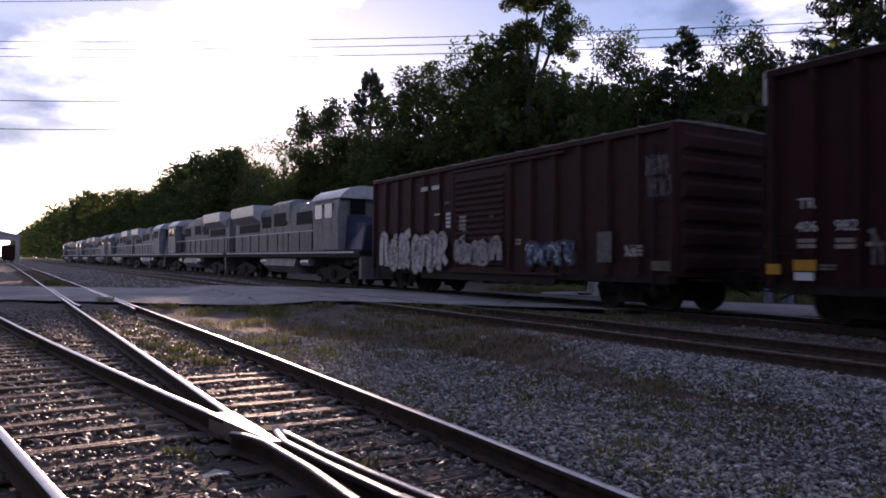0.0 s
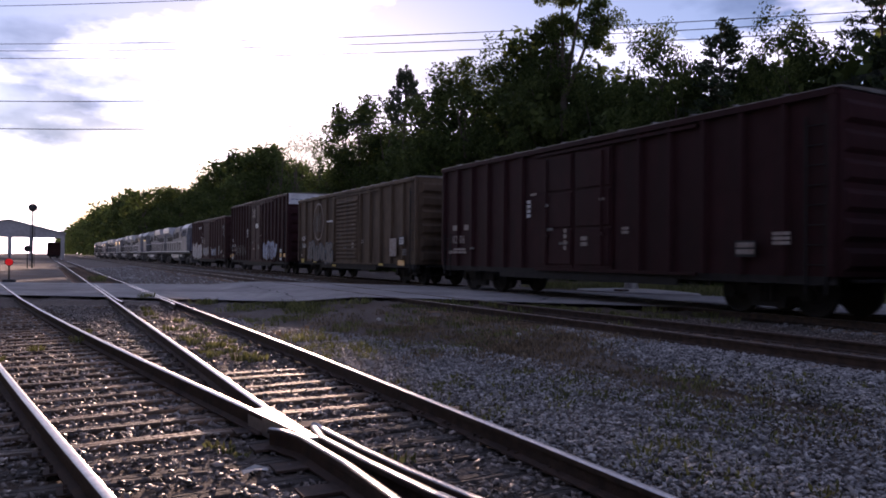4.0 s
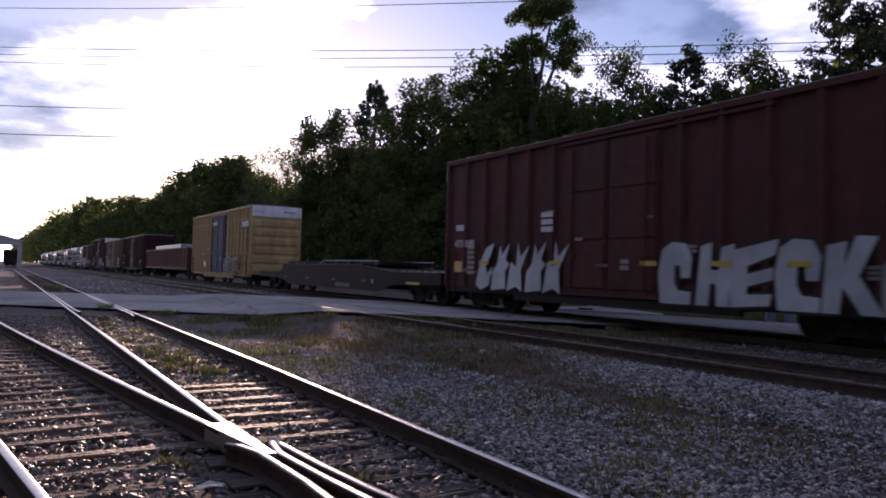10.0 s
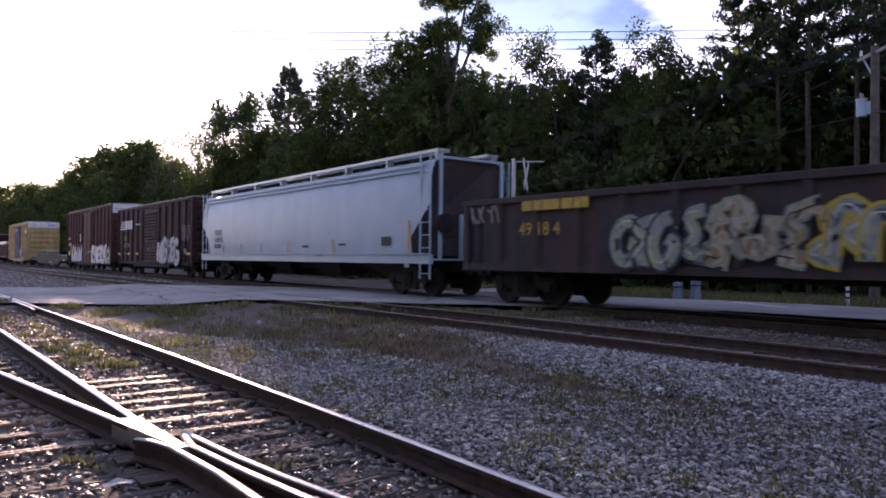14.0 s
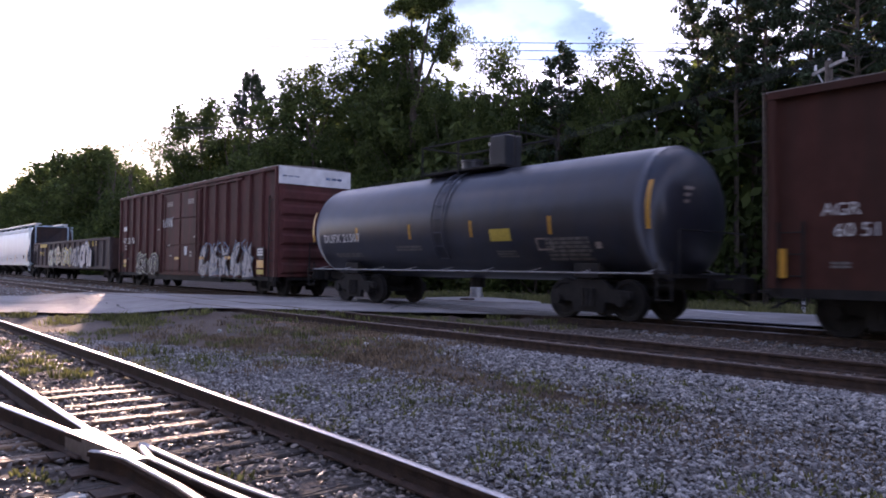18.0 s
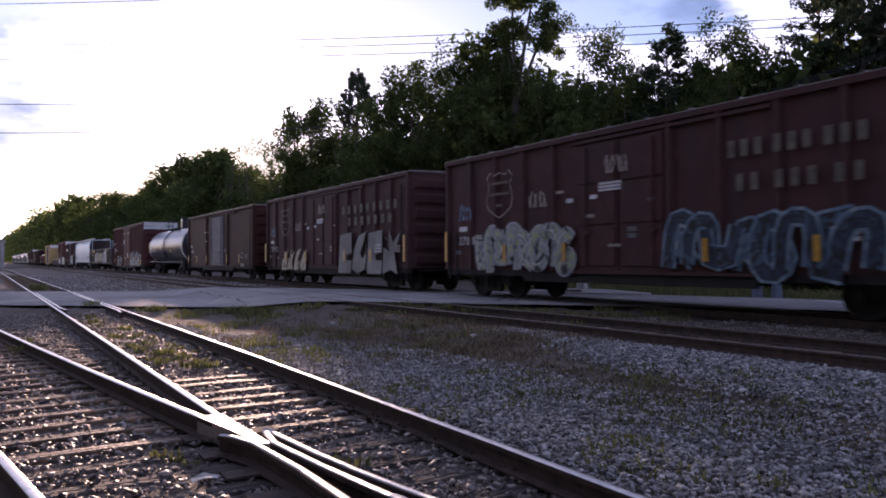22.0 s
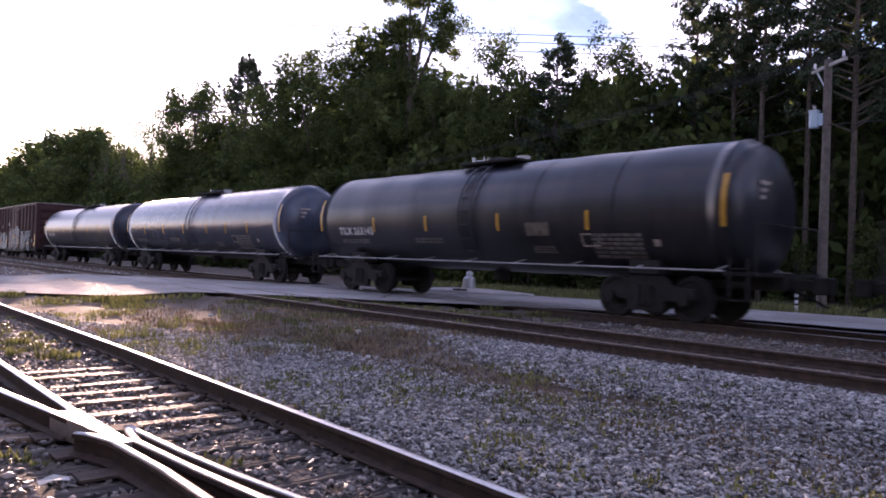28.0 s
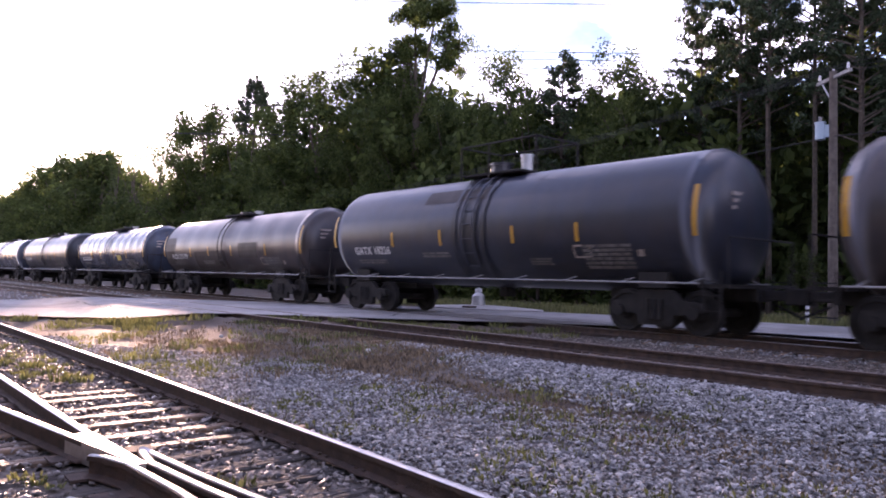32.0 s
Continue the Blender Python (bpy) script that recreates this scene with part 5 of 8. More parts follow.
    graffiti(c, -2.2, 0.78, 3.8, 1.05, 6, DIMINK, NAVYSPRAY, 25, label="faint grey sprayed lettering", thick=0.14)
    graffiti(c, -3.2, 2.4, 0.9, 1.1, 3, DIMINK, DIMINK, 26, thick=0.05)
    plate(c, -0.83, 0.77, 0.45, 0.2, LEMON)
    plate(c, -2.95, 0.78, 0.4, 0.12, LEMON)
    plate(c, -5.9, 0.62, 0.5, 0.1, LEMON)
    plate(c, -11.78, 0.74, 0.45, 0.1, LEMON)
    plate(c, -13.74, 0.78, 0.62, 0.22, AMBER)
    plate(c, -12.9, 1.15, 0.66, 0.75, FADEINK, label="patch of old paint")
    plate(c, -13.84, 1.59, 0.48, 0.38, INK)
    bars(c, -13.88, 1.92, 0.4, 0.3, 3, WHITEINK, x=-W - 0.115, seed=31)
    bars(c, -5.0, 2.95, 0.9, 0.12, 1, WHITEINK, x=-W - 0.109, seed=32)
    add(c, -8.4)
    # 4 long dark boxcar
    c = boxcar("long dark maroon boxcar with faded numbers", 15.35, 4.56, BLACKBROWN, 15, "plate", doorw=3.1, doory=0.5)
    bars(c, -0.95, 2.26, 0.3, 0.26, 1, FADEINK, seed=39)
    bars(c, -1.75, 2.26, 0.3, 0.26, 1, FADEINK, seed=40)
    lettering(c, "02 06", -0.9, 1.62, 0.4, FADEINK)
    bars(c, -1.0, 1.45, 0.9, 0.2, 2, FADEINK, seed=38)
    bars(c, -5.5, 2.86, 0.2, 0.55, 4, WHITEINK, seed=34)
    bars(c, -6.4, 2.7, 0.16, 0.12, 1, WHITEINK, seed=35)
    bars(c, -7.3, 1.96, 0.12, 0.63, 4, FADEINK, x=-W - 0.109, seed=36)
    plate(c, -13.1, 1.2, 0.5, 0.34, INK)
    bars(c, -13.13, 1.5, 0.44, 0.28, 2, FADEINK, x=-W - 0.115, seed=37)
    add(c, -25.8)
    # 5 red gondola with a raised load cover
    c = gondola("faded red gondola with ribbed sides and a pale cover", 19.7, 2.62, REDGON, 19, True)
    add(c, -43.0)
    # 6 yellow boxcar
    c = boxcar("yellow boxcar with a navy blue door and white end panel", 15.7, 5.14, YELLOW, 19, "plate", NAVY, 3.75, 0.5075, True, 6, low=0.76, sill=YELLOW)
    for z in (2.0, 3.05, 4.12):
        for a, b in ((-0.2, -6.05), (-9.9, -15.5)):
            bm = bmesh.new()
            box(bm, -W - 0.075, -W, b, a, z, z + 0.08)
            part("side_rail", bm, YELLOW, c)
    plate(c, -13.85, 3.56, 1.6, 0.56, INK, -W - 0.11, "emblem", "black emblem panel")
    bm = bmesh.new()
    for k in range(3):
        box(bm, -W - 0.135, -W - 0.122, -14.38 - 0.48 * k, -14.02 - 0.48 * k, 3.66, 4.0)
    part("emblem_mark", bm, WHITEINK, c)
    bars(c, -6.48, 4.25, 1.25, 0.22, 2, WHITEINK, x=-W - 0.109, seed=41)
    bars(c, -1.5, 2.5, 1.7, 0.5, 2, FADEINK, x=-W - 0.012, seed=42)
    bars(c, -13.7, 3.6, 2.0, 0.4, 2, FADEINK, x=-W - 0.012, seed=43)
    graffiti(c, -9.65, 0.8, 2.3, 1.0, 3, INK, SPRAYW, 45, label="dark sprayed lettering with a white rim")
    graffiti(c, -11.9, 0.8, 1.9, 1.0, 3, SPRAYO, INK, 46, label="red and orange sprayed lettering")
    plate(c, -4.19, 1.16, 0.62, 0.42, GALV)
    plate(c, -5.3, 2.34, 0.3, 0.1, WHITEP)
    add(c, -64.5)
    # 7 flat car
    c = flatcar("empty dark flat car with yellow reflective strips", 20.6)
    bars(c, -11.3, 0.62, 1.7, 0.24, 1, DIMINK, x=-1.475, seed=48)
    add(c, -81.9)
    # 8 red-brown boxcar with large white letters
    c = boxcar("red-brown boxcar with large white sprayed letters and a white end panel", 15.55, 5.07, RED, 14, "plate", doorw=3.25, doory=0.497, endwhite=True, low=0.74)
    bars(c, -0.79, 2.72, 0.45, 0.26, 1, WHITEINK, seed=50)
    lettering(c, "473 030", -0.72, 2.0, 0.34, WHITEINK)
    bars(c, -1.5, 2.2, 0.4, 1.1, 7, FADEINK, seed=51)
    plate(c, -0.75, 1.2, 0.45, 0.35, AMBER)
    block_letters(c, ("hook", "flame", "shard", "flame", "shard"), -2.0, 0.68, 0.8, 1.42, PALESILVER, INK, "angular white sprayed lettering", 0.3, edge=0.09)
    bars(c, -5.2, 2.9, 0.5, 0.6, 3, WHITEINK, seed=54)
    block_letters(c, "CHECK", -9.42, 0.62, 0.93, 1.36, PALESILVER, INK, "large silver-white sprayed letters", 0.05)
    block_letters(c, ("house",), -14.35, 0.62, 0.95, 1.25, DULLSILVER, INK, "dull silver sprayed house shape", 0)
    plate(c, -14.55, 1.1, 0.55, 0.28, INK, -W - 0.12, "graffiti_window")
    for y in (-2.2, -5.6, -8.9, -10.9, -12.6, -14.6):
        plate(c, y, 1.45, 0.5, 0.11, LEMON, -W - 0.118)
    add(c, -102.8)
    # 9 red-brown boxcar with a white emblem
    c = boxcar("dark red-brown boxcar with white emblem and ribbed door", 15.45, 4.5, BROWN, 13, "rib", doorw=2.9, doory=0.503)
    bm = bmesh.new()
    for k in range(5):
        box(bm, -W - 0.115, -W - 0.103, -2.1, -0.86 - 0.09 * k, 2.9 + 0.12 * k, 2.965 + 0.12 * k)
    part("emblem", bm, WHITEINK, c, "white striped emblem")
    bm = bmesh.new()
    for y in (-2.2, -2.75, -3.35):
        box(bm, -W - 0.118, -W - 0.103, y - 0.45, y, 2.9, 3.46)
    part("emblem", bm, WHITEINK, c, "white emblem block")
    lettering(c, "SOU", -1.9, 2.2, 0.34, FADEINK)
    lettering(c, "527 239", -1.88, 1.72, 0.4, FADEINK, spread=1.1)
    bars(c, -4.6, 3.2, 1.0, 0.1, 1, WHITEINK, seed=57)
    graffiti(c, -9.4, 0.7, 3.8, 1.5, 4, SPRAYW, SPRAYB, 59, label="white and blue sprayed lettering", thick=0.3)
    graffiti(c, -10.9, 0.8, 1.2, 1.2, 1, SPRAYO, INK, 60, x=-W - 0.109, thick=0.3)
    graffiti(c, -13.75, 2.0, 1.35, 0.95, 4, FADEINK, FADEINK, 61, thick=0.05)
    for y in (-0.4, -2.8, -4.8, -9.6, -11.8, -14.6):
        plate(c, y, 1.25, 0.6, 0.12, LEMON, -W - 0.118)
    add(c, -120.05)
    # 10 covered hopper
    add(hopper("pale grey covered hopper with curved sides and amber strips", 19.65), -136.7)
    # 11 black gondola with coloured spray paint
    c = gondola("weathered black gondola with yellow letters and coloured spray paint", 20.35, 2.68, PURPLE, 15)
    lettering(c, "49 18 4", -2.3, 1.75, 0.46, YELINK)
    bars(c, -2.4, 2.6, 2.2, 0.34, 1, YELINK, seed=63)
    graffiti(c, -0.4, 2.1, 1.2, 0.5, 4, FADEINK, FADEINK, 64, thick=0.05)
    for k, (a, b) in enumerate(((SPRAYG, NAVYSPRAY), (CREAMINK, SPRAYG), (SPRAYG, LEMON), (SPRAYS, NAVYSPRAY))):
        graffiti(c, -5.4 - 2.1 * k, 1.0, 2.0, 1.25, 3, a, b, 65 + k, x=-W - 0.112, thick=0.25)
    graffiti(c, -14.2, 0.95, 2.2, 1.5, 2, SPRAYW, SPRAYB, 70, x=-W - 0.112, label="white and pale blue sprayed lettering", thick=0.4)
    for k in range(3):
        plate(c, -15.3 - 0.9 * k, 2.25, 0.45, 0.35, YELINK, -W - 0.012, "emblem", "yellow emblem block")
    add(c, -157.75)
    # 12 brown boxcar, two doors
    c = boxcar("red-brown boxcar with double doors, coloured spray paint and white end panel", 18.8, 5.05, RED, 17, "plate", doorw=4.65, doory=0.4947, endwhite=True, low=0.74)
    bars(c, -0.9, 3.2, 0.6, 0.32, 1, WHITEINK, seed=72)
    lettering(c, "47 28 06", -0.88, 2.26, 0.48, WHITEINK, spread=1.12)
    bars(c, -1.1, 2.2, 0.4, 0.3, 2, FADEINK, seed=73)
    plate(c, -1.0, 1.2, 0.42, 0.22, AMBER)
    plate(c, -1.0, 1.02, 0.42, 0.12, LEMON)
    graffiti(c, -3.2, 0.68, 3.35, 1.05, 4, INK, SPRAYG, 75, label="black and pale sprayed lettering", thick=0.34)
    graffiti(c, -7.0, 2.95, 1.4, 0.5, 5, SPRAYW, SPRAYW, 76, x=-W - 0.112, thick=0.07)
    bars(c, -7.6, 4.15, 0.75, 0.24, 3, FADEINK, x=-W - 0.109, seed=77)
    bars(c, -10.2, 4.15, 0.75, 0.24, 3, FADEINK, x=-W - 0.109, seed=78)
    plate(c, -9.9, 1.6, 0.3, 0.4, WHITEP, -W - 0.109)
    block_letters(c, ("hook", "flame", "shard", "hook", "flame"), -11.65, 0.68, 1.05, 1.35, SPRAYS, NAVYSPRAY, "silver and dark blue sprayed lettering", -0.15, edge=0.16)
    graffiti(c, -11.9, 1.7, 4.6, 0.5, 6, SPRAYB, NAVYSPRAY, 81, x=-W - 0.122, thick=0.06)
    graffiti(c, -11.75, 0.75, 5.2, 1.25, 8, NAVYSPRAY, NAVYSPRAY, 83, x=-W - 0.125, thick=0.05)
    plate(c, -17.29, 1.06, 0.56, 0.3, AMBER)
    plate(c, -17.29, 0.82, 0.56, 0.18, LEMON)
    plate(c, -17.3, 1.45, 0.55, 0.4, INK)
    bars(c, -17.34, 1.8, 0.46, 0.3, 3, WHITEINK, x=-W - 0.115, seed=79)
    for y in (-3.4, -6.0, -8.7, -11.7, -14.4):
        plate(c, y, 1.4, 0.5, 0.12, AMBER, -W - 0.11)
    add(c, -179.75)
    # 13 black tank car with a tall vent
    add(tankcar("black tank car with white lettering and a tall silver vent", 14.8, TANKSLATE, mark="DUFX 21507", marks=(0.75, 3.4, 6.1, 8.7, 11.4, 14.05), stack=0.75, seed=1, board=LEMON), -200.3)
    # 14 brown boxcar with a grey door
    c = boxcar("smooth rust-brown boxcar with a grey panelled door", 15.5, 4.48, RUSTBROWN, 3, "panel", GREYDOOR, 2.97, 0.505)
    lettering(c, "AGR", -1.0, 2.06, 0.3, WHITEINK)
    lettering(c, "60 51", -1.2, 1.71, 0.32, WHITEINK)
    bars(c, -5.0, 3.1, 0.35, 0.1, 1, WHITEINK, seed=84)
    bars(c, -5.2, 2.5, 0.3, 0.1, 1, WHITEINK, seed=85)
    for y in (-0.29, -2.73, -5.32, -10.27, -12.83):
        plate(c, y, 1.02, 0.12, 0.5, AMBER)
    for dy, dz, w, h in ((0, 0, 0.56, 0.03), (0, 0.27, 0.56, 0.03), (0, 0.03, 0.03, 0.24), (0.53, 0.03, 0.03, 0.24)):
        plate(c, -13.18 - dy, 1.3 + dz, w, h, FADEINK, name="notice_frame")
    bars(c, -13.25, 0.98, 0.6, 0.2, 2, FADEINK, seed=86)
    add(c, -216.8)
    # 15, 16 maroon boxcars of one line
    for y0, seed, num, two in ((-234.55, 90, "275 75", False), (-252.45, 110, "270 03", True)):
        c = boxcar("faded maroon boxcar with faded lettering, shield emblem and spray paint", 15.85 if two else 15.55, 4.5, MAROON, 12, "plate", doorw=2.85, doory=0.487 if two else 0.503)
        bm = bmesh.new()
        ring = [(-0.62, 0.48), (-0.46, 0.64), (-0.3, 0.52), (0, 0.6), (0.3, 0.52), (0.46, 0.64), (0.62, 0.48), (0.52, 0.2), (0.64, -0.15), (0.58, -0.45), (0.3, -0.62), (0, -0.75), (-0.3, -0.62), (-0.58, -0.45), (-0.64, -0.15), (-0.52, 0.2)]
        for a, b in zip(ring, ring[1:] + ring[:1]):
            v = [bm.verts.new((-W - 0.109, -3.03 - p[0] * k, 3.08 + p[1] * k)) for p in (a, b) for k in (0.95, 1.0)]
            bm.faces.new((v[0], v[1], v[3], v[2]))
        part("emblem", bm, FADEINK, c, "faded shield emblem")
        for zz, ww in ((3.4, 0.8), (3.08, 0.9), (2.75, 0.3)):
            bars(c, -3.03 + ww / 2, zz, ww, 0.1, 1, OCHREINK, x=-W - 0.106, seed=seed + int(zz * 10))
        bars(c, -0.92, 2.16, 0.45, 0.2, 1, WHITEINK, seed=seed + 8)
        graffiti(c, -0.9, 2.36, 0.7, 0.5, 4, SPRAYB, SPRAYW, seed + 9, thick=0.05)
        graffiti(c, -4.4, 2.55, 0.75, 0.45, 4, FADEINK, FADEINK, seed + 10, thick=0.05)
        graffiti(c, -7.3, 3.2, 0.8, 0.45, 4, FADEINK, FADEINK, seed + 11, x=-W - 0.13, thick=0.05)
        plate(c, -5.93, 2.58, 0.25, 0.11, WHITEP, -W - 0.105)
        plate(c, -6.8, 2.62, 0.25, 0.1, WHITEP, -W - 0.105)
        spots = [(3.16, -10.73 - 0.3 * k - 0.1 * (k // 3)) for k in range(9)] + [(2.48, -10.92 - 0.33 * k - (0.18 if k > 1 else 0) - (0.18 if k > 4 else 0)) for k in range(7)]
        if not two:
            spots = [(3.04, -9.83 - 0.57 * k) for k in range(9)] + [(2.54, -10.43 - 0.59 * k) for k in range(7)]
        for zz, yy in spots:
            plate(c, yy - 0.03, zz, 0.16 if two else 0.24, 0.34, OCHREINK, -W - 0.103, "name_bar", "", 0.004)
        lettering(c, num, -0.9, 1.6, 0.36, WHITEINK, x=-W - 0.105, spread=1.1)
        bars(c, -7.1, 3.0, 0.75, 0.24, 3, WHITEINK, x=-W - 0.109, seed=seed + 2)
        if two:
            graffiti(c, -1.9, 0.72, 4.2, 1.4, 5, SPRAYG, SPRAYS, seed + 3, label="grey-green sprayed lettering")
            graffiti(c, -9.3, 0.75, 4.5, 1.35, 5, NAVYSPRAY, PALEBLUE, seed + 4, label="blue sprayed lettering with pale rim", thick=0.34)
        else:
            block_letters(c, ("flame", "shard", "hook", "flame"), -2.5, 0.66, 0.8, 1.05, CREAMINK, INK, "cream and black sprayed lettering", 0.28, edge=0.08)
            block_letters(c, ("slab", "hook", "slab", "shard"), -9.5, 0.62, 1.3, 1.65, DULLSILVER, INK, "large dull silver sprayed lettering", 0.05, edge=0.07)
            graffiti(c, -9.75, 0.75, 5.2, 1.5, 4, DIMINK, DIMINK, seed + 5, x=-W - 0.175, thick=0.03)
        for y in (-0.2, -3.3, -5.85, -10.2, -12.6, -15.3):
            plate(c, y, 1.08, 0.13, 0.48 if -15 < y < -1 else 0.95, AMBER, -W - 0.19)
        bars(c, -12.9, 1.74, 0.5, 0.34, 3, WHITEINK, x=-W - 0.112, seed=seed + 7)
        add(c, y0)
    # 17 brown boxcar with big silver letters
    c = boxcar("brown boxcar covered with large silver sprayed letters", 15.45, 4.45, BROWN, 13, "plate", doorw=3.0, doory=0.49)
    lettering(c, "00", -2.75, 2.42, 0.36, FADEINK)
    bars(c, -0.35, 3.0, 0.35, 1.1, 4, FADEINK, seed=130)
    bars(c, -1.1, 3.2, 0.35, 0.6, 2, FADEINK, seed=134)
    plate(c, -0.1, 1.07, 0.45, 0.2, AMBER)
    block_letters(c, ("slab", "hook", "slab", "shard"), -0.95, 0.70, 1.02, 1.38, DULLSILVER, INK, "silver sprayed lettering with dark rim", 0.12, edge=0.12)
    graffiti(c, -1.1, 0.8, 4.0, 1.15, 5, PALEBLUE, PALEBLUE, 131, x=-W - 0.125, thick=0.04)
    graffiti(c, -5.8, 0.72, 4.0, 1.75, 4, NAVYSPRAY, SPRAYS, 132, label="silver and blue sprayed lettering", thick=0.36)
    graffiti(c, -10.2, 0.75, 3.25, 1.3, 3, NAVYSPRAY, PALEBLUE, 133, label="dark blue sprayed lettering with pale rim", thick=0.3)
    plate(c, -5.65, 2.6, 0.25, 0.3, WHITEP, label="white sticker")
    for y, z in ((-2.65, 1.1), (-5.4, 1.1), (-10.0, 1.1)):
        plate(c, y, z, 0.13, 0.46, AMBER, -W - 0.19)
    plate(c, -8.1, 1.58, 0.4, 0.15, AMBER, -W - 0.19)
    plate(c, -13.1, 1.15, 0.4, 0.12, AMBER, -W - 0.19)
    plate(c, -15.2, 1.04, 0.12, 0.86, AMBER)
    plate(c, -14.8, 1.05, 0.45, 0.2, LEMON)
    add(c, -270.4)
    # 18 to 24 tank cars
    for y0, L, colour, mark, marks, rings, jacket, seed, lab in (
            (-287.0, 17.3, TANKSLATE, "INVX 26194", (0.7, 3.3, 6.1, 9.05, 11.6, 14.0, 16.55), 0, False, 140, "slate-black tank car with white lettering and amber strips"),
            (-305.5, 18.15, TANKBLUE, "", (0.7, 3.37, 5.9, 8.4, 11.0, 12.9, 14.85, 17.43), 0, False, 150, "long blue-black tank car with amber strips"),
            (-325.1, 15.65, TANKBLACK, "TILX 263143", (0.78, 3.75, 6.2, 9.0, 11.75, 14.9), 7, False, 160, "black tank car with white lettering and a yellow panel"),
            (-342.5, 14.55, TANKBLUE, "PLCX 221238", (0.8, 4.0, 5.95, 8.6, 10.9, 13.8), 10, False, 170, "blue-grey tank car with ringed barrel and white lettering"),
            (-358.85, 15.2, TANKBROWN, "PLCX 221729", (0.78, 4.15, 6.2, 8.6, 11.7, 14.45), 8, False, 180, "brown-black tank car with faded patches"),
            (-375.15, 14.5, TANKSLATE, "GATX 18226", (0.75, 3.9, 6.1, 8.85, 10.85, 13.75), 0, True, 190, "slate-black tank car with dark centre bands and amber strips"),
            (-390.85, 15.2, TANKBROWN, "", (0.75, 4.0, 7.4, 11.0, 14.45), 0, False, 200, "brown-black tank car with amber strips")):
        add(tankcar(lab, L, colour, mark=mark, marks=marks, rings=rings, jacket=jacket, seed=seed, board={160: OCHREINK, 170: LEMON}.get(seed), R={170: 1.37, 180: 1.37, 190: 1.51}.get(seed, 1.44), cz={170: 2.2, 180: 2.2, 190: 2.36}.get(seed, 2.27), reach=1.9 if seed > 185 else 2.6, patches={180: ((1.0, -0.75, 1.15, 1.25), (4.6, -0.95, 3.4, 0.75), (9.3, -0.5, 1.7, 0.6)), 190: ((5.2, 0.75, 2.6, 0.35),)}.get(seed, ())), y0)


def motions():
    for ob, y0, turned, L in movers:
        walk(ob, [(t, pose(XT, y0 - (L if turned else 0) + SPEED * t, RT, 0, 0, 180 if turned else 0)) for t in (0, 8, 16, 24, 32)])
    # the wheels roll: all turn alike
    rate = math.degrees(SPEED / 0.455)
    every = [o for ob, y0, turned, L in movers for o in ob.children_recursive if o.name.startswith("wheelset")]
    walk(every[0], [(k / 30, pose(0, 0, 0, -rate * k / 30 % 360, 0, 0)) for k in range(961)])
    action, slot = every[0].animation_data.action, every[0].animation_data.action_slot
    for o in every[1:]:
        o.rotation_mode = "QUATERNION"
        o.animation_data_create()
        o.animation_data.action, o.animation_data.action_slot = action, slot


# ---- tracks in detail ----
def track_thing(name, label):
    return tagged(new(name), label, "railway track", kind="structure")


def bend(y):
    """The near track swings a little to the left far off."""
    return -0.0000245 * max(0.0, y - 45) ** 2 if y < 260 else -1.13


def branch_x(y, off=0.0):
    """The branch leaves in a flat curve."""
    u = min(y, 32.0) - 5.2
    return 2.079 - 0.1451 * u + 0.00115 * u * u - 0.088 * max(0.0, y - 32.0) + off


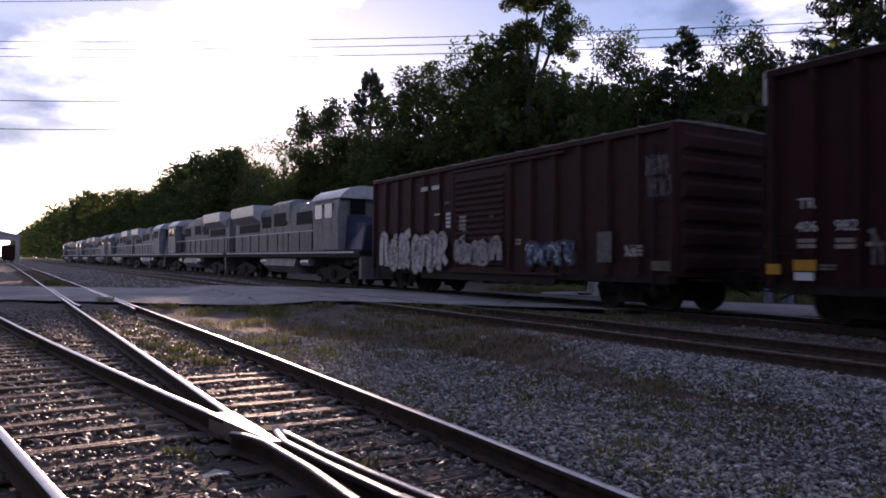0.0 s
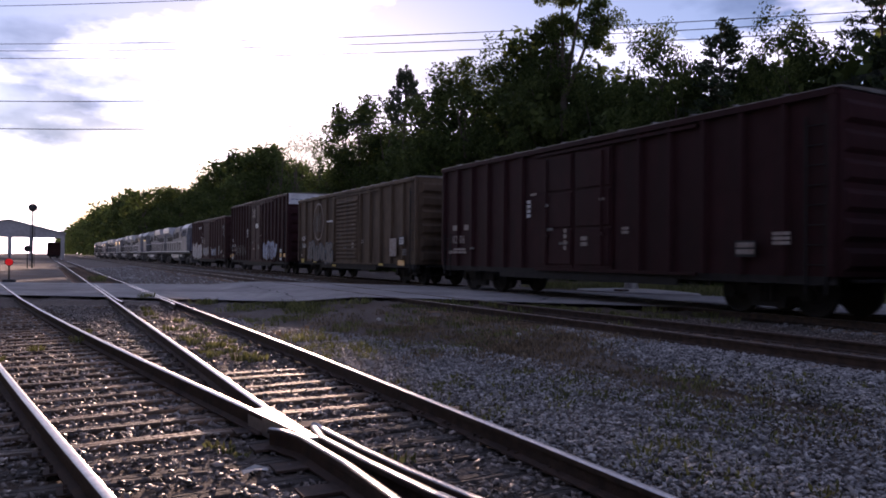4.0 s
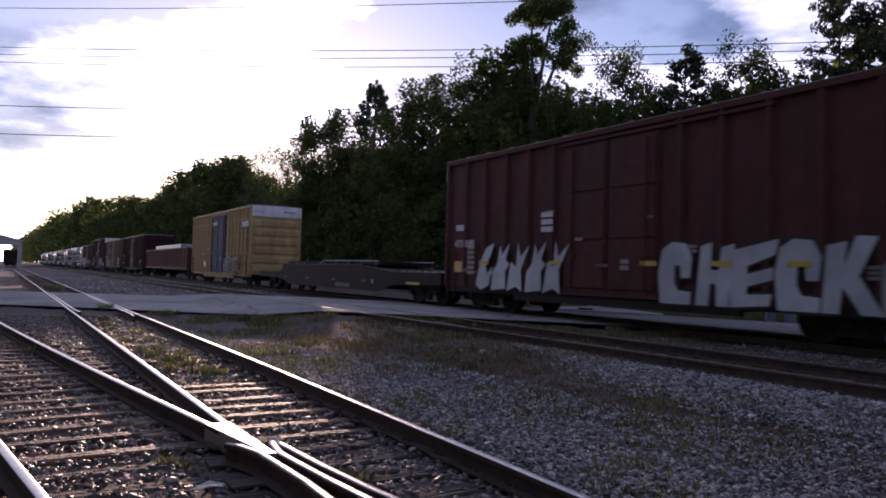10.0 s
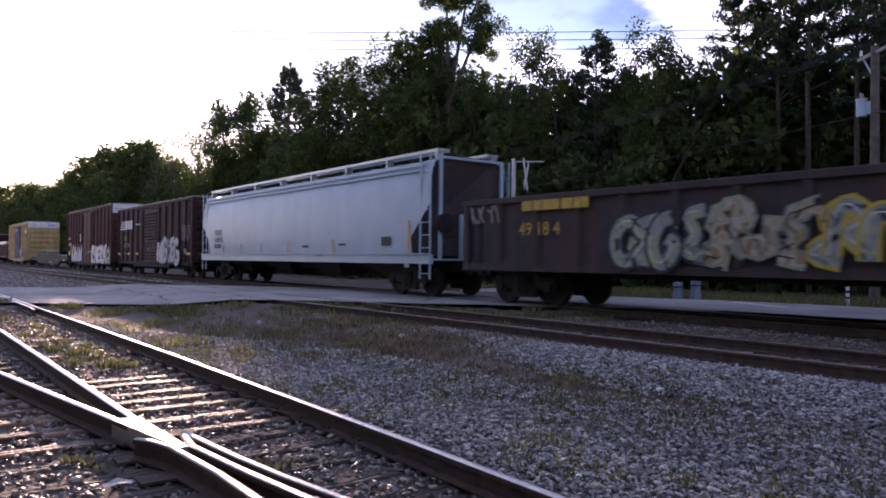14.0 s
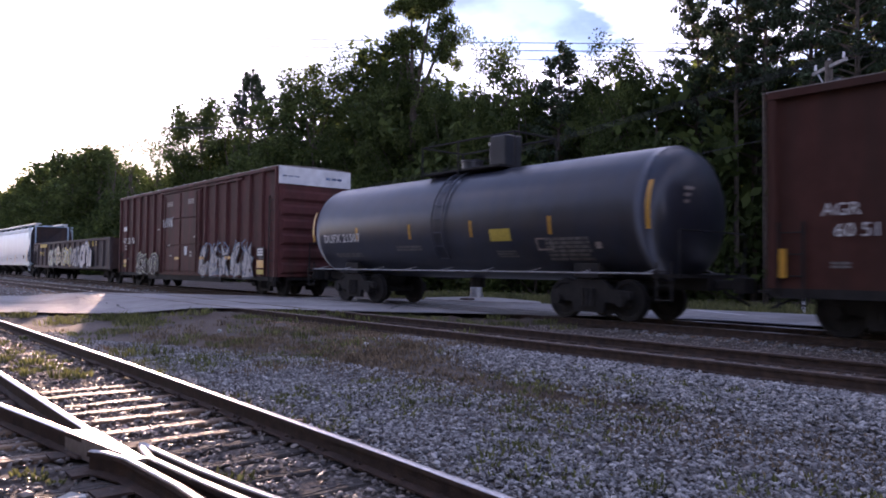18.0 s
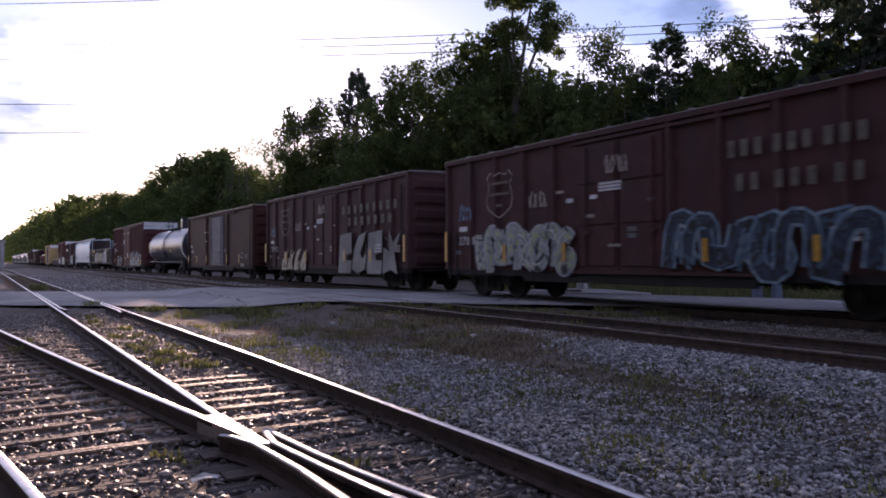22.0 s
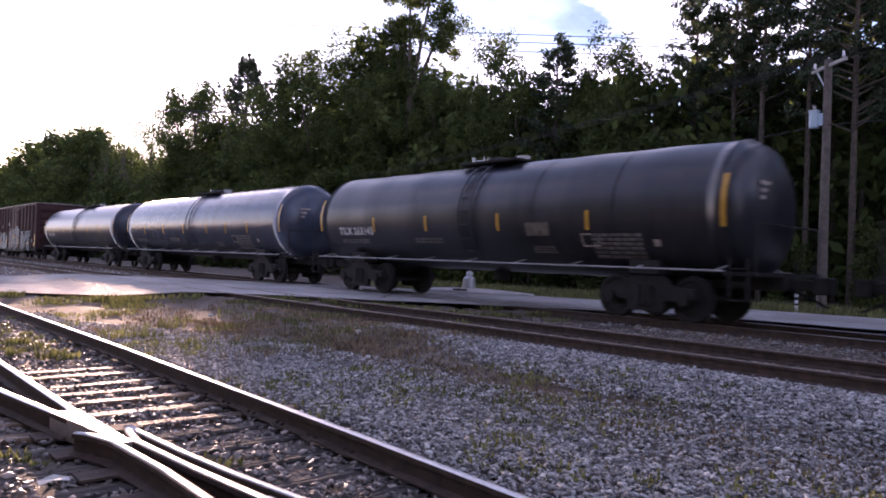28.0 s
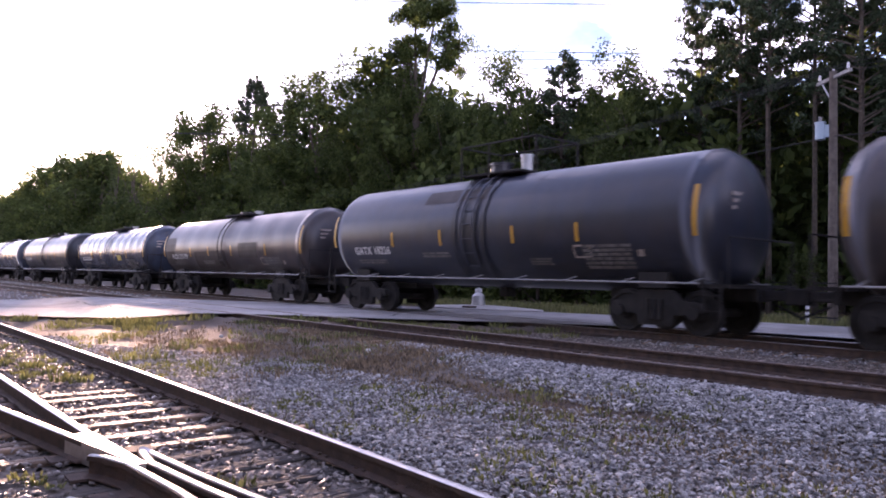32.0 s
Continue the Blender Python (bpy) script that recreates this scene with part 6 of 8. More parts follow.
def build_tracks():
    far = (-12, 0, 10, 25, 45, 60, 80, 100, 130, 160, 200, 232)
    main = track_thing("track_main", "straight railway track with bright worn rails on timber ties")
    rail([(XC, y) for y in (-60, -12, 0, 3.6)], RN, main)
    rail([(XC - 0.002, y) for y in (6.0, 10, 25, 45)] + [(XC + bend(y), y) for y in far[5:]], RN, main)
    rail([(XD - 0.15, -60), (XD - 0.15, -12), (XD - 0.12, 2.5), (XD - 0.065, 4.5), (XD - 0.035, 7)] + [(XD + bend(y), y) for y in far[2:]], RN, main)
    spur = track_thing("track_branch", "branching railway track with bright rails on timber ties")
    rail([(branch_x(y), y) for y in (-3, 0, 2, 3.8)], RN, spur)
    rail([(branch_x(y), y) for y in (6.2, 8, 10, 13, 16, 20, 25, 32, 60, 110)], RN, spur)
    rail([(branch_x(y, -1.55), y) for y in (-3, 0, 2, 4, 6, 8, 10, 13, 16, 20, 25, 32, 60, 110)], RN, spur)
    # the crossing of the two rails: a cast point and flared wing rails
    frog = tagged(new("rail_frog"), "worn steel frog where two rails cross, with flared wing rails", "railway frog", kind="structure")
    bm = bmesh.new()
    z = RN - 0.16
    lo = [bm.verts.new((x, y, z)) for x, y in ((XC + 0.034, 6.5), (XC + 0.055, 5.3), (XC + 0.0, 5.3), (branch_x(6.5) - 0.034, 6.5))]
    hi = [bm.verts.new((p.co.x, p.co.y, RN + 0.001)) for p in lo]
    bm.faces.new(lo)
    bm.faces.new(hi)
    for i in range(4):
        bm.faces.new((lo[i], lo[(i + 1) % 4], hi[(i + 1) % 4], hi[i]))
    part("point", bm, RAILTOP, frog, "polished cast point")
    for path in ([(1.86, 5.78), (1.93, 5.66), (2.0, 5.4), (2.045, 4.6), (2.04, 3.6)],
                 [(2.22, 5.80), (2.18, 5.66), (2.13, 5.35), (2.19, 4.6), (branch_x(3.8), 3.8)],
                 [(2.22, 5.80), (2.23, 5.6), (2.28, 4.9), (2.345, 4.3), (2.43, 3.75), (2.53, 3.25)]):
        ob = again("wing_rail", mesh("wing_rail", *sweep(RAIL_FOOT, path, RN - 0.165), SHADERUST), frog)
        again("rail_head", mesh("rail_head", *sweep([(0.78 * p, q) for p, q in RAIL_HEAD], path, RN - 0.165), RAILTOP, True), ob)
    bm = bmesh.new()
    for y in (4.0, 4.6, 5.2, 5.8, 6.4):
        box(bm, 1.72, 2.5, y - 0.1, y + 0.1, 0.0, 0.018)
    part("base_plate", bm, RUST, frog)
    for nm, xc, lab in (("track_middle", XN, "empty railway track with rusty rails and half-buried ties"), ("track_train", XT, "railway track under the passing train")):
        t = track_thing(nm, lab)
        for s in (-0.75, 0.75):
            rail([(xc + s, y) for y in (-470, -60, 0, 30, 100, 600)], RT, t, polish=RAILTOP if xc == XT else DULLTOP, foot=RUST)
    # ties
    rnd = random.Random(7)
    lengths = {k: [tie_mesh(k, int(k * 10) + j) for j in range(4)] for k in (2.6, 2.9, 3.3, 3.7, 4.1)}
    shaded_ties = {k: [tie_mesh(k, int(k * 10) + 5 + j, SHADETIE) for j in range(3)] for k in (2.6, 2.9, 3.3, 3.7, 4.1)}
    y = 0.3
    while y < 23.6:
        left, right = branch_x(y, -1.55) - 0.5, XD + 0.45
        span = right - left
        dz = 0.005 * rnd.random()
        if y < 6.2 and span < 4.2:
            k = min(lengths, key=lambda q: abs(q - span))
            again("tie", rnd.choice(shaded_ties[k]), main, pose((left + right) / 2 + rnd.uniform(-0.12, 0.12), y + rnd.uniform(-0.05, 0.05), -0.002 + dz, rnd.uniform(-2, 2), 0, rnd.uniform(-2.2, 2.2)))
        elif span < 4.2:
            k = min(lengths, key=lambda q: abs(q - span))
            again("tie", rnd.choice(lengths[k]), main, pose((left + right) / 2 + rnd.uniform(-0.1, 0.1), y + rnd.uniform(-0.04, 0.04), 0.012 + dz, rnd.uniform(-1.5, 1.5), 0, rnd.uniform(-1.6, 1.6)))
        else:
            if y < 10 or rnd.random() < 0.3:
                again("tie", rnd.choice(lengths[2.6]), main, pose((XC + XD) / 2 + rnd.uniform(-0.08, 0.08), y + rnd.uniform(-0.05, 0.05), 0.008 + dz, rnd.uniform(-1.5, 1.5), 0, rnd.uniform(-1.6, 1.6)))
            again("tie", rnd.choice(lengths[2.6]), spur, pose(branch_x(y, -0.775) + rnd.uniform(-0.1, 0.1), y + 0.08 + rnd.uniform(-0.05, 0.05), 0.010 + dz, rnd.uniform(-1.5, 1.5), 0, 6 + rnd.uniform(-2.5, 2.5)))
        y += 0.52
    y = 41.5
    while y < 90:
        again("tie", rnd.choice(lengths[2.6]), main, pose((XC + XD) / 2 + bend(y), y, 0.01, 0, 0, rnd.uniform(-1.5, 1.5)))
        y += 0.55
    for nm, xc, y0, y1 in (("track_middle", XN, -6, 16.5), ("track_middle", XN, 34, 70), ("track_train", XT, -6, 9.5), ("track_train", XT, 28, 60)):
        t = bpy.data.objects[nm]
        y = y0
        while y < y1:
            again("tie", rnd.choice(lengths[2.6]), t, pose(xc + rnd.uniform(-0.05, 0.05), y, RT - 0.157, 0, 0, rnd.uniform(-1, 1)))
            y += 0.54
    y = -0.22
    while y > -14:
        again("tie", rnd.choice(lengths[2.9]), main, pose((XC + XD) / 2 + rnd.uniform(-0.1, 0.1), y, 0.004, 0, 0, rnd.uniform(-1.6, 1.6)))
        y -= 0.52
    # plates and spikes on the near ties
    bm = bmesh.new()
    box(bm, -0.14, 0.14, -0.09, 0.09, 0, 0.012)
    for sx, sy in ((-0.09, -0.05), (0.09, 0.05), (-0.09, 0.05)):
        box(bm, sx - 0.012, sx + 0.012, sy - 0.012, sy + 0.012, 0.012, 0.04)
    tp = done(bm, "tie_plate", RUST)
    y = 0.6
    while y < 12:
        for ob, x in ((main, XD), (main, XC), (spur, branch_x(y, -1.55))):
            if ob is main and x == XC and 3.6 < y < 6.6:
                continue
            again("tie_plate", tp, ob, pose(x, y, 0.006))
        y += 0.52


# ---- stones ----
def scatter_stones(name, label, count, place, size, material, seed):
    rng = np.random.default_rng(seed)
    base = np.array([(0, 0, 1), (0.9, 0, 0.2), (0.2, 0.9, 0.1), (-0.85, 0.1, 0.25), (-0.1, -0.9, 0.15), (0.5, 0.5, -0.6), (-0.5, -0.4, -0.6)])
    tri = np.array([(0, 1, 2), (0, 2, 3), (0, 3, 4), (0, 4, 1), (1, 5, 2), (3, 2, 5), (4, 6, 1), (3, 6, 4)])
    xy = place(rng, count)
    n = len(xy)
    z = np.array([rise(x, y) for x, y in xy])
    s = rng.uniform(size[0], size[1], (n, 1, 1)) * rng.uniform(0.5, 1.45, (n, 1, 3)) * np.array([1, 1, 0.5])
    v = (base[None] + rng.uniform(-0.34, 0.34, (n, 7, 3))) * s
    tip = rng.normal(0, 0.4, (n, 1))
    lean = v[..., 2] * np.cos(tip) + v[..., 0] * np.sin(tip)
    v[..., 0] = v[..., 0] * np.cos(tip) - v[..., 2] * np.sin(tip)
    v[..., 2] = lean
    a = rng.uniform(0, 2 * math.pi, n)
    c, d = np.cos(a)[:, None], np.sin(a)[:, None]
    x, y = v[..., 0] * c - v[..., 1] * d, v[..., 0] * d + v[..., 1] * c
    verts = np.stack([x + xy[:, 0, None], y + xy[:, 1, None], v[..., 2] + z[:, None] + rng.uniform(-0.012, 0.026, (n, 1))], -1).reshape(-1, 3)
    faces = (tri[None] + 7 * np.arange(n)[:, None, None]).reshape(-1, 3)
    me = bpy.data.meshes.new(name)
    me.vertices.add(len(verts))
    me.vertices.foreach_set("co", verts.ravel())
    me.loops.add(faces.size)
    me.loops.foreach_set("vertex_index", faces.ravel())
    me.polygons.add(len(faces))
    me.polygons.foreach_set("loop_start", np.arange(len(faces)) * 3)
    me.update(calc_edges=True)
    me.materials.append(material)
    tagged(new(name, me), label, "gravel", kind="stuff")


def patchy(x, y, k=0.35, off=0.0):
    return np.array([noise.noise((a * k, b * k, 7.3 + off)) for a, b in zip(x, y)])


def on_rail(x, y, w=0.09):
    m = (np.abs(x - XD) < w) | ((np.abs(x - XC) < w) & ((y < 3.6) | (y > 6.5)))
    b = np.array([branch_x(v) for v in y])
    return m | (np.abs(x - b) < w) | (np.abs(x - b + 1.55) < w)


def build_stones():
    def crib(rng, n):
        y = 0.6 + 23 * rng.random(n) ** 1.6
        x = -2.8 + 6.6 * rng.random(n)
        y[:n // 6] = -9 + 9.8 * rng.random(n // 6)
        near_tie = np.abs((y - 0.3) / 0.52 - np.round((y - 0.3) / 0.52)) < 0.19
        keep = ~on_rail(x, y) & (x > np.array([branch_x(v) for v in y]) - 2.7) & ~(near_tie & (rng.random(len(x)) < np.where((y > 12) | (y < 6.2), 0.72, 0.86)))
        return np.stack([x, y], 1)[keep]

    def yard(rng, n):
        y = 0.8 + 17 * rng.random(n) ** 1.5
        x = 3.6 + 3.9 * rng.random(n)
        y[:n // 7] = -7 + 8 * rng.random(n // 7)
        p = patchy(x, y, 0.6)
        edge = np.interp(y, [0, 3, 6, 9, 11, 13, 17], [7.5, 7.4, 7.0, 6.5, 6.2, 5.7, 4.3]) + 0.9 * p
        thin = (x > 5.4 + 0.8 * p) & (rng.random(n) < 0.4)
        keep = (x < edge) & ~thin & (p > -0.62 - 0.3 * rng.random(n)) & ~on_rail(x, y)
        return np.stack([x, y], 1)[keep]

    def bank(rng, n):
        y = 0.2 + 11.2 * rng.random(n) ** 1.2
        x = 7.0 + 1.85 * rng.random(n)
        y[:n // 7] = -7 + 7.4 * rng.random(n // 7)
        p = patchy(x, y, 0.8, 3.0)
        foot = np.interp(y, [2.5, 5, 6.4, 8.4, 10.8], [7.45, 7.3, 7.35, 7.8, 8.7])
        keep = x > foot + 0.35 * p - 0.5 * rng.random(n) ** 3
        return np.stack([x, y], 1)[keep]

    def between(rng, n):
        y = -1 + 13 * rng.random(n)
        x = 9.1 + 4.4 * rng.random(n)
        keep = (np.abs(x - XN - 0.75) > 0.1) & (y < 26.5 - x)
        return np.stack([x, y], 1)[keep]

    def under(rng, n):
        x = 10.9 + 5.4 * rng.random(n)
        y = -2 + 12 * rng.random(n)
        return np.stack([x, y], 1)[(y < 24 - x) & (x > 13)]

    def beyond(rng, n):
        x = 4 + 13 * rng.random(n)
        y = 36 + 50 * rng.random(n)
        return np.stack([x, y], 1)
    scatter_stones("crib_ballast", "grey ballast stones between the ties", 59000, crib, (0.013, 0.040), SOOTSTONE, 1)
    scatter_stones("yard_gravel", "loose grey gravel between the tracks", 83000, yard, (0.011, 0.031), STONE, 2)
    scatter_stones("ballast_shoulder", "pale grey ballast stones banked beside the middle track", 44000, bank, (0.014, 0.036), STONE, 3)
    scatter_stones("middle_ballast", "grey ballast around the middle track", 13000, between, (0.013, 0.028), SOOTSTONE, 4)
    scatter_stones("train_ballast", "dusty ballast under the train", 6000, under, (0.02, 0.045), STONE, 5)
    scatter_stones("far_gravel", "grey gravel beyond the road", 6000, beyond, (0.03, 0.07), STONE, 6)


# ---- weeds ----
def blades(name, label, centres, height, count, material, seed, spread=0.14):
    rng = np.random.default_rng(seed)
    verts, faces = [], []
    for cx, cy, cz, k in centres:
        for _ in range(int(count * k)):
            a, r = rng.uniform(0, 2 * math.pi), spread * k * math.sqrt(rng.random()) * 1.2
            x, y = cx + r * math.cos(a), cy + r * math.sin(a)
            h = height * k * rng.uniform(0.45, 1.1)
            b = rng.uniform(0, 2 * math.pi)
            w = 0.003 + 0.008 * rng.random()
            lx, ly = math.cos(a) * h * rng.uniform(0.1, 0.6), math.sin(a) * h * rng.uniform(0.1, 0.6)
            i = len(verts)
            dx, dy = w * math.cos(b), w * math.sin(b)
            verts += [(x - dx, y - dy, cz), (x + dx, y + dy, cz), (x + lx * 0.5 + dx * 1.3, y + ly * 0.5 + dy * 1.3, cz + h * 0.6), (x + lx * 0.5 - dx * 1.3, y + ly * 0.5 - dy * 1.3, cz + h * 0.6), (x + lx, y + ly, cz + h * 0.95)]
            faces += [(i, i + 1, i + 2, i + 3), (i + 3, i + 2, i + 4)]
    tagged(new(name, mesh(name, verts, faces, material)), label, "weeds", kind="stuff")


def build_weeds():
    rng = np.random.default_rng(11)

    def along(pts, n, jitter, kmin=0.6, kmax=1.4):
        out = []
        for _ in range(n):
            i = rng.integers(0, len(pts) - 1)
            f = rng.random()
            x = pts[i][0] + (pts[i + 1][0] - pts[i][0]) * f + rng.normal(0, jitter)
            y = pts[i][1] + (pts[i + 1][1] - pts[i][1]) * f + rng.normal(0, jitter)
            out.append((x, y, rise(x, y), rng.uniform(kmin, kmax)))
        return out
    blades("roadside_weeds", "green weeds along the road edge", [(cx + rng.normal(0, 0.22), cy + rng.normal(0, 0.22), cz, k * rng.uniform(0.5, 1.1)) for cx, cy, cz, k in along([(3.8, 23), (6.6, 20.4), (10.2, 15.8), (13.6, 11.6)], 34, 0.35, 0.5, 1.4) for _ in range(7)], 0.17, 26, GRASSM, 21)
    blades("track_weeds", "yellow-green weeds between the rails", along([(2.6, 21), (2.8, 14), (2.9, 10.5)], 34, 0.3, 0.35, 0.9) + [(2.52, 5.1, -0.02, 0.55), (2.64, 5.0, -0.02, 0.5), (2.5, 4.9, -0.02, 0.4), (1.55, 5.9, -0.02, 0.45), (1.47, 6.05, -0.02, 0.4), (1.62, 5.7, -0.02, 0.3), (0.6, 5.4, -0.05, 0.45), (0.95, 4.5, -0.05, 0.5), (1.0, 15.5, 0, 0.6), (0.8, 14, 0, 0.8), (0.2, 13.0, 0, 0.7), (-0.6, 12.5, 0, 0.8), (-0.8, 12.2, 0, 0.6), (-0.3, 12.0, 0, 0.6), (3.1, 25, 0.1, 1.5), (2.75, 46, 0, 2.2), (2.8, 44, 0, 2.2)], 0.17, 62, GRASSM, 22)
    thin = []
    for _ in range(900):
        x, y = 3.9 + 4.2 * rng.random(), 1.2 + 11 * rng.random()
        if noise.noise((x * 0.5, y * 0.5, 2.0)) > -0.08:
            thin.append((x, y, rise(x, y), rng.uniform(0.35, 0.85)))
    blades("gravel_weeds", "thin yellow-green weeds growing through the gravel", thin, 0.10, 17, GRASSM, 23, 0.16)
    dry = []
    for _ in range(620):
        y = 1.5 + 9 * rng.random()
        x = 6.65 + rng.normal(0, 0.5) + 0.02 * (y - 5)
        dry.append((x, y, rise(x, y) - 0.02, rng.uniform(0.3, 0.8)))
    for _ in range(520):
        x, y = 6.0 + 3.2 * rng.random(), 8.3 + 6.5 * rng.random()
        if x > 6.9 - 0.1 * (y - 8.3) + 0.5 * noise.noise((x, y, 3.0)):
            dry.append((x, y, rise(x, y) - 0.01, rng.uniform(0.5, 1.1)))
    for _ in range(190):
        x, y = 4.2 + 4.6 * rng.random(), 9.5 + 8.5 * rng.random()
        if noise.noise((x * 0.4, y * 0.4, 5.0)) > -0.1:
            dry.append((x, y, rise(x, y), rng.uniform(0.5, 1.2)))
    blades("dry_grass", "brown dry grass on the dirt between the tracks", dry, 0.10, 18, DRYGRASS, 24, 0.2)
    low = []
    for _ in range(300):
        y = 10.5 + 11 * rng.random()
        x = 3.9 + (12.0 - 0.42 * (y - 10)) * rng.random()
        if y < edge_at(x) - 0.5 and noise.noise((x * 0.55, y * 0.55, 9.0)) > 0.02:
            low.append((x, y, rise(x, y), rng.uniform(0.5, 1.3)))
    blades("dirt_weeds", "low green weeds in clumps on the dirt before the road", low, 0.13, 34, GRASSM, 26, 0.2)
    verge = []
    for _ in range(1500):
        y = -8 + 36 * rng.random()
        x = 21.8 + 5.5 * rng.random() - 0.12 * max(0, y - 6)
        verge.append((x, y, 0.20, rng.uniform(0.8, 1.6)))
    blades("verge_grass", "green grass verge beyond the road", verge, 0.24, 16, GRASSM, 25, 0.32)


# ---- trees ----
def leaf_mesh(name, centres, per, size, material, rng, flat=0.0):
    """A crown: many small leaves round clump centres (x, y, z, radius)."""
    c = np.repeat(np.array(centres), per, axis=0)
    n = len(c)
    d = rng.normal(size=(n, 3))
    d /= np.linalg.norm(d, axis=1)[:, None]
    p = c[:, :3] + d * (c[:, 3] * rng.random(n) ** 0.45)[:, None] * np.array([1, 1, 1 - flat])
    u = rng.normal(size=(n, 3))
    u /= np.linalg.norm(u, axis=1)[:, None]
    w = np.cross(u, rng.normal(size=(n, 3)))
    w /= np.linalg.norm(w, axis=1)[:, None]
    s = (size * rng.uniform(0.55, 1.25, n))[:, None]
    quad = np.stack([p - u * s, p + w * s * 0.55, p + u * s, p - w * s * 0.55], 1).reshape(-1, 3)
    me = bpy.data.meshes.new(name)
    me.vertices.add(4 * n)
    me.vertices.foreach_set("co", quad.ravel())
    me.loops.add(4 * n)
    me.loops.foreach_set("vertex_index", np.arange(4 * n))
    me.polygons.add(n)
    me.polygons.foreach_set("loop_start", np.arange(n) * 4)
    me.update(calc_edges=True)
    me.materials.append(material)
    return me


def broadleaf(h, r, seed, low=0.15, label="tall leafy broadleaf tree at the wood's edge", clumps=46, per=85, size=0.30):
    rng = np.random.default_rng(seed)
    root = tagged(new("tree"), label, "tree", "trees of the wood")
    bm = bmesh.new()
    k = 6
    pts = [Vector((rng.normal(0, 0.12) * i, rng.normal(0, 0.12) * i, h * 0.86 * i / k)) for i in range(k + 1)]
    for i in range(k):
        tube(bm, pts[i], pts[i + 1], 0.24 * (1 - i / (k + 1)) * h / 18, 7, 0.24 * (1 - (i + 1) / (k + 1)) * h / 18, caps=False)
    centres = []
    for i in range(clumps):
        f = low + (1 - low) * (i + rng.random()) / clumps
        wide = r * (0.55 + 0.75 * math.sin(math.pi * min(1, 0.12 + f * 0.92))) * rng.uniform(0.25, 1.05)
        a = rng.uniform(0, 2 * math.pi)
        z = f * h * 0.96
        centres.append((wide * math.cos(a), wide * math.sin(a), z, rng.uniform(0.7, 1.35) * r / 3.4))
        if i % 4 == 0:
            base = pts[min(k, int(max(0.1, f - 0.12) * k))]
            tube(bm, base, centres[-1][:3], 0.07, 5, 0.02, caps=False)
    part("trunk", bm, BARK, root)
    again("crown", leaf_mesh("crown", centres, per, size, LEAF, rng), root)
    return root


def tall_tree():
    """The tallest tree: a trunk that forks, an open crown held high and to one side."""
    rng = np.random.default_rng(77)
    root = tagged(new("tree"), "tallest broadleaf tree with a forked trunk and open crown", "tree", "trees of the wood")
    bm = bmesh.new()
    fork = Vector((0, 0.3, 12.0))
    tube(bm, (0, 0.6, 0), fork, 0.34, 8, 0.24, caps=False)
    limbs = [Vector((0.2, 1.5, 16.8)), Vector((-0.2, -3.0, 16.2)), Vector((0.1, -1.4, 18.6)), Vector((0, 0.6, 19.2))]
    centres = []
    for tip in limbs:
        tube(bm, fork, tip, 0.17, 7, 0.07, caps=False)
    for cy, cz, ry, rz, n in ((0.7, 19.7, 1.6, 1.5, 17), (-1.7, 19.0, 1.3, 1.5, 14), (-3.4, 16.8, 0.9, 0.9, 9), (-2.9, 15.3, 0.8, 0.6, 6), (1.7, 17.0, 0.9, 1.1, 9), (0.5, 17.2, 0.7, 0.9, 7), (1.6, 15.0, 1.2, 0.9, 10), (0.6, 13.4, 1.4, 0.8, 10)):
        for _ in range(n):
            d = Vector(rng.normal(size=3)).normalized() * rng.random() ** 0.4
            c = (1.5 * d.x, cy + ry * d.y, cz + rz * d.z)
            centres.append((*c, rng.uniform(0.45, 0.8)))
            tube(bm, min(limbs, key=lambda q: (q - Vector(c)).length), c, 0.04, 5, 0.015, caps=False)
    part("trunk", bm, BARK, root)
    again("crown", leaf_mesh("crown", centres, 210, 0.12, LEAF, rng), root)
    return root


def pine(h, r, seed, bare=0.45, label="tall pine with a bare trunk and sparse crown", sparse=1.0):
    rng = np.random.default_rng(seed)
    root = tagged(new("pine_tree"), label, "tree", "trees of the wood")
    bm = bmesh.new()
    tube(bm, (0, 0, 0), (rng.normal(0, 0.1), rng.normal(0, 0.1), h * 0.55), 0.19, 7, 0.13, caps=False)
    tube(bm, (0, 0, h * 0.55), (0, 0, h * 0.98), 0.13, 7, 0.03, caps=False)
    centres = []
    n = int(46 * sparse)
    for i in range(n):
        f = bare + (1 - bare) * (i + rng.random()) / n
        reach = r * (1.05 - 0.75 * ((f - bare) / (1 - bare)) ** 1.5) * rng.uniform(0.5, 1.05)
        a = rng.uniform(0, 2 * math.pi)
        z = f * h
        tip = (reach * math.cos(a), reach * math.sin(a), z + 0.25 * reach)
        tube(bm, (0, 0, z - 0.3), tip, 0.05, 5, 0.015, caps=False)
        centres.append((*tip, rng.uniform(0.35, 0.65)))
        centres.append((tip[0] * 0.62, tip[1] * 0.62, z + 0.12 * reach, rng.uniform(0.3, 0.5)))
    part("trunk", bm, BARK, root)
    again("crown", leaf_mesh("crown", centres, 80, 0.12, NEEDLE, rng, 0.35), root)
    return root


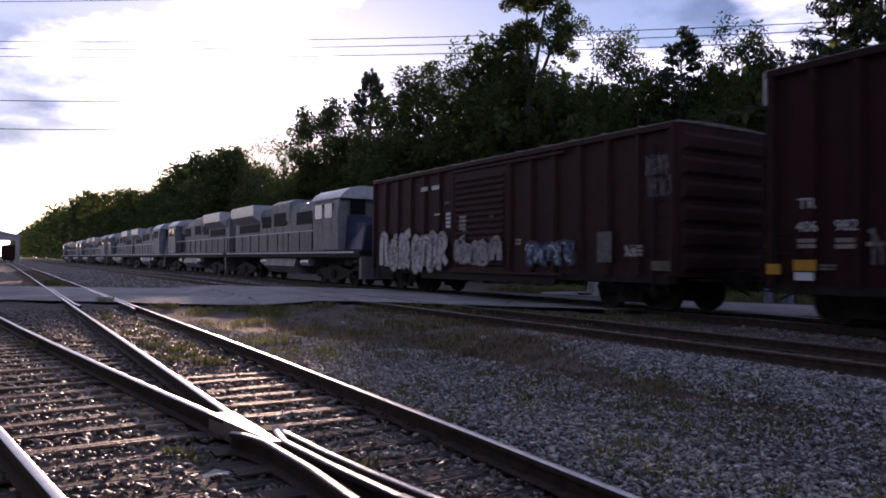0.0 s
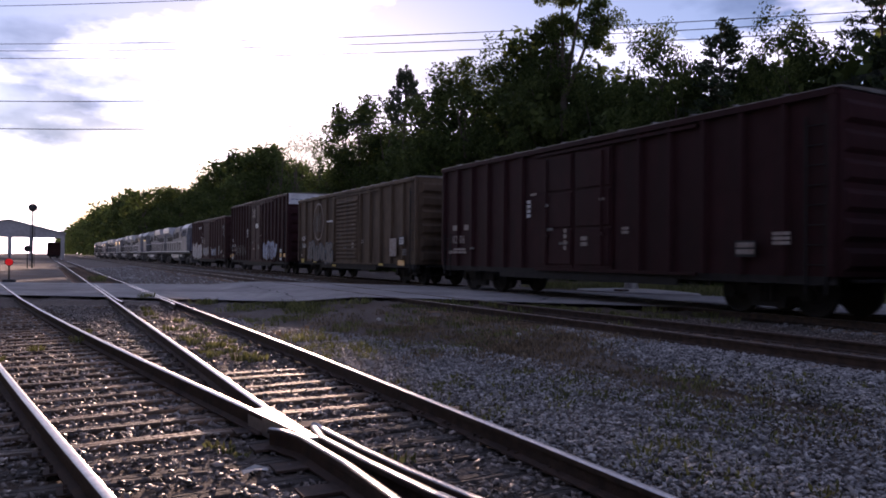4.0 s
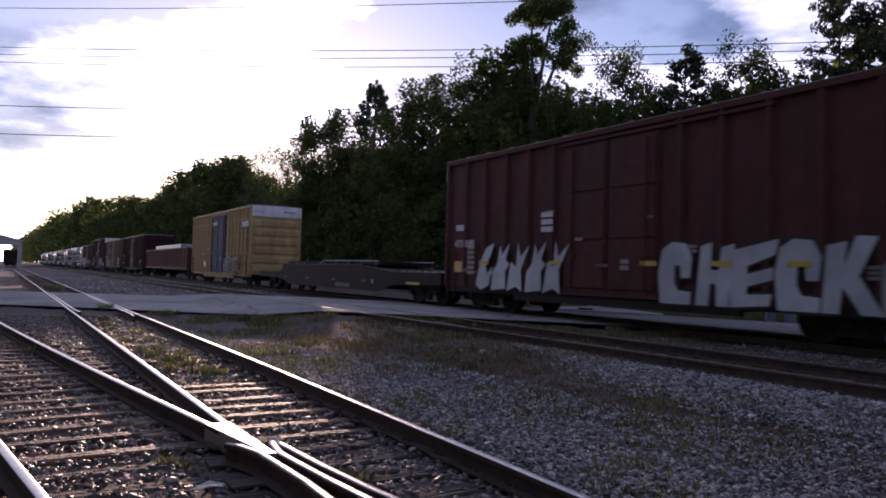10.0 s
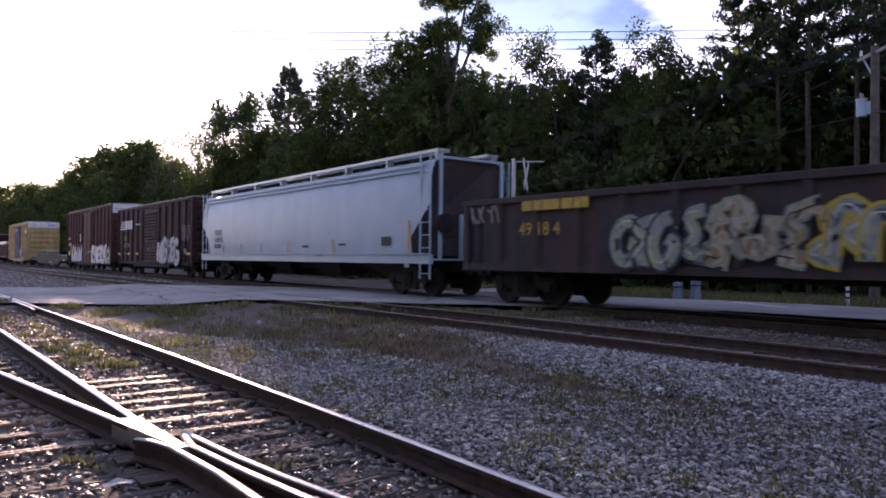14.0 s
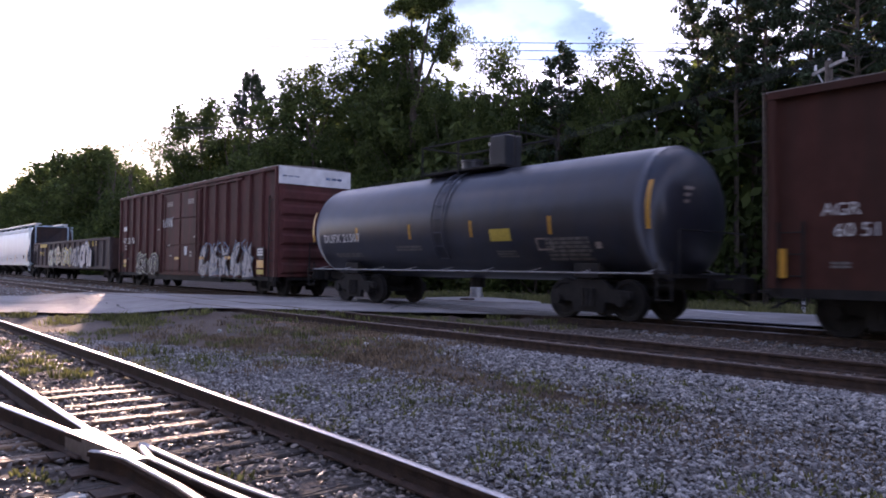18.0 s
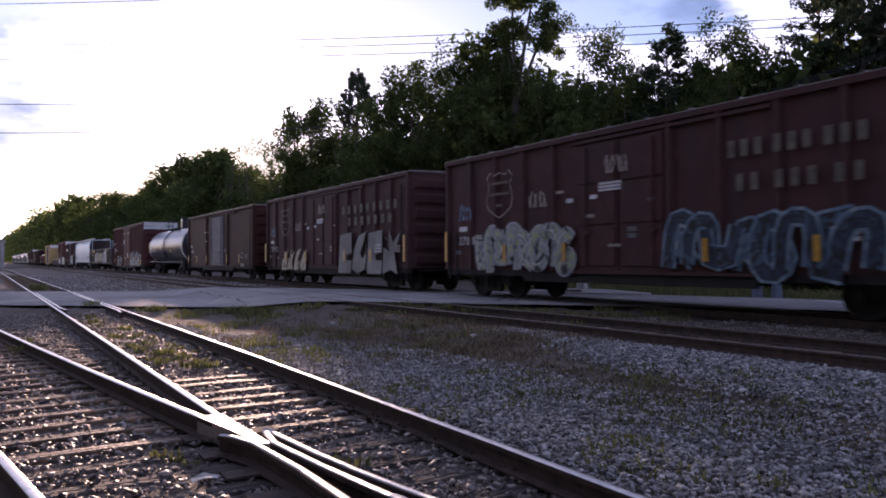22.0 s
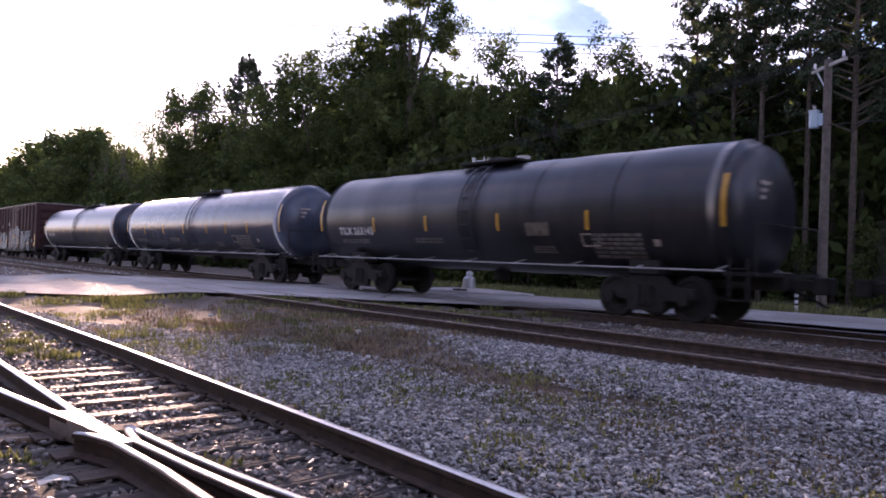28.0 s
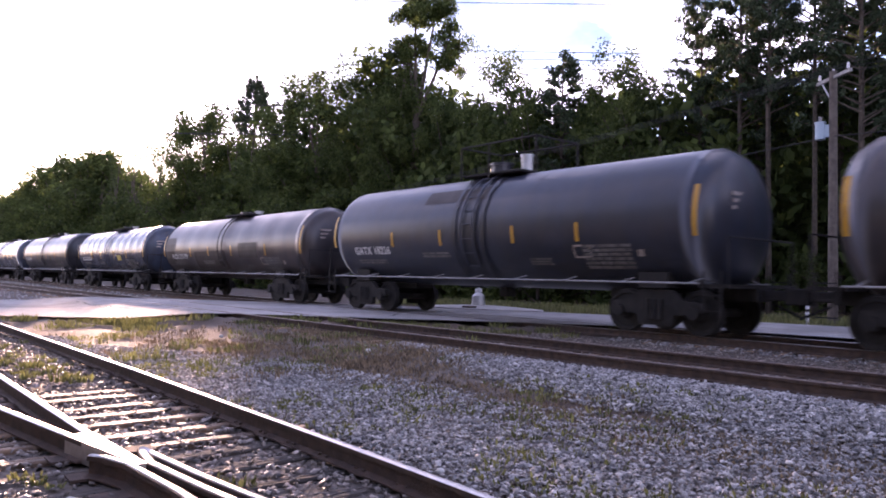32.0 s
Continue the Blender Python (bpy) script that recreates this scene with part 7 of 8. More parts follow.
def crowned_pine(h=20.5, seed=44):
    """The pine that stands over the skyline: an open crown, boughs that sweep up and end in upright tufts."""
    rng = np.random.default_rng(seed)
    root = tagged(new("pine_tree"), "tall pine with an open crown of upswept boughs and upright tufts", "tree", "trees of the wood")
    bm = bmesh.new()
    tube(bm, (0, 0, 0), (0, 0.1, h * 0.6), 0.2, 7, 0.15, caps=False)
    tube(bm, (0, 0.1, h * 0.6), (0, 0, h * 0.97), 0.15, 7, 0.03, caps=False)
    centres = [(0, 0, h * 0.93, 0.3), (0, 0, h * 0.955, 0.26), (0, 0, h * 0.98, 0.18)]
    turn = 0.0
    for k in range(30):
        u = k / 29
        turn += 2.4 + rng.uniform(-0.3, 0.3)
        z = h * (0.69 + 0.235 * u)
        reach = (2.25 - 1.65 * u ** 1.4) * rng.uniform(0.62, 1.1)
        base = Vector((0, 0, z))
        out = Vector((math.cos(turn), math.sin(turn), 0))
        knee = base + out * reach * 0.6 + Vector((0, 0, 0.15 * reach))
        tip = base + out * reach + Vector((0, 0, 0.55 * reach + 0.25))
        tube(bm, base, knee, 0.05, 5, 0.032, caps=False)
        tube(bm, knee, tip, 0.032, 5, 0.012, caps=False)
        for f, r in ((0.25, 0.21), (0.65, 0.25), (1.05, 0.2)):
            p = knee.lerp(tip, f)
            centres.append((p.x, p.y, p.z + 0.1, r * rng.uniform(0.85, 1.3)))
        for side in (-1, 1):
            q = knee + Vector((-out.y, out.x, 0)) * side * rng.uniform(0.25, 0.5) + Vector((0, 0, 0.25))
            tube(bm, base.lerp(knee, 0.7), q, 0.02, 4, 0.01, caps=False)
            centres.append((q.x, q.y, q.z + 0.1, rng.uniform(0.16, 0.27)))
    part("trunk", bm, BARK, root)
    again("crown", leaf_mesh("crown", centres, 60, 0.10, NEEDLE, rng, -0.55), root)
    return root


def mass(name, label, spots, seed, size=0.5, clumps=22, per=24):
    """Trees too far or too deep in the wood to tell apart: (x, y, height, width) each, joined."""
    rng = np.random.default_rng(seed)
    centres = []
    bm = bmesh.new()
    for x, y, h, w in spots:
        tube(bm, (x, y, 0.1), (x, y, h * 0.8), 0.16, 5, 0.06, caps=False)
        for i in range(clumps):
            f = 0.08 + 0.9 * (i + rng.random()) / clumps
            r = w * (0.5 + 0.7 * math.sin(math.pi * min(1, 0.12 + f * 0.9))) * rng.uniform(0.2, 1.0)
            a = rng.uniform(0, 2 * math.pi)
            centres.append((x + r * math.cos(a), y + r * math.sin(a), f * h * 0.95, rng.uniform(0.9, 1.5) * w / 3.2))
    ob = new(name, leaf_mesh(name, centres, per, size, LEAF, rng))
    tagged(ob, label, "woods", kind="stuff")
    tr = part("trunks", bm, BARK, ob)
    tr["kind"] = "stuff"


def build_woods():
    rng = np.random.default_rng(5)
    fine = [broadleaf(18.0, 3.2, 51, clumps=64, per=230, size=0.12), broadleaf(15.0, 3.1, 52, clumps=60, per=230, size=0.12), broadleaf(13.0, 3.0, 54, 0.06, clumps=56, per=230, size=0.12), broadleaf(18.0, 2.6, 55, 0.3, "thin-leaved tree with the low sun behind it", 40, 32, 0.12), broadleaf(18.0, 3.2, 56, clumps=60, per=80, size=0.24), broadleaf(15.0, 3.1, 57, clumps=60, per=80, size=0.24)]
    shrub = broadleaf(6.0, 2.6, 36, 0.02, "dense leafy shrub at the wood's edge", 34, 80, 0.17)
    crowned = crowned_pine()
    pines = [pine(20.5, 2.4, 41, 0.5), pine(17.5, 3.2, 42, 0.42, sparse=1.5), pine(19.0, 3.0, 43, 0.5, sparse=1.3)]
    source = {0: fine[0], 1: fine[1], 3: fine[2], 5: fine[3], 6: fine[4], 7: fine[5], 4: shrub, 10: pines[0], 11: pines[1], 12: pines[2], 13: crowned}
    heights = {0: 18.0, 1: 15.0, 3: 13.0, 5: 18.0, 6: 18.0, 7: 15.0, 4: 6.0, 10: 20.5, 11: 17.5, 12: 19.0, 13: 20.5}
    used = set()

    def put(kind, x, y, h, wide=1.0):
        s = h / heights[kind]
        m = pose(x, y, 0.15, 0, 0, rng.uniform(0, 360)) @ Matrix.Diagonal((wide * s * rng.uniform(0.9, 1.12), wide * s * rng.uniform(0.9, 1.12), s, 1))
        if kind not in used:
            used.add(kind)
            source[kind].matrix_basis = m
        else:
            copy_thing(source[kind], Matrix()).matrix_basis = m
    # the skyline, from far to near: kind, along the line, height
    far_line = [(0, 351, 27.2), (1, 300, 25.6), (0, 272, 24.6), (1, 240, 22.3), (0, 221, 21.0), (1, 200, 19.0), (0, 185, 18.2), (1, 171, 19.8), (0, 160, 20.3), (1, 151, 20.6), (0, 139, 21.0), (1, 131, 19.8), (0, 125, 19.6), (1, 119.5, 19.3), (5, 114, 18.9),
                (5, 108, 18.8), (5, 103, 18.9), (5, 98.5, 18.8), (5, 94, 18.9), (5, 90, 19.0), (5, 86, 19.4), (0, 81, 19.6), (0, 76, 18.8), (1, 72, 18.2)]
    near_line = [(13, 66.0, 20.1), (1, 61.6, 17.0), (0, 58.4, 16.6), (0, 55, 17.2), (1, 51.6, 17.3), (1, 46.6, 17.3), (7, 43.8, 17.5), (1, 41.2, 14.6), (3, 38.6, 13.8), (3, 36, 12.6), (3, 34, 12.5),
                 (0, 31.2, 14.9), (3, 29, 12.1), (11, 26.5, 12.9), (3, 24.5, 11.2), (1, 22.6, 12.5), (3, 21, 11.0), (11, 18.6, 14.6), (12, 16.6, 16.5), (10, 15, 17),
                 (12, 13.2, 17), (11, 11.3, 16), (12, 8.5, 17), (10, 5, 17), (12, 1, 17), (11, -4, 16), (12, -9, 17), (11, -15, 17)]
    tall = tall_tree()
    tall.matrix_basis = pose(31, 39.6, 0.15)
    for kind, y, h in far_line + near_line:
        if y > 110:
            kind = 6 + kind % 2
        put(kind, 31 + rng.uniform(-0.6, 0.8), y, h * (1.03 if y < 80 else 1.0), 1.0 if kind == 5 else 1.3 if kind == 13 else 1.05 if kind == 11 and y > 20 else 0.75 if y < 37 else 0.9 if y < 48 else 0.85 if 56 < y < 73 else 1.2)
    for y in np.arange(20, 110, 3.0):
        put(4, 28.6 + rng.uniform(-0.6, 0.8), y, rng.uniform(4.5, 7.5), 1.15)
    for y in np.arange(-14, 20, 3.4):
        put(4, 29.5 + rng.uniform(-0.6, 0.8), y, rng.uniform(2.2, 4.2))
    for y in np.arange(-16, 20, 3.0):
        put(int(rng.choice([10, 11, 12])), 34.5 + rng.uniform(-1.2, 1.5), y, rng.uniform(14, 18))
    # deeper in, no sky shows through
    spots = []
    for y in np.arange(20, 240, 3.4):
        spots.append((30.8 + rng.uniform(-0.8, 0.8), y, rng.uniform(9, 12.0) * (1.2 if 36 < y < 80 else 1.0), 3.3))
    for y in np.arange(14, 330, 3.6):
        for row in range(2):
            lim = np.interp(y, [14, 30, 36, 46, 57, 60, 75, 78, 84, 87, 112, 118, 200, 330], [12, 12.5, 13.5, 16.5, 16.5, 13.8, 14.2, 16.8, 16.5, 13.2, 13.2, 17, 19, 23])
            spots.append((35.0 + 4.5 * row + rng.uniform(-1, 1), y + rng.uniform(-1.5, 1.5) + 3 * row, lim * (1 + 0.06 * row) * rng.uniform(0.97, 1.07), 4.0))
    for y in np.arange(10, 200, 3.2):
        spots.append((45.5 + rng.uniform(-1, 1), y, rng.uniform(6, 8.5), 3.8))
    for y in np.arange(110, 190, 3.4):
        spots.append((28.6 + rng.uniform(-0.6, 0.8), y, rng.uniform(5, 8), 3.0))
    for y in np.arange(-60, 24, 3.0):
        for row in range(3):
            spots.append((41 + 5 * row + rng.uniform(-1.2, 1.5), y + row, rng.uniform(10, 13) + 1.5 * row, 4.0))
        spots.append((37.5 + rng.uniform(-1.0, 1.0), y, rng.uniform(4.0, 7.0), 3.2))
    mass("deep_woods", "dark dense broadleaf woods behind the first trees", spots, 61, 0.34, 28, 48)
    spots = []
    y = 338.0
    while y < 2300:
        spots.append((30 + rng.uniform(-2, 6), y, (25 + y * 0.014) * rng.uniform(0.88, 1.05), 5 + y * 0.006))
        y += 6 + y * 0.009
    mass("far_woods", "distant line of trees along the railway", spots, 62, 1.1, 22, 20)
    # unseen woods added behind the viewer: they keep sky light off the train
    spots = []
    for y in np.arange(-60, 62, 4.0):
        for row in range(2):
            spots.append((-17 - 5 * row + rng.uniform(-1.5, 1.5), y + 2 * row, rng.uniform(18, 23), 4.6))
    for x in np.arange(-20, 30, 4.0):
        spots.append((x, -34 + rng.uniform(-2, 2), rng.uniform(14, 18), 4.2))
    mass("yard_woods", "unseen trees added behind the viewer to block sky light", spots, 63, 0.6, 20, 20)


# ---- poles, wires, signals ----
def wire(a, b, sag, radius, name="overhead_wire", label="thin black overhead wire"):
    pts = []
    for i in range(25):
        t = i / 24
        p = Vector(a).lerp(Vector(b), t)
        p.z -= sag * 4 * t * (1 - t)
        pts.append(p)
    bm = bmesh.new()
    for p, q in zip(pts, pts[1:]):
        tube(bm, p, q, radius, 5, caps=False)
    tagged(new(name, done(bm, name, INK)), label, "wire", "overhead wires", "structure")


def build_road_edge():
    """Paint on the road, and what stands along its far side."""
    paintm = mat("worn_road_paint", (0.72, 0.72, 0.72), (0.5, 0.5, 0.5), 9, 0.8)
    bm = bmesh.new()
    v = [bm.verts.new((x, y, 0.376)) for x, y in ((19.95, 11.75), (19.62, 11.85), (18.68, 9.8), (19.0, 9.7))]
    bm.faces.new(v)
    tagged(new("road_marking", done(bm, "road_marking", paintm)), "worn white bar painted on the road", "road marking", kind="structure")
    bm = bmesh.new()
    pts = [(16.38, 9.8), (17.08, 4), (17.36, -10), (17.36, -40)]
    for a, b in zip(pts, pts[1:]):
        for k in range(6):
            p, q = [Vector((a[i] + (b[i] - a[i]) * (k + d) / 6 for i in (0, 1))) for d in (0, 1)]
            bm.faces.new([bm.verts.new((*r, 0.377)) for r in (p, q, q + Vector((0.1, 0)), p + Vector((0.1, 0)))])
    tagged(new("edge_line", done(bm, "edge_line", paintm)), "worn white line along the road's edge", "road marking", kind="structure")
    tar = mat("tar_filled_crack", (0.035, 0.034, 0.033), (0.02, 0.02, 0.02), 8, 0.7)
    rnd = random.Random(12)
    for line in (((7.54, 30.0), (7.5, 28.2), (7.42, 26.2), (7.35, 24.1), (6.95, 21.4)), ((-3, 33.6), (0.5, 31.4), (4.5, 29.3), (7.5, 27.2)), ((12.2, 16.4), (13.9, 18.2), (15.2, 20.6)), ((17.9, 12.5), (18.6, 6.0), (18.8, -3.0))):
        bm = bmesh.new()
        pts = []
        for a, b in zip(line, line[1:]):
            for k in range(6):
                pts.append((a[0] + (b[0] - a[0]) * k / 6 + rnd.uniform(-0.06, 0.06), a[1] + (b[1] - a[1]) * k / 6 + rnd.uniform(-0.06, 0.06)))
        sides = []
        for i, (px, py) in enumerate(pts):
            a, b = pts[max(i - 1, 0)], pts[min(i + 1, len(pts) - 1)]
            d = Vector((b[0] - a[0], b[1] - a[1])).normalized()
            wd = rnd.uniform(0.02, 0.05)
            z = max(0.0, plain(px, py)) + (0.145 if px < 6.7 else 0.145 + 0.02 * min(1.0, (px - 6.7) / 1.5)) + 0.012 * noise.noise((px, py, 0)) + 0.006
            sides.append([bm.verts.new((px - d.y * wd * s, py + d.x * wd * s, z)) for s in (-1, 1)])
        for a, b in zip(sides, sides[1:]):
            bm.faces.new((a[0], a[1], b[1], b[0]))
        tagged(new("road_crack", done(bm, "road_crack", tar)), "dark crack across the worn asphalt", "road crack", kind="structure")
    barrel = mat("blue_grey_plastic", (0.22, 0.26, 0.34), (0.17, 0.20, 0.27), 6, 0.5)
    for x, y, h, turn in ((20.42, 14.1, 0.66, 0), (20.55, 13.55, 0.74, 30)):
        root = tagged(new("utility_pedestal"), "blue-grey tapered utility pedestal with a dark cap", "utility box", "utility pedestals")
        bm = bmesh.new()
        for z0, z1, r0, r1 in ((0, 0.06, 0.24, 0.22), (0.06, h * 0.72, 0.19, 0.15), (h * 0.72, h * 0.76, 0.17, 0.17)):
            tube(bm, (0, 0, z0), (0, 0, z1), r0, 10, r1)
        part("housing", bm, barrel, root)
        bm = bmesh.new()
        tube(bm, (0, 0, h * 0.76), (0, 0, h * 0.82), 0.18, 10)
        part("band", bm, INK, root)
        bm = bmesh.new()
        tube(bm, (0, 0, h * 0.82), (0, 0, h * 0.96), 0.16, 10, 0.15)
        tube(bm, (0, 0, h * 0.96), (0, 0, h), 0.18, 10, 0.12)
        part("cap", bm, barrel, root)
        root.matrix_world = pose(x, y, 0.20, 0, 0, turn)
    root = tagged(new("marker_post"), "slim white marker post with black bands in the verge", "post")
    for k, (z0, z1, m) in enumerate(((0, 0.34, WHITEP), (0.34, 0.40, INK), (0.40, 0.50, WHITEP), (0.50, 0.58, INK), (0.58, 0.68, WHITEP))):
        bm = bmesh.new()
        tube(bm, (0, 0, z0), (0, 0, z1), 0.055, 8)
        part("band" if m is INK else "post_section", bm, m, root)
    root.matrix_world = pose(22.25, 9.75, 0.17)
    # inner rails beside the running rails where the road crosses
    for x, y0, y1 in ((XC + 0.13, 22.6, 35.5), (XD - 0.13, 20.8, 34.0)):
        g = tagged(new("guard_rail"), "bright inner rail beside the running rail in the road", "rail", kind="structure")
        path = [(x + 0.06 * (1 if x < 3 else -1), y0), (x, y0 + 1), (x, y1)]
        again("rail_foot", mesh("rail_foot", *sweep(RAIL_FOOT, path, RN - 0.162), RUST), g)
        again("rail_head", mesh("rail_head", *sweep(RAIL_HEAD, path, RN - 0.162), RAILTOP), g)


def build_wires():
    """Power lines that hang across the yard from one tall pole line to the next: height where the span begins, its slope and its sag."""
    p0, d = Vector((0, 90, 0)), Vector((51, -57, 0))
    for z0, slope, curve, radius in ((24.13, -6.467, 1.93, 0.036), (23.37, -6.344, 1.95, 0.036), (22.55, -6.35, 2.05, 0.036), (17.89, -4.95, 2.4, 0.045), (14.9, -4.2, 2.6, 0.045), (28.35, -6.717, 1.92, 0.036)):
        bm = bmesh.new()
        pts = []
        for i in range(45):
            s = -1.2 + 3.1 * i / 44
            p = p0 + d * s
            pts.append(Vector((p.x, p.y, z0 + slope * s + curve * s * s)))
        for p, q in zip(pts, pts[1:]):
            tube(bm, p, q, radius, 5, caps=False)
        tagged(new("overhead_wire", done(bm, "overhead_wire", INK)), "thin black overhead wire", "wire", "overhead wires", "structure")


def build_pole():
    root = tagged(new("utility_pole"), "weathered wooden utility pole with crossarm and grey transformer", "utility pole")
    bm = bmesh.new()
    tube(bm, (24.0, 9.75, 0.1), (23.7, 9.62, 8.0), 0.15, 12, 0.11)
    part("post", bm, mat("pole_wood", (0.15, 0.125, 0.105), (0.09, 0.075, 0.065), 5, 0.9, 0, 0.5, 20), root)
    a, b = Vector((24.2, 10.3, 7.75)), Vector((23.15, 8.9, 7.75))
    q = (b - a).normalized()
    nrm = Vector((-q.y, q.x, 0)) * 0.04
    bm = bmesh.new()
    v = []
    for p in (a, b):
        for s in (-1, 1):
            for z in (0, 0.10):
                v.append(bm.verts.new(p + nrm * s + Vector((0, 0, z))))
    for f in ((0, 1, 3, 2), (4, 6, 7, 5), (0, 4, 5, 1), (2, 3, 7, 6), (0, 2, 6, 4), (1, 5, 7, 3)):
        bm.faces.new([v[i] for i in f])
    arm = part("crossarm", bm, GREYWOOD, root, "pale grey wooden crossarm")
    for t in (0.08, 0.5, 0.92):
        p = a.lerp(b, t)
        bm = bmesh.new()
        tube(bm, p + Vector((0, 0, 0.14)), p + Vector((0, 0, 0.3)), 0.05, 8, 0.035)
        part("insulator", bm, WHITEP, arm)
    for t in (0.15,):
        bm = bmesh.new()
        tube(bm, a.lerp(b, t), (23.74, 9.64, 7.0), 0.025, 6)
        part("brace", bm, GALV, root)
    bm = bmesh.new()
    tube(bm, (23.75, 10.02, 5.95), (23.75, 10.02, 6.45), 0.15, 16)
    tube(bm, (23.75, 10.02, 6.45), (23.75, 10.02, 6.49), 0.17, 16)
    box(bm, 23.7, 23.8, 9.7, 9.9, 6.0, 6.38)
    tr = part("transformer", bm, HOPGREY, root, "pale grey transformer can", smooth=True)
    for dx in (-0.07, 0.07):
        bm = bmesh.new()
        tube(bm, (23.75 + dx, 10.02, 6.49), (23.75 + dx, 10.02, 6.66), 0.028, 8)
        part("bushing", bm, GREYWOOD, tr)
    for t in (0.08, 0.5, 0.92):
        p = a.lerp(b, t) + Vector((0, 0, 0.3))
        wire(p, p + Vector((9, 62, -0.5)), 0.9, 0.009)
        wire(p, p + Vector((-4, -42, 0)), 0.5, 0.009)
    wire((23.7, 9.65, 6.0), (32, 70, 5.6), 0.8, 0.014)
    wire((23.7, 9.65, 6.0), (20, -32, 6), 0.5, 0.014)


def lamp_head(parent, x, y, z, lit, way):
    """A flasher: black disc and hood, its lens facing along way."""
    w = Vector((way[0], way[1], 0)).normalized()
    c = Vector((x, y, z))
    bm = bmesh.new()
    tube(bm, c, c + w * 0.05, 0.15, 16)
    hd = part("flasher", bm, INK, parent, "black flasher head")
    bm = bmesh.new()
    tube(bm, c + w * 0.05, c + w * 0.22, 0.12, 14, caps=False)
    part("hood", bm, INK, hd)
    bm = bmesh.new()
    tube(bm, c + w * 0.052, c + w * 0.075, 0.1, 14)
    part("lens", bm, REDLAMP if lit else mat("dull_red_lens", (0.25, 0.02, 0.02), (0.2, 0.015, 0.015), 5, 0.2), hd)


def build_island():
    """The low concrete island on which the crossing signal stands, with a kerb edge."""
    ring = [(16.75, 20.6), (17.2, 18.9), (17.8, 17.7), (18.4, 16.9), (18.95, 17.0), (19.6, 18.8), (19.95, 20.4), (19.4, 21.4), (17.5, 21.5)]
    c = Vector((18.4, 19.6))
    bm = bmesh.new()
    rows = []
    for scale, z in ((1.0, 0.20), (1.0, 0.40), (0.97, 0.425), (0.6, 0.44)):
        rows.append([bm.verts.new((*(c + (Vector(p) - c) * scale), z)) for p in ring])
    n = len(ring)
    for a, b in zip(rows, rows[1:]):
        for i in range(n):
            bm.faces.new((a[i], a[(i + 1) % n], b[(i + 1) % n], b[i]))
    bm.faces.new(rows[-1])
    conc = mat("pale_concrete", (0.46, 0.45, 0.43), (0.36, 0.35, 0.335), 4, 0.85, 0, 0.4, 40, (0.28, 0.26, 0.24), 0.8, 0.4)
    tagged(new("traffic_island", done(bm, "traffic_island", conc)), "low pale concrete island beside the road", "traffic island", kind="structure")
    bm = bmesh.new()
    box(bm, 17.25, 17.6, 18.85, 19.25, 0.43, 0.49)
    tagged(new("drain_cover", done(bm, "drain_cover", RUST, bevel=0.02)), "dark iron drain cover on the concrete island", "drain cover")


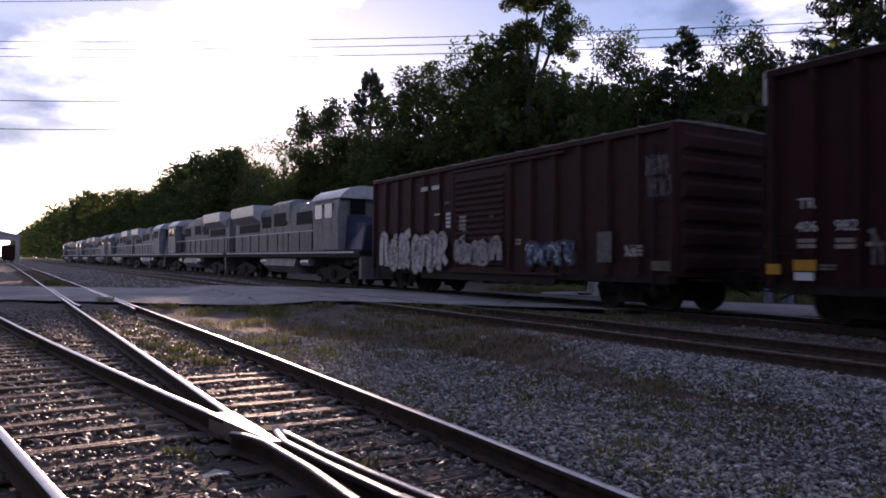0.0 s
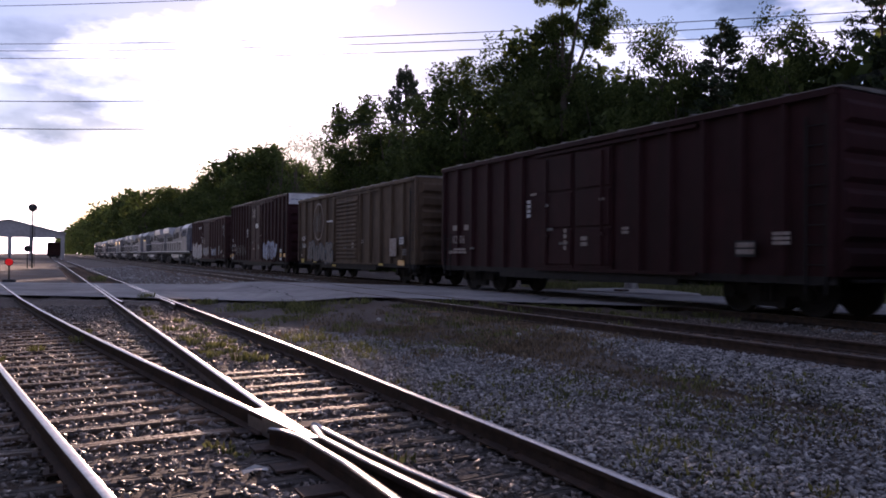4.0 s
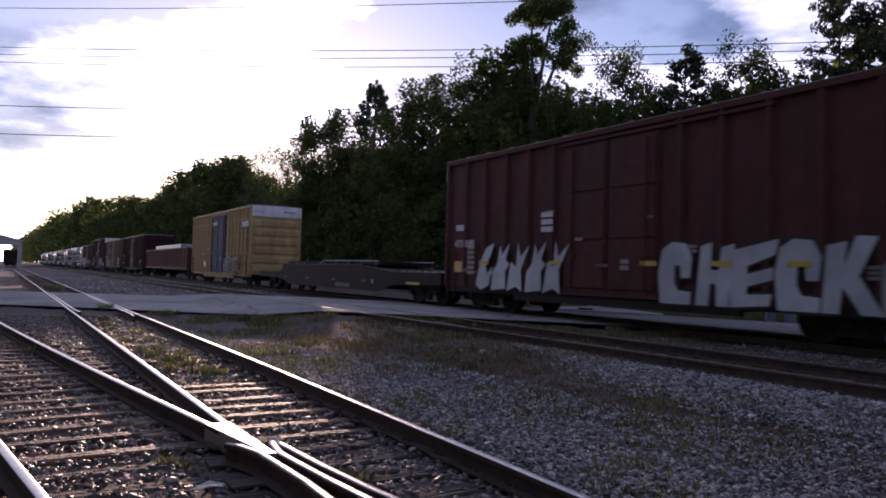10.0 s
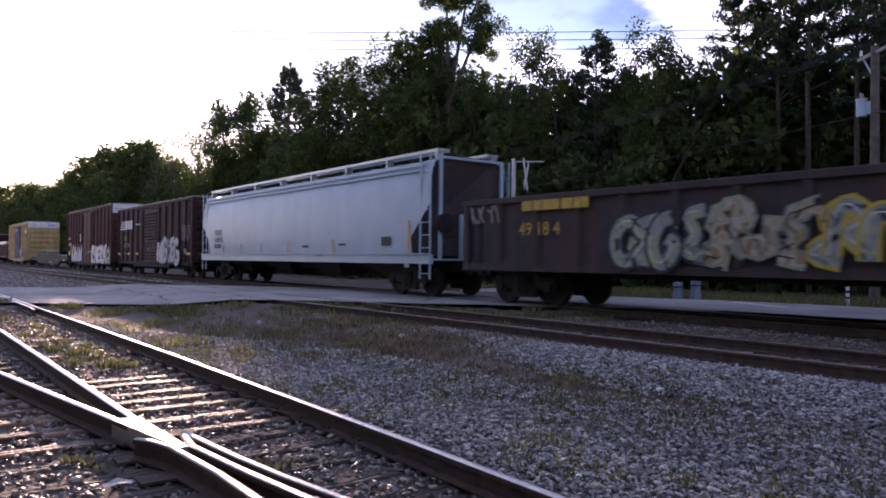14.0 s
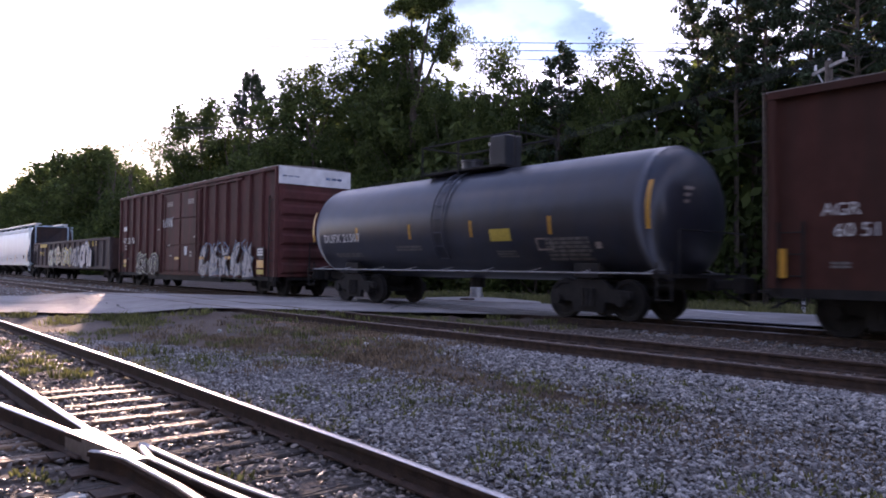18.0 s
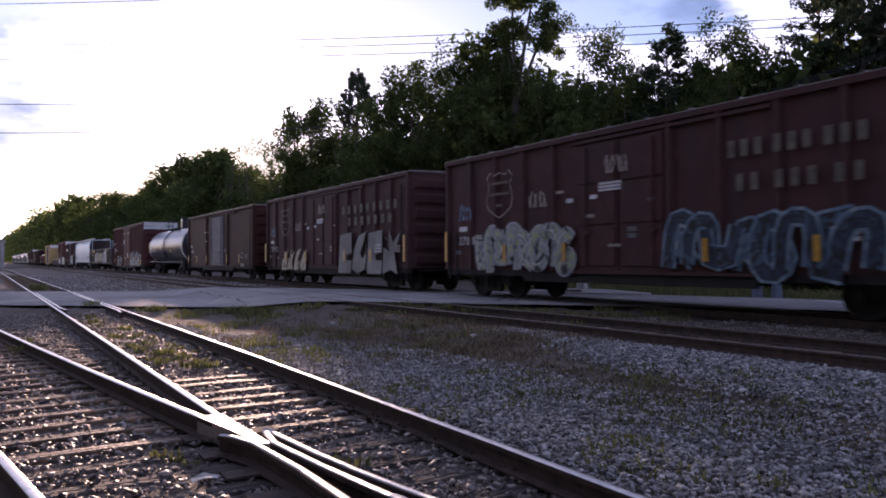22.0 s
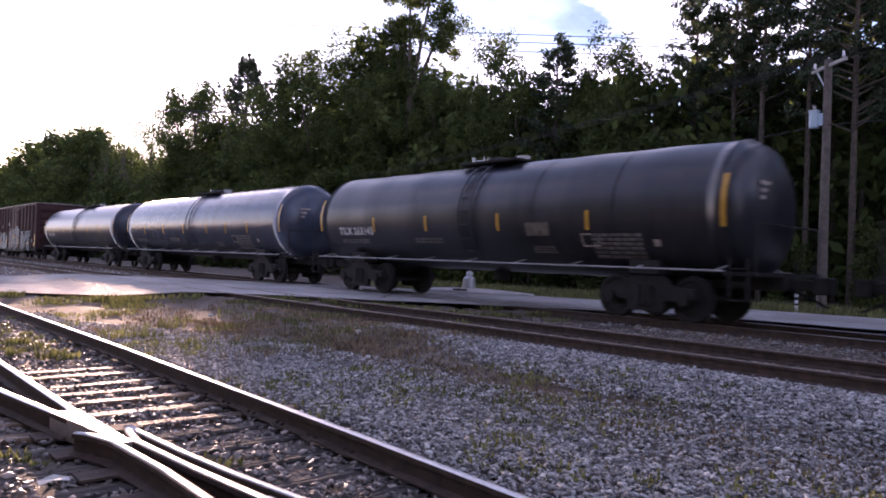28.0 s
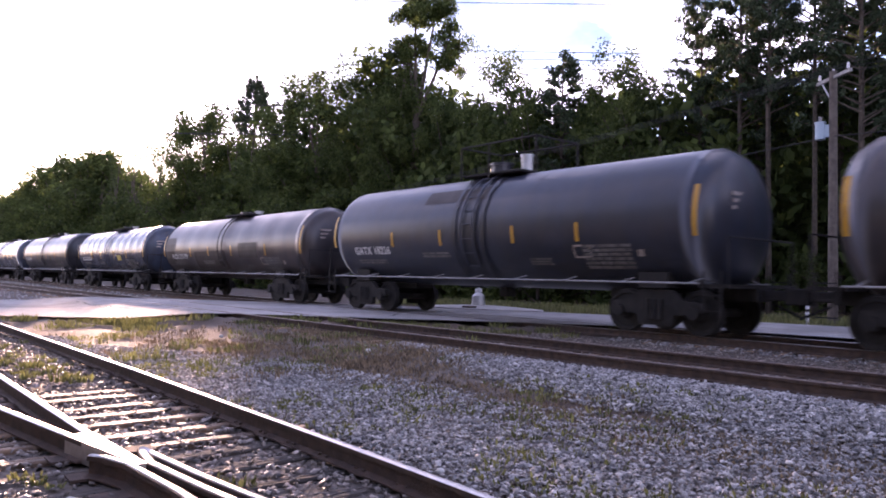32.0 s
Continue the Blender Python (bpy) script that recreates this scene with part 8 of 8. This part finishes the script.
def build_crossing_signal():
    root = tagged(new("crossing_signal"), "silver crossing signal mast with flashers and a crossbuck beside the road", "crossing signal")
    x, y = 19.1, 20.4
    n = Vector((0.6, -0.8, 0))             # the way the road's traffic sees it from
    side = Vector((0.8, 0.6, 0))
    right = Vector((0.74, -0.67, 0))
    bm = bmesh.new()
    tube(bm, (x, y, 0.85), (x, y, 5.28), 0.055, 14)
    tube(bm, (x + 0.12, y + 0.02, 3.1), (x + 0.12, y + 0.02, 5.2), 0.025, 8)
    part("mast", bm, SILVER, root)
    bm = bmesh.new()
    tube(bm, (x, y, 5.28), (x, y, 5.33), 0.08, 12)
    part("mast_cap", bm, SILVER, root)
    bm = bmesh.new()
    for z0, z1, r0, r1 in ((0.42, 0.52, 0.27, 0.27), (0.52, 0.80, 0.25, 0.23), (0.80, 0.90, 0.23, 0.12), (0.90, 1.0, 0.10, 0.08)):
        tube(bm, (x, y, z0), (x, y, z1), r0, 14, r1)
    part("base", bm, GALV, root, "domed grey mast base", smooth=True)
    for k in (-0.07, 0.09):
        bm = bmesh.new()
        q = Vector((x, y, 0)) + right * k
        tube(bm, (q.x, q.y, 0.93), (q.x, q.y, 1.06), 0.05, 10)
        part("conduit_cap", bm, WHITEP, root)
    bm = bmesh.new()
    p = Vector((x, y, 5.22))
    tube(bm, p, p + right * 1.15, 0.022, 8)
    part("top_bracket", bm, SILVER, root)
    for s in (-1, 1):
        bm = bmesh.new()
        c = Vector((x, y, 4.72)) + right * 0.48
        u = (side * 0.72 + Vector((0, 0, s * 0.75))).normalized()
        w = u.cross(n).normalized()
        v = [bm.verts.new(c + u * (0.72 * a) + w * (0.11 * b) + n * (0.012 * d + 0.02 * s)) for a in (-1, 1) for b in (-1, 1) for d in (-1, 1)]
        for f in ((0, 1, 3, 2), (4, 6, 7, 5), (0, 4, 5, 1), (2, 3, 7, 6), (0, 2, 6, 4), (1, 5, 7, 3)):
            bm.faces.new([v[i] for i in f])
        part("crossbuck", bm, WHITEP, root, "white crossbuck board")
    bm = bmesh.new()
    p = Vector((x, y, 3.16))
    tube(bm, p - right * 0.95, p + right * 1.0, 0.022, 8)
    part("crossarm", bm, SILVER, root)
    for k, lit, way in ((-0.62, True, -n), (0.5, False, n), (-0.12, False, n), (0.34, False, -n)):
        q = p + right * k
        lamp_head(root, q.x, q.y, 2.95 if k != 0.34 else 2.6, lit, way)
    bm = bmesh.new()
    q = p - right * 0.3
    tube(bm, (q.x, q.y, 3.25), (q.x, q.y, 3.72), 0.075, 10)
    part("bell", bm, GALV, root)
    # the lowered gate: a machine on the mast, counterweights, a striped arm
    gate = tagged(new("crossing_gate"), "lowered crossing gate with a striped arm and silver machine", "crossing gate")
    bm = bmesh.new()
    box(bm, x - 0.34, x + 0.22, y - 0.42, y - 0.1, 1.58, 2.16)
    part("machine", bm, SILVER, gate, "silver gate machine case", bevel=0.03)
    for k in range(3):
        bm = bmesh.new()
        box(bm, x - 0.95, x - 0.38, y - 0.30, y - 0.16, 1.72 + 0.13 * k, 1.81 + 0.13 * k)
        part("counterweight", bm, GALV, gate)
    bm = bmesh.new()
    box(bm, x - 0.6, x + 0.5, y - 0.48, y - 0.43, 1.52, 1.62)
    part("pivot_arm", bm, WHITEP, gate)
    d = Vector((0.93, -0.36, 0))
    a = Vector((x + 0.45, y - 0.5, 1.58))
    cross = Vector((0.36, 0.93, 0)) * 0.025
    for k in range(12):
        bm = bmesh.new()
        p0, p1 = a + d * (0.5 * k), a + d * (0.5 * k + 0.5)
        v = [bm.verts.new(p + cross * b + Vector((0, 0, z))) for p in (p0, p1) for b in (-1, 1) for z in (-0.05, 0.05)]
        for f in ((0, 1, 3, 2), (4, 6, 7, 5), (0, 4, 5, 1), (2, 3, 7, 6), (0, 2, 6, 4), (1, 5, 7, 3)):
            bm.faces.new([v[i] for i in f])
        part("stripe", bm, WHITEP if k % 2 == 0 else REDPAINT, gate, "" if k % 2 == 0 else "dark red stripe")
    for k in (5.7,):
        bm = bmesh.new()
        q = a + d * k + Vector((0, 0, 0.05))
        tube(bm, q, q + Vector((0, 0, 0.12)), 0.05, 10)
        part("arm_lamp", bm, REDLAMP, gate, "small red lamp")


def build_far_left():
    # signal mast by the branch
    root = tagged(new("signal_mast"), "black railway signal mast with a round head", "railway signal")
    bm = bmesh.new()
    tube(bm, (-1.0, 86, -0.02), (-1.0, 86, 5.9), 0.08, 10)
    part("mast", bm, INK, root)
    bm = bmesh.new()
    tube(bm, (-1.0, 85.9, 6.15), (-1.0, 86.15, 6.15), 0.42, 18)
    h = part("signal_head", bm, INK, root, "round black signal head")
    bm = bmesh.new()
    tube(bm, (-1.0, 85.9, 6.15), (-1.0, 85.6, 6.15), 0.16, 12)
    part("hood", bm, INK, h)
    bm = bmesh.new()
    for i in range(12):
        tube(bm, (-1.2, 86.1, 0.4 + 0.4 * i), (-0.8, 86.1, 0.4 + 0.4 * i), 0.02, 5)
    for x in (-1.2, -0.8):
        tube(bm, (x, 86.1, 0.1), (x, 86.1, 5.2), 0.025, 6)
    part("ladder", bm, INK, root)
    sign = tagged(new("track_sign"), "small dark round track sign on a post", "railway sign")
    bm = bmesh.new()
    tube(bm, (-1.4, 85, -0.02), (-1.4, 85, 2.2), 0.05, 8)
    part("post", bm, INK, sign)
    bm = bmesh.new()
    tube(bm, (-1.4, 84.97, 1.95), (-1.4, 84.93, 1.95), 0.34, 16)
    part("disc", bm, DARK, sign)
    stand = tagged(new("switch_stand"), "low switch stand with a glowing red lamp beside the branch track", "switch stand")
    bm = bmesh.new()
    tube(bm, (-1.35, 43, 0.1), (-1.35, 43, 0.95), 0.04, 8)
    tube(bm, (-1.35, 43, 1.25), (-1.35, 43, 1.5), 0.03, 8)
    part("mast", bm, INK, stand)
    bm = bmesh.new()
    box(bm, -1.65, -1.05, 42.85, 43.15, -0.02, 0.16)
    part("base", bm, INK, stand, bevel=0.02)
    bm = bmesh.new()
    tube(bm, (-1.35, 42.88, 1.05), (-1.35, 43.08, 1.05), 0.2, 16)
    lp = part("lamp", bm, INK, stand)
    bm = bmesh.new()
    tube(bm, (-1.35, 42.84, 1.05), (-1.35, 42.88, 1.05), 0.17, 16)
    part("lens", bm, REDLAMP, lp, "glowing red lens")
    # the open shed that the track runs into
    shed = tagged(new("engine_shed"), "grey open-fronted engine shed with a low gable roof", "shed")
    x0, x1, xm, y0, y1 = -20.5, 4.3, -8.0, 210, 250
    wall = mat("shed_cladding", (0.34, 0.34, 0.36), (0.26, 0.26, 0.28), 1.5, 0.7, 0, 0.2, 6, (0.2, 0.18, 0.17), 0.3, 0.4)
    for nm, prof in (("roof", [(x0 - 0.6, 6.5), (xm, 9.6), (xm, 9.9), (x0 - 0.6, 6.8)]), ("roof", [(x1 + 0.3, 6.4), (xm, 9.6), (xm, 9.9), (x1 + 0.3, 6.7)])):
        bm = bmesh.new()
        extrude_y(bm, prof, y0 - 0.5, y1)
        part(nm, bm, wall, shed, "shallow metal roof")
    bm = bmesh.new()
    extrude_y(bm, [(x0, 5.4), (x1, 5.4), (x1, 6.5), (xm, 9.55), (x0, 6.6)], y0, y0 + 0.25)
    part("gable", bm, wall, shed, "grey sheet gable")
    for x in (-20.5, -16, -11.5, -8.2, -3.6, 3.4):
        bm = bmesh.new()
        box(bm, x, x + 0.9, y0, y0 + 0.6, -0.02, 5.4)
        part("column", bm, wall, shed)
    for x in (x0, x1 - 0.25):
        bm = bmesh.new()
        box(bm, x, x + 0.25, y0 + 0.6, y1, -0.02, 6.4)
        part("side_wall", bm, wall, shed)
    c = boxcar("dark boxcar standing inside the engine shed", 14.0, 4.4, BROWN, 10)
    c["group"] = "cars at rest"
    c.matrix_basis = pose((XC + XD) / 2 + bend(222), 231, RN)


def build_litter():
    white = mat("pale_litter", (0.62, 0.62, 0.6), (0.5, 0.5, 0.48), 10, 0.8)
    for x, y, s in ((7.03, 15.6, 0.055), (4.91, 12.15, 0.045), (7.65, 10.85, 0.055), (6.55, 8.96, 0.04), (3.95, 4.45, 0.03)):
        bm = bmesh.new()
        bmesh.ops.create_icosphere(bm, subdivisions=2, radius=s)
        for v in bm.verts:
            v.co *= 1 + 0.35 * noise.noise(v.co * 9 + Vector((x, y, 0)))
            v.co.z *= 0.7
        ob = new("pale_rock", done(bm, "pale_rock", white))
        ob.location = (x, y, rise(x, y) + s * 0.45)
        tagged(ob, "single pale rock lying on the gravel", "rock", "pale rocks")
    bm = bmesh.new()
    pts = [(-0.11, -0.05, 0.01), (0.0, -0.07, 0.05), (0.12, -0.04, 0.015), (0.13, 0.05, 0.02), (0.02, 0.07, 0.065), (-0.1, 0.06, 0.02)]
    lo = [bm.verts.new(p) for p in pts]
    hi = [bm.verts.new((p[0], p[1], p[2] + 0.006)) for p in pts]
    bm.faces.new(lo)
    bm.faces.new(hi)
    for i in range(6):
        bm.faces.new((lo[i], lo[(i + 1) % 6], hi[(i + 1) % 6], hi[i]))
    ob = new("paper_scrap", done(bm, "paper_scrap", white))
    ob.location = (1.58, 5.16, 0.012)
    ob.scale = (0.75, 0.7, 0.6)
    tagged(ob, "crumpled white paper scrap lying between the rails", "litter")


REDPAINT = mat("red_stripe_paint", (0.16, 0.02, 0.02), (0.11, 0.016, 0.016), 6, 0.6)
DULLTOP = mat("dull_rail_top", (0.26, 0.20, 0.17), (0.15, 0.11, 0.09), 10, 0.5, 0.6)
DRYGRASS = mat("dry_grass", (0.29, 0.22, 0.14), (0.16, 0.12, 0.078), 3, 0.85, island=0.4, translucent=0.2)
GREYWOOD = mat("grey_crossarm_wood", (0.36, 0.35, 0.33), (0.26, 0.25, 0.235), 6, 0.85)


build_ground()
build_road()
build_far_left()
build_train()
build_woods()
build_pole()
build_wires()
build_road_edge()
build_island()
build_crossing_signal()
build_litter()
build_weeds()
build_stones()
build_tracks()
motions()
